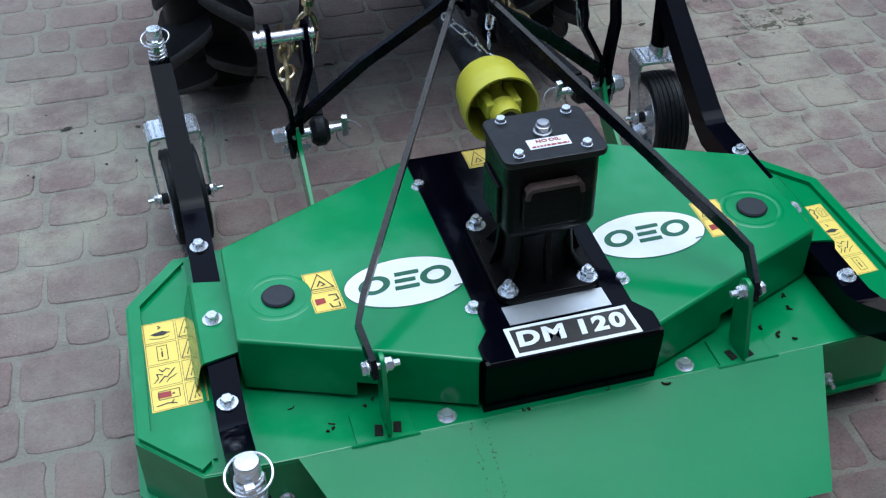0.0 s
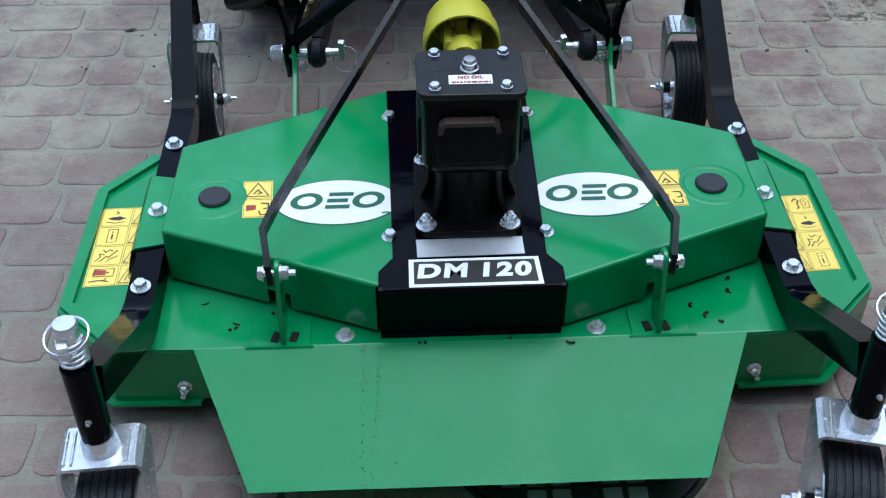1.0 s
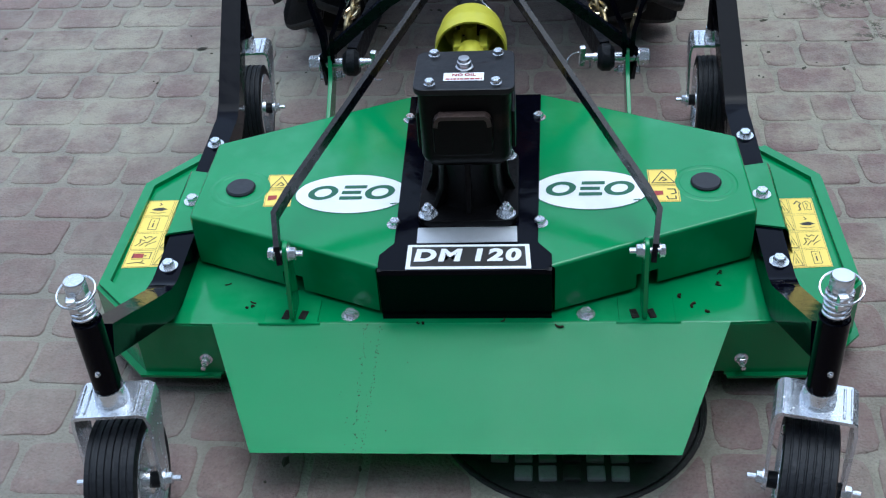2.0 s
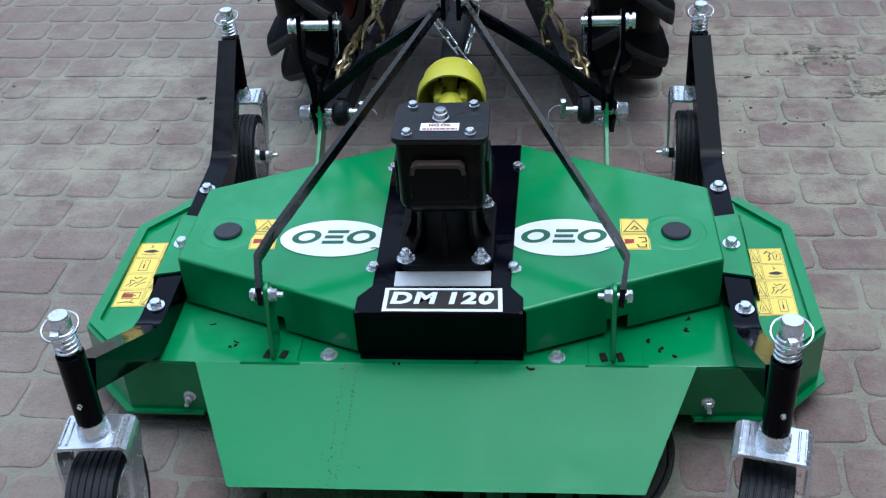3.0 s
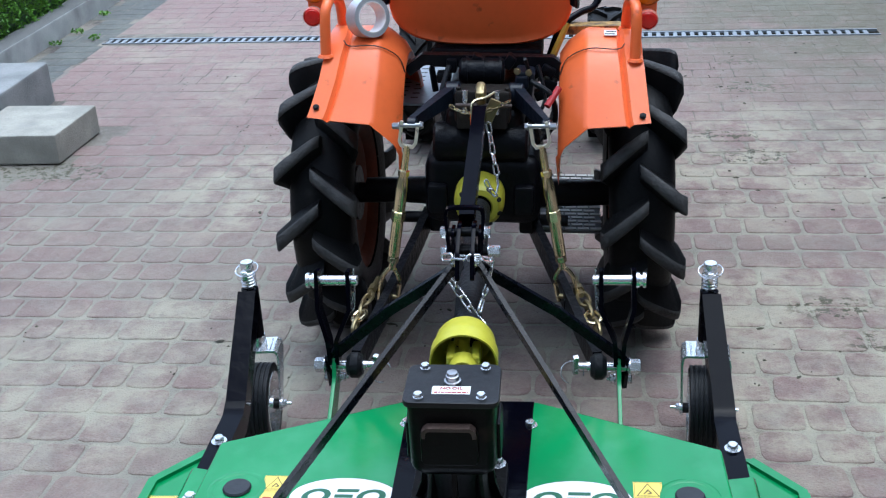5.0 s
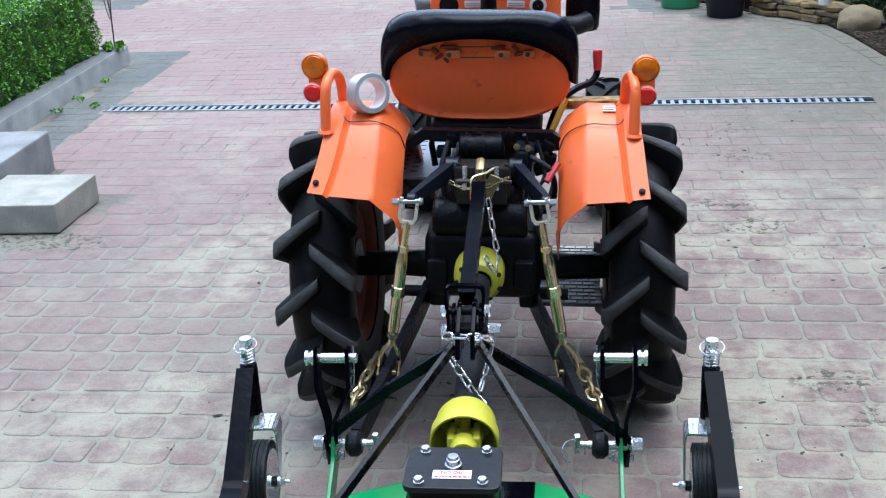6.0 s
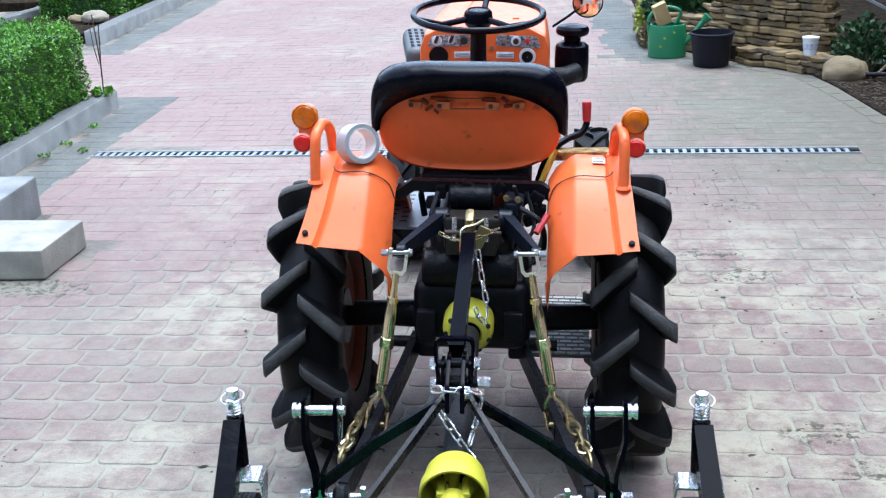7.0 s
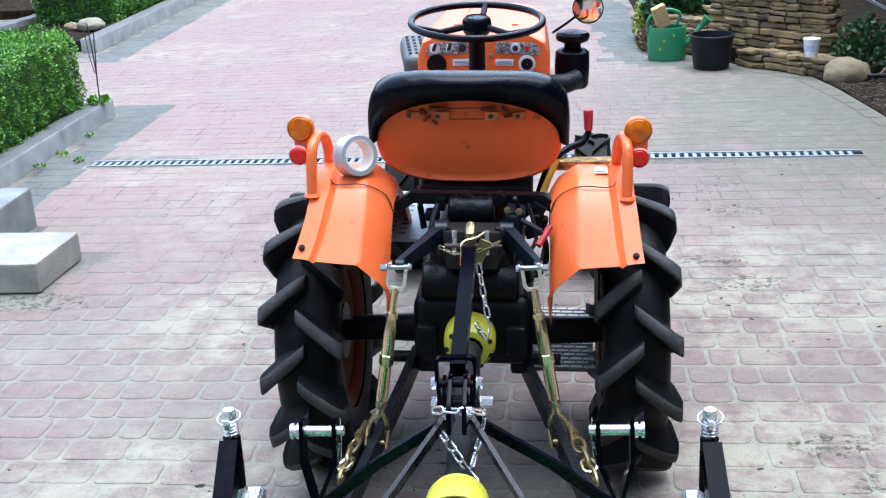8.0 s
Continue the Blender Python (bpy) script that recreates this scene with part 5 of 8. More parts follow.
def arm(s, near, far):
    bm = B()
    xm = 0.514 * s
    pts = [(near[0], near[1] + 0.012, 0.345), (xm * 0.998, -0.235, 0.200), (xm, -0.190, 0.1875), (xm, 0.335, 0.1875), (xm * 1.002, 0.378, 0.206), (far[0], far[1] - 0.006, 0.366)]
    bar(bm, pts, 0.044, 0.050, bev=0.007)
    # ends squeezed narrower where they meet the sleeves, and a crimp at each bend
    for v in bm.verts:
        for end, bend in ((near, -0.235), (far, 0.378)):
            k = (v.co.y - bend) / (end[1] - bend)
            if k > 0:
                v.co.x = end[0] + (v.co.x - end[0]) * (1 - 0.10 * min(k, 1))
    ob = part("arm", bm, BLACK, mower, "black box-section steel arm")
    # edge highlights of the arm painted on as lighter strips
    paint_edges(ob, 0.0072)
    for y in (-0.151, 0.034, 0.233):
        bm = B()
        bolt(bm, (s * 0.516, y, 0.2128 if y != 0.034 else 0.2175), r=0.0108, h=0.010, washer=1.5)
        part("bolt", bm, ZINC, ob)


arm(1, (0.507, -0.494), (0.503, 0.582))
arm(-1, (-0.507, -0.494), (-0.525, 0.594))
castor(0.507, -0.500, -13, mower)
castor(-0.507, -0.500, 4, mower)
castor(0.503, 0.592, -4, mower, 0.038, 0.94)
castor(-0.526, 0.604, 4, mower, 0.052, 0.94)


# ---- braces, brackets and hitch ----
def hitch(s):
    # green bracket on the deck
    bm = B()
    yz = Matrix(((0, 0, 1, 0), (1, 0, 0, 0), (0, 1, 0, 0), (0, 0, 0, 1)))
    prism(bm, round_poly([(-0.246, 0.166), (-0.190, 0.166), (-0.184, 0.270), (-0.196, 0.306), (-0.220, 0.306), (-0.228, 0.270)], 0.012), s * 0.287, s * 0.295, yz, bev=0.002)
    ob = part("brace_bracket", bm, GREEN, mower)
    bm = B()
    box(bm, (s * 0.296, -0.211, DECK + 0.002), (0.092, 0.062, 0.005), bev=0.002)
    rod(bm, [(s * 0.245, -0.243, DECK + 0.002), (s * 0.350, -0.243, DECK + 0.002)], 0.0035, 6)
    part("foot", bm, GREEN, ob)
    # small dark patches on the foot beside the plate
    for x in (0.304, 0.276):
        bm = B()
        box(bm, (s * x, -0.224, 0.1645), (0.012, 0.022, 0.004), (0, 0, 12 * s), bev=0.0015)
        for v in bm.verts:
            v.co += Vector(noise.noise_vector(v.co * 90)) * 0.0015
        part("grime", bm, FOOT_DARK, ob, "small dark patch at the bracket's foot")
    bm = B()
    bolt(bm, (s * 0.287, -0.208, 0.284), (-s, 0, 0), 0.0105, 0.011, 1.3, 0.012)
    bolt(bm, (s * 0.311, -0.208, 0.284), (s, 0, 0), 0.0105, 0.008, 1.2)
    cyl(bm, (s * 0.285, -0.208, 0.284), (s * 0.312, -0.208, 0.284), 0.006)
    part("bolt", bm, ZINC, ob)
    # long brace
    bm = B()
    bar(bm, [(s * 0.303, -0.2105, 0.268), (s * 0.305, -0.204, 0.295), (s * 0.313, -0.158, 0.324), (s * 0.296, -0.120, 0.340), (s * 0.023, 0.338, 0.563)], 0.009, 0.025, (0, -0.4, 1), bev=0.002)
    part("brace", bm, WORN_BLACK, mower, "black flat-bar brace with worn edges")
    # rear brace down to the lower hitch
    bm = B()
    bar(bm, [(s * 0.018, 0.366, 0.550), (s * 0.043, 0.378, 0.524), (s * 0.174, 0.400, 0.428), (s * 0.294, 0.422, 0.318), (s * 0.313, 0.426, 0.296), (s * 0.314, 0.430, 0.235)], 0.009, 0.024, (0, -0.3, 1), bev=0.002)
    part("rear_brace", bm, WORN_BLACK, mower)
    # green drawbar plate from the deck
    bm = B()
    prism(bm, round_poly([(0.27, 0.16), (0.34, 0.16), (0.452, 0.245), (0.455, 0.305), (0.418, 0.305), (0.395, 0.262), (0.29, 0.200)], 0.01), s * 0.298, s * 0.307, yz, bev=0.002)
    part("drawbar_plate", bm, GREEN, mower)
    # clevis with cross pin
    bm = B()
    bar(bm, [(s * 0.310, 0.430, 0.29), (s * 0.312, 0.428, 0.345), (s * 0.332, 0.452, 0.405), (s * 0.332, 0.470, 0.488)], 0.009, 0.034, (0, 1, 0.01), bev=0.003)
    bar(bm, [(s * 0.296, 0.430, 0.29), (s * 0.294, 0.428, 0.345), (s * 0.266, 0.452, 0.405), (s * 0.265, 0.470, 0.488)], 0.009, 0.034, (0, 1, 0.01), bev=0.003)
    clevis = part("hitch_clevis", bm, BLACK, mower)
    bm = B()
    cyl(bm, (s * 0.247, 0.470, 0.464), (s * 0.338, 0.470, 0.464), 0.0108, seg=20, bev=0.002)
    lathe(bm, [(0, 0), (0.0165, 0), (0.0165, 0.007), (0.012, 0.008), (0.012, 0.013), (0.0165, 0.014), (0.0165, 0.020), (0, 0.021)], along((s * 0.337, 0.470, 0.464), (s * 0.5, 0.470, 0.464)), 20)
    part("cross_pin", bm, ZINC, clevis)
    bm = B()
    rod(bm, [(s * 0.254, 0.470, 0.492), (s * 0.254, 0.464, 0.446), (s * 0.256, 0.456, 0.408), (s * 0.261, 0.452, 0.398), (s * 0.263, 0.456, 0.412), (s * 0.257, 0.462, 0.440)], 0.0018, 6)
    part("spring_clip", bm, ZINC, clevis)
    # lower hitch bolt with its big nut
    bm = B()
    cyl(bm, (s * 0.235, 0.430, 0.280), (s * 0.330, 0.430, 0.280), 0.0105, seg=18)
    bolt(bm, (s * 0.3240, 0.430, 0.280), (s, 0, 0), 0.0165, 0.022, 1.25)
    bolt(bm, (s * 0.3185, 0.436, 0.247), (s, 0, 0), 0.010, 0.010, 1.3)
    bolt(bm, (s * 0.296, 0.436, 0.247), (-s, 0, 0), 0.010, 0.010, 1.3, 0.008)
    cyl(bm, (s * 0.208, 0.432, 0.280), (s * 0.240, 0.432, 0.280), 0.008, seg=14)
    box(bm, (s * 0.212, 0.428, 0.285), (0.012, 0.012, 0.046), (10, 0, s * 14), bev=0.002)
    part("hitch_bolt", bm, ZINC, mower)
    bm = B()
    m = pose(s * 0.205, 0.425, 0.268, 62, s * 20, 0)
    rod(bm, [m @ Vector((0.024 * math.cos(a), 0.024 * math.sin(a), 0)) for a in (2 * math.pi * i / 32 for i in range(25))], 0.0014, 6)
    part("retaining_ring", bm, ZINC, mower)


hitch(1)
hitch(-1)


def mast():
    bm = B()
    yz = Matrix(((0, 0, 1, 0), (1, 0, 0, 0), (0, 1, 0, 0), (0, 0, 0, 1)))
    for x in (-0.019, 0.010):
        prism(bm, round_poly([(0.275, 0.555), (0.372, 0.545), (0.405, 0.60), (0.40, 0.635), (0.365, 0.635), (0.30, 0.605)], 0.012), x, x + 0.009, yz, bev=0.002)
    ob = part("mast", bm, BLACK, mower, "black twin-plate mast head")
    bm = B()
    cyl(bm, (-0.044, 0.372, 0.576), (0.046, 0.372, 0.576), 0.0085, seg=16)
    shaft = part("mast_bolt", bm, IRON, ob)
    for e, x, r, h in ((1, 0.040, 0.0125, 0.022), (-1, -0.042, 0.0115, 0.010)):
        bm = B()
        bolt(bm, (x, 0.372, 0.576), (e, 0, 0), r, h, 1.15)
        part("hex_head", bm, ZINC, shaft)
    for e in (1, -1):
        bm = B()
        bolt(bm, (e * 0.019, 0.31, 0.582), (e, 0, 0), 0.009, 0.008, 1.3)
        part("brace_bolt", bm, ZINC, ob)
    for x in (-0.031, 0.022):
        bm = B()
        prism(bm, round_poly([(0.350, 0.550), (0.398, 0.555), (0.400, 0.625), (0.360, 0.625)], 0.010), x, x + 0.007, yz, bev=0.0015)
        part("cheek_plate", bm, BLACK, ob)
    bm = B()
    cyl(bm, (-0.034, 0.378, 0.578), (0.036, 0.378, 0.578), 0.011, seg=14)
    part("spacer", bm, IRON, ob)


mast()


def dirt():
    rng = random.Random(8)
    bm = B()
    for x, y, n in ((-0.375, -0.200, 3), (-0.395, -0.135, 1), (0.40, -0.145, 2), (0.43, -0.12, 2), (0.345, -0.18, 1), (-0.30, -0.165, 2), (0.02, -0.232, 2), (0.31, -0.19, 2), (0.33, -0.235, 2), (-0.10, -0.236, 2), (0.15, -0.235, 2), (-0.42, -0.10, 1), (0.385, -0.205, 2)):
        for i in range(n):
            a, bend, length = rng.uniform(0, 6.28), rng.uniform(-1.6, 1.6), rng.uniform(0.005, 0.017)
            p = Vector((x + rng.gauss(0, 0.016), y + rng.gauss(0, 0.006), DECK + 0.0012))
            line = [p]
            for k in range(3):
                line.append(line[-1] + Vector((math.cos(a + bend * k), math.sin(a + bend * k), 0.12 * rng.random())) * length / 3)
            rod(bm, line, rng.uniform(0.0008, 0.0026), 5)
    tagged(part("dirt_crumbs", bm, SOIL, None), "dark crumbs of earth and dry grass lying on the green deck", "dirt", kind="stuff")


dirt()

# ---- the tractor ----
CX = -0.018
tractor = thing("tractor", (CX, 1.6, 0), "small orange tractor with black lugged rear tyres and black seat", "tractor")
LEAN = Matrix.Translation((CX, 0, 0.35)) @ Matrix.Rotation(radians(2.0), 4, "Y") @ Matrix.Translation((-CX, 0, -0.35))


def tpart(name, bm, material, parent=None, label="", smooth=35):
    """A part of the tractor's body, which leans a little on its tyres."""
    bmesh.ops.transform(bm, matrix=LEAN, verts=bm.verts)
    return part(name, bm, material, parent or tractor, label, smooth)


def rear_wheel(s):
    x, y, R = CX - 0.002 + s * 0.398, 1.200, 0.372
    ax = Matrix.Translation((x, y, R)) @ Matrix.Rotation(radians(90), 4, "Y")
    bm = B()
    core = R - 0.046
    half = [(0.205, 0.072), (0.225, 0.078), (0.255, 0.081), (0.285, 0.077), (0.303, 0.068), (core - 0.010, 0.052), (core - 0.003, 0.030), (core, 0.0)]
    prof = [(r, -w) for r, w in half] + [(r, w) for r, w in half[-2::-1]]
    lathe(bm, prof, ax, 72)
    bmesh.ops.recalc_face_normals(bm, faces=bm.faces)
    wheel = part("rear_tyre", bm, TYRE, tractor, "black lugged tractor tyre", smooth=28)
    # slanted lugs, alternating on the two sides, each a broad-based bar wrapped round the carcass
    count, home = 13, Matrix.Translation(-offset(tractor))
    for side in (-1, 1):
        lug = B()
        rows = []
        for k in range(11):
            u = min(k / 8, 1.0)
            w = side * (-0.010 + u * 0.106 + (0.005 if k == 9 else 0.007 if k == 10 else 0.0))
            ang = 0.10 + u * 0.24
            rad = core - 0.012 - 0.058 * max(0.0, u - 0.55) / 0.45
            top = R - 0.001 * u - 0.006 * (max(0.0, u - 0.8) / 0.2) ** 2 - 0.010 * (max(0.0, 0.15 - u) / 0.15)
            if k > 8:
                top -= 0.010 if k == 9 else 0.030
            ht, hb = 0.0125 + 0.0060 * u, 0.040 + 0.010 * u
            ring = []
            foot = side * min(abs(w), 0.070) if abs(w) > 0.070 else w
            for rr, hh, low in ((rad, -hb, 1.0), (rad + 0.28 * (top - rad), -ht - 0.014, 0.45), (top - 0.007, -ht - 0.004, 0.0), (top, -ht + 0.003, 0.0), (top, ht - 0.003, 0.0), (top - 0.007, ht + 0.004, 0.0), (rad + 0.28 * (top - rad), ht + 0.011, 0.45), (rad, hb * 0.85, 1.0)):
                d = ang + hh / R
                wv = w + (foot - w) * low
                ring.append(lug.verts.new(Vector((rr * math.cos(d), rr * math.sin(d), wv))))
            rows.append(ring)
        for p, q in zip(rows, rows[1:]):
            for j in range(7):
                lug.faces.new((p[j], p[j + 1], q[j + 1], q[j])).material_index = 1 if j in (2, 3, 4) else 0
        lug.faces.new(rows[0])
        lug.faces.new(rows[-1][::-1])
        bmesh.ops.recalc_face_normals(lug, faces=lug.faces)
        me = bpy.data.meshes.new("lug")
        lug.to_mesh(me)
        lug.free()
        me.materials.append(TYRE)
        me.materials.append(WORN_TYRE)
        me.polygons.foreach_set("use_smooth", [True] * len(me.polygons))
        me.set_sharp_from_angle(angle=radians(62))
        for i in range(count):
            ob = new("lug", me)
            ob.parent = wheel
            ob.matrix_local = home @ ax @ Matrix.Rotation(2 * math.pi * (i + 0.5 * (side > 0)) / count, 4, "Z")
    bm = B()
    lathe(bm, [(0.045, -0.02 * s), (0.10, -0.02 * s), (0.13, -0.038 * s), (0.165, -0.042 * s), (0.176, -0.058 * s), (0.200, -0.068 * s), (0.205, -0.066 * s), (0.194, -0.048 * s), (0.185, 0.0),
               (0.194, 0.048 * s), (0.205, 0.066 * s), (0.200, 0.068 * s), (0.176, 0.02 * s), (0.14, -0.02 * s), (0.05, 0.0)], ax, 40)
    bmesh.ops.recalc_face_normals(bm, faces=bm.faces)
    part("rim", bm, RUST_SHADE_ORANGE, wheel, "orange steel rim with its shade put into the colour")
    bm = B()
    cyl(bm, (CX + s * 0.10, y, R), (x - s * 0.02, y, R), 0.028, seg=18)
    lathe(bm, [(0, 0), (0.075, 0), (0.075, 0.02), (0, 0.02)], along((x - s * 0.05, y, R), (x, y, R)), 20)
    part("axle", bm, IRON, wheel)


rear_wheel(-1)
rear_wheel(1)


def fender(s):
    """Pressed fender: a broad faceted shell over the tyre, with an outer flange strip and a dropped inner apron."""
    line = [(0.860, 0.677), (0.888, 0.704), (0.926, 0.742), (0.967, 0.782), (1.008, 0.814), (1.055, 0.832), (1.10, 0.837), (1.15, 0.832), (1.21, 0.810), (1.31, 0.755), (1.41, 0.68), (1.48, 0.60)]
    line = [(p.x, p.y) for p in curve([(y, z, 0) for y, z in line], 3)]
    wide = 0.006 if s < 0 else 0.0
    inn = 0.021 if s > 0 else 0.012
    xs = [(0.400, -0.016), (0.397, 0.0), (0.356, 0.004), (0.347, -0.006), (0.339, 0.002), (0.272 - inn, 0.004), (0.258 - inn, -0.002), (0.222 - inn, -0.030), (0.204 - inn, -0.060)]
    bm = B()
    rows = []
    for i, (y, z) in enumerate(line):
        a = line[max(i - 1, 0)]
        b = line[min(i + 1, len(line) - 1)]
        t = Vector((b[0] - a[0], b[1] - a[1])).normalized()
        n = Vector((-t.y, t.x))
        row = []
        fade = max(0.0, (7 - i) / 7)
        taper = 0.022 * min(1.0, i / 12)
        for j, (x, d) in enumerate(xs):
            drop = (0, 0, 0, 0, 0, 0.008, 0.018, 0.038, 0.050)[j] * fade
            row.append(bm.verts.new((CX + s * (x + (wide - taper + (0.010 * fade if s < 0 else 0.0)) * (j < 5)), y + n.x * d, z + n.y * d - drop)))
        # inner flank: a narrow turned-down edge, deeper at the rear corner
        e = row[-1].co
        k = i / (len(line) - 1)
        foot = e + Vector((s * 0.004, 0.020 * (1 - k), -0.020 - 0.026 * max(0.0, 1 - 4.0 * k)))
        row.append(bm.verts.new(e.lerp(foot, 0.5)))
        row.append(bm.verts.new(foot))
        rows.append(row)
    # rounded outer corner and a narrow lip turned in along the lower edge
    for i, j, g, pull in ((0, 0, 0.020, 0.010), (0, 1, 0.012, 0.006), (0, 2, 0.003, 0.0), (1, 0, 0.006, 0.003)):
        rows[i][j].co += Vector((-s * pull * (1.6 if s < 0 else 1.0), g * 0.7, g * 0.7))
    lip = [bm.verts.new(v.co + Vector((0, 0.012, -0.006))) for v in rows[0]]
    for p, q in zip([lip] + rows, rows):
        for j in range(len(p) - 1):
            bm.faces.new((p[j], p[j + 1], q[j + 1], q[j]))
    seam = [rows[i][j].co + Vector((0, -0.002, 0.004)) for i, j in ((13, 2), (12, 4), (12, 5), (12, 7), (10, 8))]
    bmesh.ops.recalc_face_normals(bm, faces=bm.faces)
    bmesh.ops.solidify(bm, geom=list(bm.faces), thickness=0.004)
    ob = tpart("fender", bm, ORANGE, None, "orange pressed-steel fender with scuffed edges", 38)
    bm = B()
    bolt(bm, (CX + s * (0.376 if s > 0 else 0.389), 0.875 + 0.006 * (s < 0), 0.698 + 0.006 * (s < 0)), (0, -1, 1), 0.006, 0.004, 1.3)
    tpart("bolt", bm, IRON, ob)
    # lamp hoop and lamps
    back = Vector((-0.0136 if s < 0 else -0.008, 0.061, -0.017))

    def hpart(name, bm, material, parent=None, label=""):
        bmesh.ops.translate(bm, verts=bm.verts, vec=back)
        return tpart(name, bm, material, parent, label)
    bm = B()
    rod(bm, curve([(CX + s * 0.366, 0.925, 0.815), (CX + s * 0.366, 0.940, 0.905), (CX + s * 0.364, 0.962, 0.932), (CX + s * 0.360, 1.01, 0.940), (CX + s * 0.352, 1.06, 0.915), (CX + s * 0.350, 1.085, 0.850)], 4), 0.0128, 14)
    for p in ((CX + s * 0.366, 0.925, 0.815), (CX + s * 0.350, 1.085, 0.850)):
        lathe(bm, [(0, 0), (0.020, 0), (0.016, 0.006), (0, 0.006)], pose(*p), 16)
    box(bm, (CX + s * 0.394, 0.985, 0.914), (0.040, 0.012, 0.055), bev=0.002)
    hpart("lamp_hoop", bm, ORANGE, ob)
    bm = B()
    lx = 0.398 if s < 0 else 0.391
    m = along((CX + s * lx, 1.01, 0.962), (CX + s * lx, 0.94, 0.964))
    lathe(bm, [(0, 0), (0.029, 0.0), (0.0315, 0.012), (0.0315, 0.018), (0, 0.02)], m, 28)
    cyl(bm, (CX + s * lx, 0.995, 0.905), (CX + s * lx, 0.995, 0.945), 0.006)
    amber = hpart("indicator", bm, STEEL, ob, "round amber indicator lamp")
    bm = B()
    lathe(bm, [(0.030, 0.016), (0.0300, 0.028), (0.026, 0.036), (0.016, 0.040), (0, 0.041)], m, 28)
    hpart("lens", bm, AMBER, amber, "amber lens")
    bm = B()
    lathe(bm, [(0.0285, 0.028), (0.0322, 0.018), (0.0328, 0.026), (0.0300, 0.032)], m, 28, True)
    hpart("rim", bm, AMBER_RIM, amber, "pale orange lens rim")
    bm = B()
    m = along((CX + s * (lx + 0.003), 0.985, 0.903), (CX + s * (lx + 0.003), 0.90, 0.903))
    lathe(bm, [(0, 0), (0.0225, 0.0), (0.0235, 0.016), (0, 0.017)], m, 24)
    red = hpart("tail_lamp", bm, STEEL, ob, "round red tail lamp")
    bm = B()
    lathe(bm, [(0.0220, 0.014), (0.0215, 0.026), (0.017, 0.031), (0, 0.033)], m, 24)
    hpart("lens", bm, RED_LENS, red, "red lens")
    bm = B()
    lathe(bm, [(0.0205, 0.025), (0.0236, 0.016), (0.0240, 0.023), (0.0215, 0.029)], m, 24, True)
    hpart("rim", bm, RED_RIM, red, "pale red lens rim")
    # thin dark rod along the fender's panel seam
    bm = B()
    rod(bm, curve(seam, 4), 0.0015, 6)
    tpart("cable", bm, INK, ob)
    if s > 0:
        bm = B()
        box(bm, (0.284, 1.072, 0.8415), (0.030, 0.034, 0.0012), (6, 0, 0))
        tag = tpart("sticker", bm, WHITE, ob, "small white sticker with dark lines")
        bm = B()
        for k in (-1, 1):
            box(bm, (0.284 + 0.002 * k, 1.072 + 0.008 * k, 0.8424 + 0.0008 * k), (0.024, 0.005, 0.001), (6, 0, 0))
        tpart("line", bm, INK, tag)


fender(-1)
fender(1)


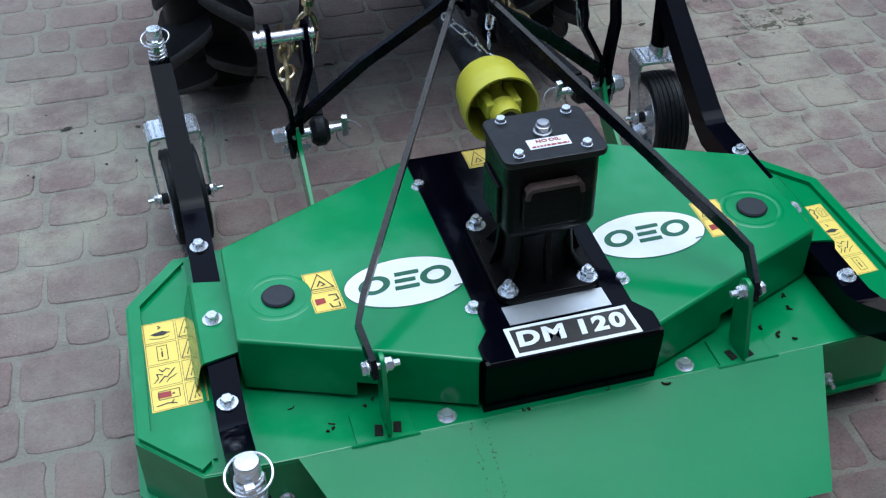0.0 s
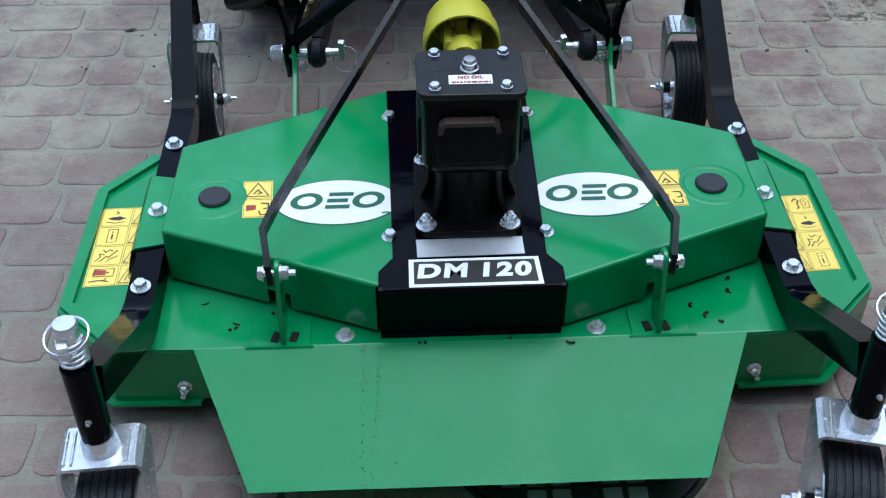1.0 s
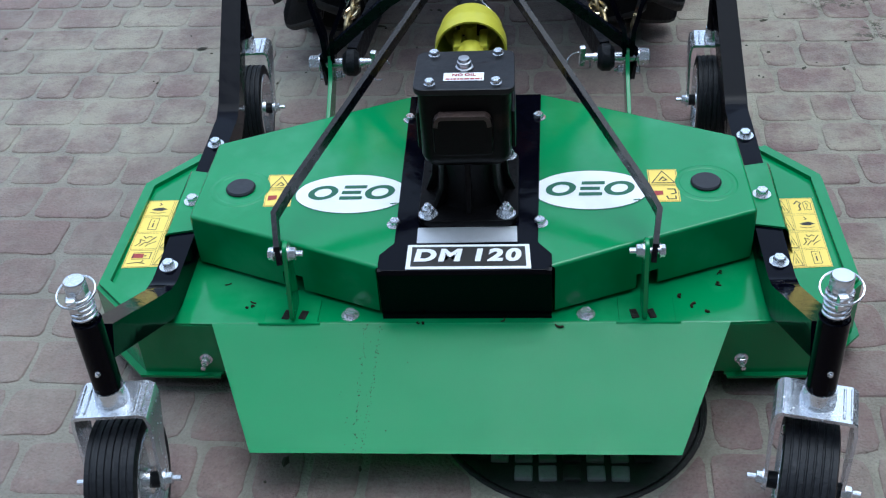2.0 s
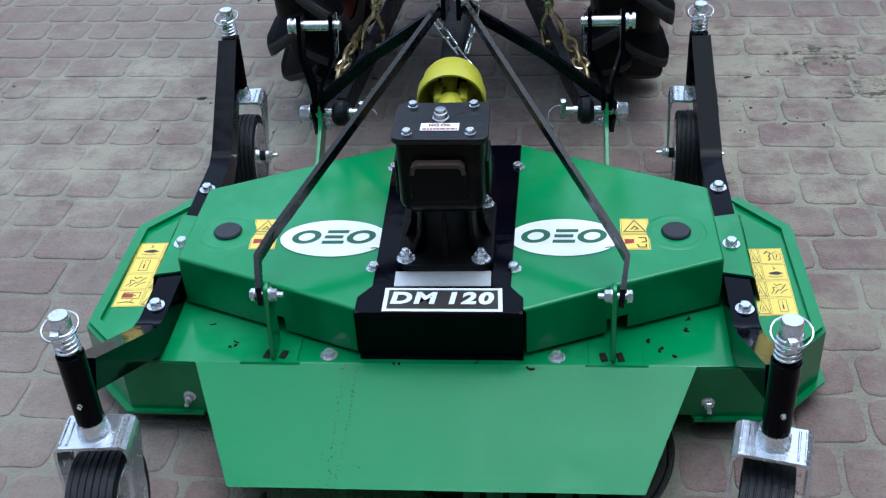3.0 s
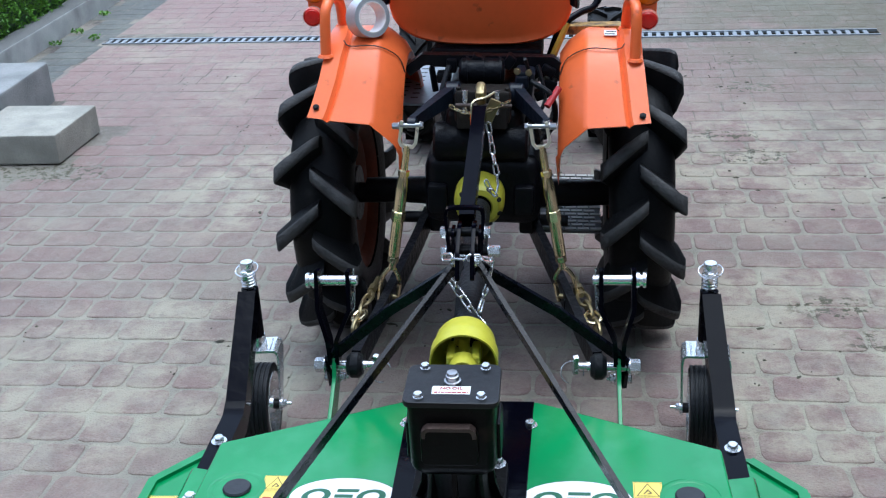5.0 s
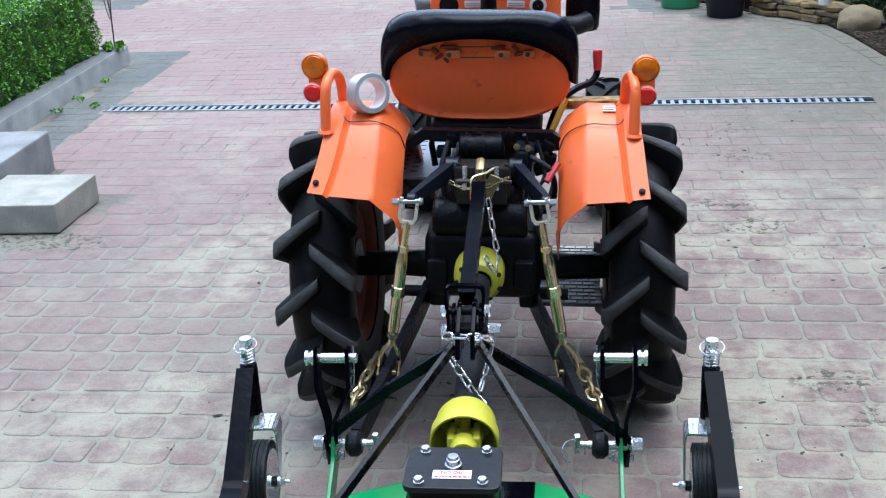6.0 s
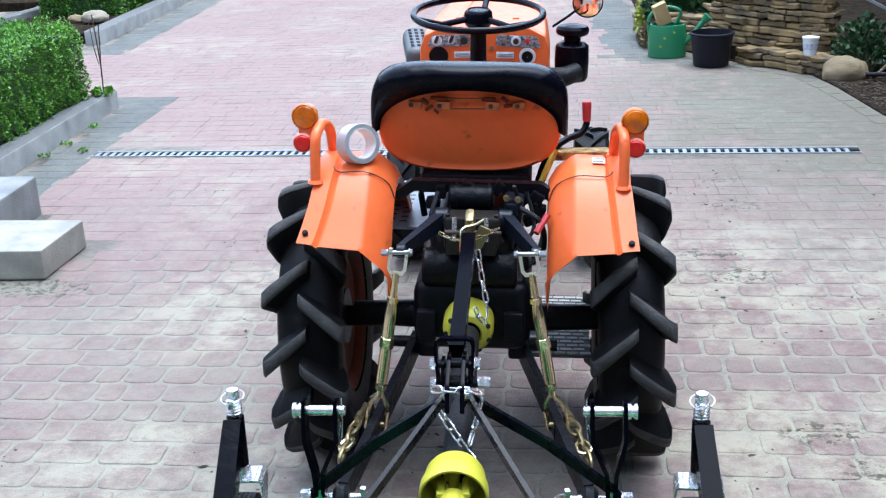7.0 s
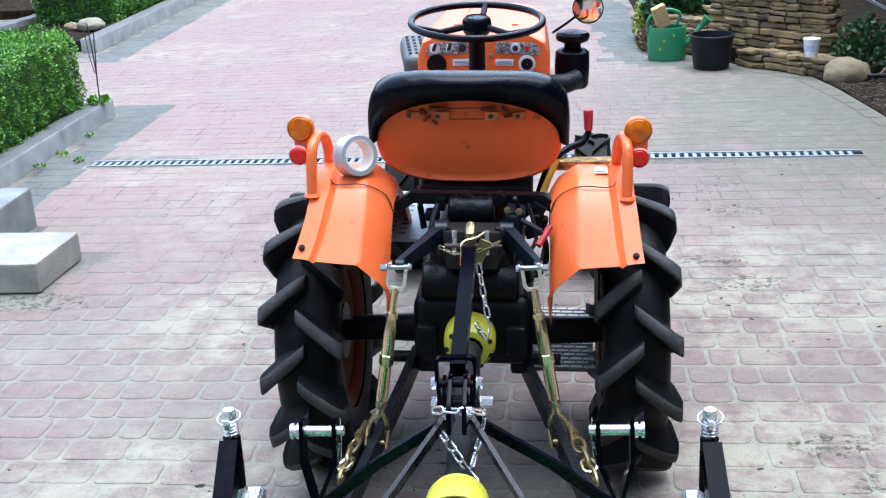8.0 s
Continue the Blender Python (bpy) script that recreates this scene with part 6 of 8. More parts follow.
def seat():
    c = Vector((CX - 0.018, 1.115, 0.0))
    bm = B()
    # backrest shell: a rounded dish seen from behind
    def shape(w, top, low):
        pts = []
        for i in range(40):
            a = 2 * math.pi * i / 40
            ca, sa = math.cos(a), math.sin(a)
            e = 0.62
            pts.append((w * math.copysign(abs(ca) ** e, ca), (top + low) / 2 + (top - low) / 2 * math.copysign(abs(sa) ** e, sa)))
        return pts
    layers = []
    for d, w, top, low in ((0.012, 0.182, 1.02, 0.812), (0.0, 0.215, 1.045, 0.795), (0.004, 0.227, 1.055, 0.790), (0.030, 0.230, 1.058, 0.788), (0.045, 0.222, 1.05, 0.795)):
        layers.append([bm.verts.new((c.x + u, c.y - 0.02 + d + 0.55 * u * u + (0.95 - v) * 0.26, v)) for u, v in shape(w, top, low)])
    for a, b in zip(layers, layers[1:]):
        for i in range(40):
            bm.faces.new((a[i], a[(i + 1) % 40], b[(i + 1) % 40], b[i]))
    bm.faces.new(layers[0][::-1])
    bm.faces.new(layers[-1])
    bmesh.ops.recalc_face_normals(bm, faces=bm.faces)
    ob = tpart("seat", bm, ORANGE, None, "black vinyl seat with orange metal back shell", 50)
    # vinyl cushion wrapped over the top of the shell
    bm = B()
    n, rows = 60, []
    for i in range(n + 1):
        a = math.pi * i / n
        ca, sa = math.cos(a), math.sin(a)
        row = []
        for k, (g, dy, out) in enumerate(((0.0, -0.026, 0), (0.05, -0.034, 0), (0.35, -0.042, 0), (0.72, -0.042, 0), (0.93, -0.030, 0.002), (1.0, -0.010, 0.005), (1.0, 0.03, 0.008), (0.95, 0.075, 0.004), (0.72, 0.10, 0), (0.3, 0.10, 0), (0.05, 0.09, 0))):
            e = 0.96 - 0.50 * g
            W, H = 0.221 + 0.024 * g + out * sa, 0.110 + 0.056 * g + out
            u, v = W * math.copysign(abs(ca) ** e, ca), 0.898 + H * abs(sa) ** e - 0.014 * g * (1 - sa)
            p = Vector((u * 14, v * 14, dy * 20))
            wr = 0.0045 * noise.noise(p) * (k > 1) + 0.0025 * noise.noise(p * 2.7 + Vector((4, 1, 0))) * (k > 1)
            row.append(bm.verts.new((c.x + u, c.y + dy - wr + 0.55 * u * u + (0.95 - v) * 0.26, v + wr * 0.6)))
        rows.append(row)
    for p, q in zip(rows, rows[1:]):
        for j in range(len(p) - 1):
            bm.faces.new((p[j], p[j + 1], q[j + 1], q[j]))
    bmesh.ops.recalc_face_normals(bm, faces=bm.faces)
    bmesh.ops.solidify(bm, geom=list(bm.faces), thickness=0.004)
    tpart("backrest_cushion", bm, VINYL, ob, "creased black vinyl cushion", 60)
    bm = B()
    prism(bm, round_poly([(c.x - 0.20, c.y + 0.10), (c.x + 0.20, c.y + 0.10), (c.x + 0.20, c.y + 0.40), (c.x - 0.20, c.y + 0.40)], 0.08), 0.80, 0.88, bev=0.025)
    tpart("seat_cushion", bm, VINYL, ob)
    zb = 0.966

    def skin(x, z):
        return c.y - 0.012 + 0.55 * x * x + (0.95 - z) * 0.26
    for x, w, h, tilt in ((-0.130, 0.034, 0.018, 4), (-0.060, 0.036, 0.021, -3), (0.060, 0.036, 0.023, 3), (0.124, 0.030, 0.020, -6)):
        bm = B()
        box(bm, (c.x + x, skin(x, zb), zb), (w, 0.014, h), (0, tilt, 0), bev=0.003)
        br = tpart("bracket", bm, WORN_ORANGE, ob, "small scuffed orange bracket")
        bm = B()
        u = -0.010 if x < 0 else -0.004
        lathe(bm, [(0, 0), (0.0065, 0), (0.005, 0.0035), (0, 0.004)], along((c.x + x + u, skin(x, zb) - 0.006, zb), (c.x + x + u, 0, zb)), 12)
        tpart("bolt", bm, RUSTY, br)
    # bent hinge knuckles and the rusty stubs round them
    for x, z, w, h, turn in ((-0.106, 0.974, 0.020, 0.010, 38), (-0.096, 0.958, 0.022, 0.008, -30), (-0.070, 0.984, 0.044, 0.009, 4), (-0.078, 0.950, 0.016, 0.007, 45), (0.050, 0.984, 0.036, 0.008, -3), (0.090, 0.982, 0.020, 0.009, 40), (0.098, 0.966, 0.022, 0.008, -8), (0.136, 0.964, 0.004, 0.020, 0)):
        bm = B()
        box(bm, (c.x + x, skin(x, z), z), (w, 0.010, h), (0, turn, 0), bev=0.002)
        tpart("hinge_stub", bm, RUST_SHADE_ORANGE, ob)
    for z in (0.986, 0.958):
        bm = B()
        rod(bm, [(c.x - 0.050, skin(0, z) - 0.001, z), (c.x + 0.044, skin(0, z) - 0.001, z + 0.001)], 0.0016, 6)
        tpart("hinge_wire", bm, RUSTY, ob)
    bm = B()
    bar(bm, [(CX - 0.192, 1.06, 0.745), (CX - 0.150, 1.06, 0.777), (CX + 0.162, 1.06, 0.774), (CX + 0.202, 1.06, 0.746)], 0.03, 0.026, bev=0.004)
    box(bm, (CX, 1.22, 0.76), (0.28, 0.20, 0.05), bev=0.01)
    tpart("seat_support", bm, IRON, ob)


seat()


def steering():
    c = Vector((CX - 0.022, 1.60, 1.117))
    ax = along(c, c + Vector((0, -0.11, 0.99)))
    bm = B()
    n = 56
    rod(bm, [ax @ Vector((0.181 * math.cos(a), 0.181 * math.sin(a), 0)) for a in (2 * math.pi * i / n for i in range(n))], 0.0095, 10, True)
    for a in (85, 205, 325):
        r = radians(a)
        rod(bm, [ax @ Vector((0.03 * math.cos(r), 0.03 * math.sin(r), -0.012)), ax @ Vector((0.11 * math.cos(r), 0.11 * math.sin(r), -0.020)), ax @ Vector((0.178 * math.cos(r), 0.178 * math.sin(r), 0))], 0.009, 8)
    lathe(bm, [(0.034, -0.034), (0.042, -0.020), (0.039, 0.004), (0.033, 0.011), (0.030, 0.013), (0.027, 0.010), (0.0, 0.012)], ax, 28)
    ob = tpart("steering_wheel", bm, VINYL, None, "thin black three-spoke steering wheel")
    bm = B()
    cyl(bm, ax @ Vector((0, 0, -0.03)), ax @ Vector((0, 0, -0.32)), 0.022, 0.026, 16)
    tpart("column", bm, VINYL, ob)


steering()


def rpart(name, bm, material, parent=None, label="", smooth=35):
    """A part of the raised front body."""
    bmesh.ops.translate(bm, verts=bm.verts, vec=(-0.016, 0, 0.018))
    return tpart(name, bm, material, parent, label, smooth)


def bonnet():
    y0, y1 = 1.86, 2.72
    bm = B()
    sec = [(-0.196, 0.60), (-0.197, 0.955), (-0.182, 0.998), (-0.135, 1.022), (0.135, 1.022), (0.182, 0.998), (0.197, 0.955), (0.196, 0.60)]
    rows = []
    for y, k, dz in ((y0, 1.0, 0.0), (y0 + 0.02, 1.01, 0.004), (2.2, 0.99, 0.004), (2.6, 0.95, -0.010), (y1, 0.90, -0.05), (y1 + 0.02, 0.86, -0.09)):
        rows.append([bm.verts.new((CX + x * k, y, z + dz * (z > 0.9))) for x, z in sec])
    for p, q in zip(rows, rows[1:]):
        for j in range(len(sec) - 1):
            bm.faces.new((p[j], p[j + 1], q[j + 1], q[j]))
    bm.faces.new(rows[-1])
    bmesh.ops.recalc_face_normals(bm, faces=bm.faces)
    for x in (-0.09, 0.09):
        bar(bm, [(CX + x, 2.0, 1.026), (CX + x * 0.9, 2.55, 1.018)], 0.02, 0.008, bev=0.003)
    ob = rpart("bonnet", bm, ORANGE, None, "orange sheet-steel bonnet", 30)
    # dash
    bm = B()
    prism(bm, [(CX - 0.196, 0.80), (CX - 0.197, 0.955), (CX - 0.182, 0.998), (CX - 0.135, 1.022), (CX + 0.135, 1.022), (CX + 0.182, 0.998), (CX + 0.197, 0.955), (CX + 0.196, 0.80)], 0, 0.02,
          Matrix.Translation((0, y0 + 0.002, 0)) @ Matrix(((1, 0, 0, 0), (0, 0, -1, 0), (0, 1, 0, 0), (0, 0, 0, 1))), bev=0.005)
    dash = rpart("dashboard", bm, ORANGE, ob, "orange dashboard with dark instrument panels")

    def face(poly, d, name, m, label=""):
        b = B()
        prism(b, poly, 0, 0.004, Matrix.Translation((CX, y0 - 0.018 - d, 0)) @ Matrix(((1, 0, 0, 0), (0, 0, -1, 0), (0, 1, 0, 0), (0, 0, 0, 1))), bev=0.001)
        return rpart(name, b, m, dash, label)
    dark = mat("instrument_panel", (0.045, 0.05, 0.065), 0.4, second=(0.52, 0.53, 0.55), scale=150, grain=260, amount=1.0, bump=0.1)
    face(round_poly([(-0.175, 0.962), (-0.045, 0.968), (-0.045, 1.002), (-0.160, 0.998)], 0.012), 0.0, "instrument_panel", dark)
    face(round_poly([(0.035, 0.968), (0.172, 0.962), (0.158, 0.998), (0.035, 1.002)], 0.012), 0.0, "instrument_panel", dark)
    face(round_poly([(-0.092, 0.930), (-0.038, 0.931), (-0.038, 0.951), (-0.092, 0.950)], 0.003), 0.0, "dash_label", STICK_W, "small white label with grey print")
    face(round_poly([(0.036, 0.931), (0.090, 0.930), (0.090, 0.950), (0.036, 0.951)], 0.003), 0.0, "dash_label", STICK_W, "small white label with grey print")
    for x0, x1 in ((-0.088, -0.042), (0.040, 0.086)):
        for z in (0.9365, 0.9430):
            face([(x0, z), (x1, z), (x1, z + 0.0022), (x0, z + 0.0022)], 0.0045, "print_bar", PLATE)
    for x, z, r, m in ((-0.145, 0.982, 0.016, STICK_W), (-0.100, 0.985, 0.012, WHITE), (-0.062, 0.984, 0.012, INK), (0.095, 0.984, 0.016, WHITE), (0.095, 0.984, 0.009, INK), (0.060, 0.984, 0.008, STEEL), (0.130, 0.984, 0.007, RED_LENS),
                       (-0.140, 0.935, 0.030, IRON), (0.130, 0.937, 0.026, WHITE), (0.130, 0.937, 0.018, IRON), (0.130, 0.937, 0.006, WHITE), (-0.020, 0.962, 0.006, YZINC), (0.022, 0.962, 0.006, STEEL)):
        b = B()
        d = 0.003 if r < 0.012 else 0.0
        lathe(b, [(0, 0), (r, 0), (r * 0.95, 0.005 + d + 0.012 * (0.03 - r)), (0, 0.006 + d + 0.012 * (0.03 - r))], along((CX + x, y0 - 0.020 - (0.003 if m is INK or m is IRON and r < 0.02 else 0), z), (CX + x, 0, z)), 20)
        rpart("gauge" if r > 0.011 else "knob", b, m, dash)
    for x, z in ((-0.145, 0.984), (-0.10, 0.986)):
        b = B()
        box(b, (CX + x, y0 - 0.032, z + 0.004), (0.010, 0.016, 0.024), (0, 20, 0), bev=0.003)
        rpart("switch", b, INK, dash)
    # engine side and frame under the bonnet
    bm = B()
    box(bm, (CX, 2.2, 0.52), (0.26, 1.1, 0.30), bev=0.03)
    rpart("engine_block", bm, IRON)
    # air cleaner with its cap
    x, y = CX + 0.268, 2.0
    bm = B()
    lathe(bm, [(0, 0.835), (0.046, 0.835), (0.052, 0.845), (0.054, 0.90), (0.052, 0.945), (0.040, 0.955), (0.026, 0.96), (0.026, 0.985), (0, 0.985)], pose(x, y, 0), 28)
    air = rpart("air_cleaner", bm, VINYL, None, "black air cleaner canister with round cap")
    bm = B()
    lathe(bm, [(0.028, 0.972), (0.048, 0.980), (0.052, 0.988), (0.052, 0.998), (0.046, 1.006), (0.020, 1.012), (0, 1.013)], pose(x, y, 0), 28)
    rpart("cap", bm, VINYL, air)
    bm = B()
    rod(bm, curve([(x + 0.015, y - 0.055, 0.872), (x - 0.025, y - 0.085, 0.862), (x - 0.08, y - 0.07, 0.858)], 5), 0.030, 14)
    rpart("intake_hose", bm, RUBBER, air)
    # muffler guard on the other side
    bm = B()
    mg = pose(CX - 0.247, 2.22, 0.892, 8, 0, 10)
    box(bm, (0, 0, 0), (0.086, 0.26, 0.082), bev=0.030, segments=4)
    bmesh.ops.transform(bm, matrix=mg, verts=bm.verts)
    muf = rpart("muffler_guard", bm, GUARD, None, "dark grey perforated muffler guard")
    for i in range(6):
        for k in range(3):
            bm = B()
            box(bm, ((k - 1) * 0.021, -0.092 + i * 0.034, 0.0412), (0.011, 0.020, 0.002), bev=0.0008, segments=1)
            bmesh.ops.transform(bm, matrix=mg, verts=bm.verts)
            rpart("perforation", bm, DARK, muf)
    # mirror on its stalk
    bm = B()
    rod(bm, [(CX + 0.205, 2.0, 1.003), (CX + 0.252, 2.0, 1.035), (CX + 0.292, 2.0, 1.066)], 0.004, 8)
    c = Vector((CX + 0.312, 1.99, 1.080))
    m = along(c, c + Vector((-0.03, -1, -0.06)))
    lathe(bm, [(0, -0.016), (0.034, -0.014), (0.0475, -0.002), (0.0475, 0.003), (0.044, 0.003), (0.044, 0.001)], m, 32)
    mir = rpart("rear_mirror", bm, VINYL, None, "round mirror on a thin stalk")
    bm = B()
    lathe(bm, [(0.044, 0.0015), (0.03, 0.0022), (0, 0.003)], m, 32)
    rpart("mirror_glass", bm, MIRROR, mir)


bonnet()


def front_wheel(s):
    x, y, R = CX + s * 0.36, 2.72, 0.255
    ax = Matrix.Translation((x, y, R)) @ Matrix.Rotation(radians(90), 4, "Y")
    bm = B()
    lathe(bm, [(0.13, -0.055), (0.17, -0.068), (0.215, -0.066), (0.235, -0.05), (0.240, 0.0), (0.235, 0.05), (0.215, 0.066), (0.17, 0.068), (0.13, 0.055)], ax, 44)
    bmesh.ops.recalc_face_normals(bm, faces=bm.faces)
    w = part("front_tyre", bm, TYRE, tractor, "black lugged front tyre", smooth=28)
    for i in range(26):
        bm = B()
        side = 1 if i % 2 else -1
        a0 = math.pi * i / 13
        ring = []
        for u in (0.0, 0.5, 1.0):
            ang, wd = a0 - u * 0.4, side * (-0.005 + u * 0.07)
            ring.append([bm.verts.new(ax @ Vector((rr * math.cos(ang + h), rr * math.sin(ang + h), wd))) for rr, h in ((0.225, -0.07), (R - 0.006 * u, -0.04), (R - 0.006 * u, 0.04), (0.225, 0.07))])
        for p, q in zip(ring, ring[1:]):
            for j in range(3):
                bm.faces.new((p[j], p[j + 1], q[j + 1], q[j]))
        bm.faces.new(ring[0])
        bm.faces.new(ring[-1][::-1])
        bmesh.ops.recalc_face_normals(bm, faces=bm.faces)
        part("lug", bm, TYRE, w, smooth=28)
    bm = B()
    lathe(bm, [(0, -0.02), (0.10, -0.02), (0.125, -0.055), (0.138, -0.055), (0.13, 0.0), (0.138, 0.055), (0.125, 0.055), (0.10, 0.0), (0, 0.0)], ax, 28)
    part("rim", bm, RUST_SHADE_ORANGE, w)
    bm = B()
    cyl(bm, (CX, y, R), (x, y, R), 0.03)
    part("axle", bm, IRON, w)


front_wheel(-1)
front_wheel(1)


def rear_housing():
    bm = B()
    box(bm, (CX + 0.003, 1.12, 0.485), (0.285, 0.42, 0.18), bev=0.035, segments=3)
    box(bm, (CX + 0.006, 1.12, 0.61), (0.19, 0.40, 0.17), bev=0.03, segments=3)
    box(bm, (CX, 1.30, 0.62), (0.20, 0.40, 0.16), bev=0.03)
    box(bm, (CX, 1.6, 0.50), (0.22, 0.8, 0.24), bev=0.03)
    ob = tpart("transmission", bm, IRON, None, "dark greasy cast transmission housing")
    bm = B()
    cyl(bm, (CX - 0.115, 0.940, 0.606), (CX + 0.112, 0.940, 0.606), 0.047, seg=28, bev=0.006)
    tpart("lift_cylinder", bm, IRON, ob)
    bm = B()
    box(bm, (CX + 0.005, 0.945, 0.700), (0.132, 0.12, 0.078), (-8, 0, 0), bev=0.010, segments=2)
    box(bm, (CX + 0.005, 0.880, 0.690), (0.118, 0.016, 0.060), (-12, 0, 0), bev=0.004)
    for x in (-0.052, 0.062):
        bolt(bm, (CX + x, 0.905, 0.744), (0, -0.2, 1), 0.006, 0.006, 1.3)
    tpart("valve_cover", bm, mat("oily_cover", (0.013, 0.011, 0.010), 0.6, second=(0.030, 0.024, 0.019), spec=0.15, scale=15, grain=70, bump=0.3), ob)
    # control valve with its bolts, a round accumulator and hose ends behind the seat bracket
    bm = B()
    cyl(bm, (CX - 0.060, 1.04, 0.752), (CX + 0.050, 1.04, 0.752), 0.032, seg=22, bev=0.006)
    for x in (-0.045, -0.005, 0.035):
        lathe(bm, [(0.032, 0), (0.0355, 0), (0.0355, 0.006), (0.032, 0.006)], along((CX + x, 1.04, 0.752), (CX + x + 0.1, 1.04, 0.752)), 22, True)
    tpart("accumulator", bm, IRON, ob)
    bm = B()
    box(bm, (CX + 0.098, 1.00, 0.728), (0.046, 0.07, 0.085), (0, 6, 0), bev=0.007)
    box(bm, (CX + 0.095, 0.962, 0.748), (0.030, 0.02, 0.030), bev=0.004)
    tpart("control_valve", bm, NAVY, ob)
    for x, z in ((0.083, 0.775), (0.110, 0.772), (0.098, 0.700)):
        bm = B()
        bolt(bm, (CX + x, 0.962, z), (0, -1, 0.2), 0.006, 0.008, 1.4)
        tpart("bolt", bm, OLDZINC, ob)
    for p in (((0.09, 0.96, 0.70), (0.125, 0.93, 0.66), (0.135, 0.96, 0.60)), ((0.115, 0.965, 0.75), (0.165, 0.95, 0.72), (0.175, 1.0, 0.64), (0.150, 1.05, 0.58)), ((-0.085, 1.02, 0.77), (-0.100, 0.98, 0.71), (-0.090, 0.97, 0.64))):
        bm = B()
        rod(bm, curve([(CX + x, y, z) for x, y, z in p], 5), 0.0065, 9)
        tpart("hose", bm, RUBBER, ob)
    for s in (-1, 1):
        bm = B()
        cyl(bm, (CX + s * 0.13, 1.20, 0.372), (CX + s * 0.33, 1.20, 0.372), 0.040, 0.030, 22)
        tpart("axle_housing", bm, IRON, ob)
        bm = B()
        box(bm, (CX + s * 0.105, 0.92, 0.47), (0.050, 0.06, 0.075), bev=0.01)
        tpart("link_boss", bm, IRON, ob)
        bm = B()
        box(bm, (CX + s * 0.115, 1.06, 0.36), (0.05, 0.10, 0.06), bev=0.01)
        cyl(bm, (CX + s * 0.09, 1.06, 0.352), (CX + s * 0.215, 1.06, 0.352), 0.015)
        lathe(bm, [(0, 0), (0.030, 0), (0.034, 0.006), (0.034, 0.020), (0.030, 0.026), (0, 0.026)], along((CX + s * 0.118, 1.06, 0.352), (CX + s * 0.3, 1.06, 0.352)), 18)
        tpart("link_pivot", bm, IRON, ob)
        # lift arm
        bm = B()
        p, q = Vector((CX + s * (0.070 + 0.012 * (s > 0)), 0.950, 0.722)), Vector((CX + s * (0.148 + 0.008 * (s > 0)), 0.786, 0.704))
        bar(bm, [p, q], 0.026, 0.044, bev=0.007)
        for v in bm.verts:  # slimmer towards the pin
            k = min(max((v.co - p).dot(q - p) / (q - p).length_squared, 0.0), 1.0)
            mid = p.lerp(q, k)
            v.co = mid + (v.co - mid) * (1 - 0.45 * k)
        cyl(bm, q + Vector((-0.011, -0.004, -0.004)), q + Vector((0.011, -0.004, -0.004)), 0.016, seg=18, bev=0.003)
        cyl(bm, p + Vector((-0.018, 0.004, 0)), p + Vector((0.018, 0.004, 0)), 0.028, seg=20, bev=0.004)
        tpart("lift_arm", bm, NAVY)
        if s < 0:
            zf, yf = 0.600, 1.46
            bm = B()
            box(bm, (CX + s * 0.200, yf, zf), (0.23, 0.44, 0.008), bev=0.002)
            plate = tpart("foot_plate", bm, PLATE, None, "blue-grey steel foot plate with dark slots")
            for i in range(9):
                for j in range(2):
                    bm = B()
                    box(bm, (CX + s * (0.206 + 0.034 * j), yf - 0.17 + i * 0.040 + 0.02 * j, zf + 0.0035), (0.020, 0.011, 0.002), (0, 0, 8), bev=0.0008)
                    tpart("slot", bm, INK, plate)
            bm = B()
            bar(bm, [(CX - 0.140, 1.16, 0.775), (CX - 0.142, 1.16, 0.72), (CX - 0.132, 1.15, 0.665)], 0.014, 0.008, bev=0.002)
            tpart("support_strap", bm, NAVY, ob)
        else:
            # pressed tread plate by the wheel
            bm = B()
            box(bm, (0.205, 1.34, 0.288), (0.165, 0.42, 0.006), bev=0.002)
            tread = tpart("tread_plate", bm, GUARD, None, "grey tread plate with raised bars")
            bm = B()
            for i in range(17):
                for j in range(5):
                    x = 0.138 + 0.034 * j + (0.017 if i % 2 else 0)
                    if x < 0.28:
                        box(bm, (x, 1.145 + 0.0245 * i, 0.2925), (0.030, 0.015, 0.004), (0, 0, 4), bev=0.0015)
            tpart("tread", bm, TREAD, tread)
        # lower link
        bm = B()
        way = [(-0.166, 1.083, 0.354), (-0.187, 0.95, 0.329), (-0.230, 0.76, 0.278), (-0.246, 0.58, 0.281), (-0.259, 0.445, 0.281)] if s < 0 else [(0.096, 1.083, 0.349), (0.134, 0.95, 0.325), (0.192, 0.76, 0.280), (0.228, 0.58, 0.281), (0.258, 0.445, 0.281)]
        bar(bm, way, 0.020, 0.052, bev=0.004)
        link = part("lower_link", bm, IRON, tractor, "black flat lower link arm")
        bm = B()
        lathe(bm, [(0.011, -0.017), (0.020, -0.017), (0.028, -0.008), (0.028, 0.008), (0.020, 0.017), (0.011, 0.017)], Matrix.Translation((s * 0.260, 0.430, 0.280)) @ Matrix.Rotation(radians(90), 4, "Y"), 24, True)
        part("ball_end", bm, RUBBER, link)
        # turnbuckle lift rod
        top = Vector((-0.158, 0.770, 0.706)) if s < 0 else Vector((0.133, 0.770, 0.699))
        low = Vector((-0.232, 0.745, 0.282)) if s < 0 else Vector((0.195, 0.745, 0.284))
        d = (low - top).normalized()
        mt = along(top, low, (0, 1, 0)) @ Matrix.Diagonal((1.22, 1.22, (low - top).length / 0.398, 1))
        bm = B()
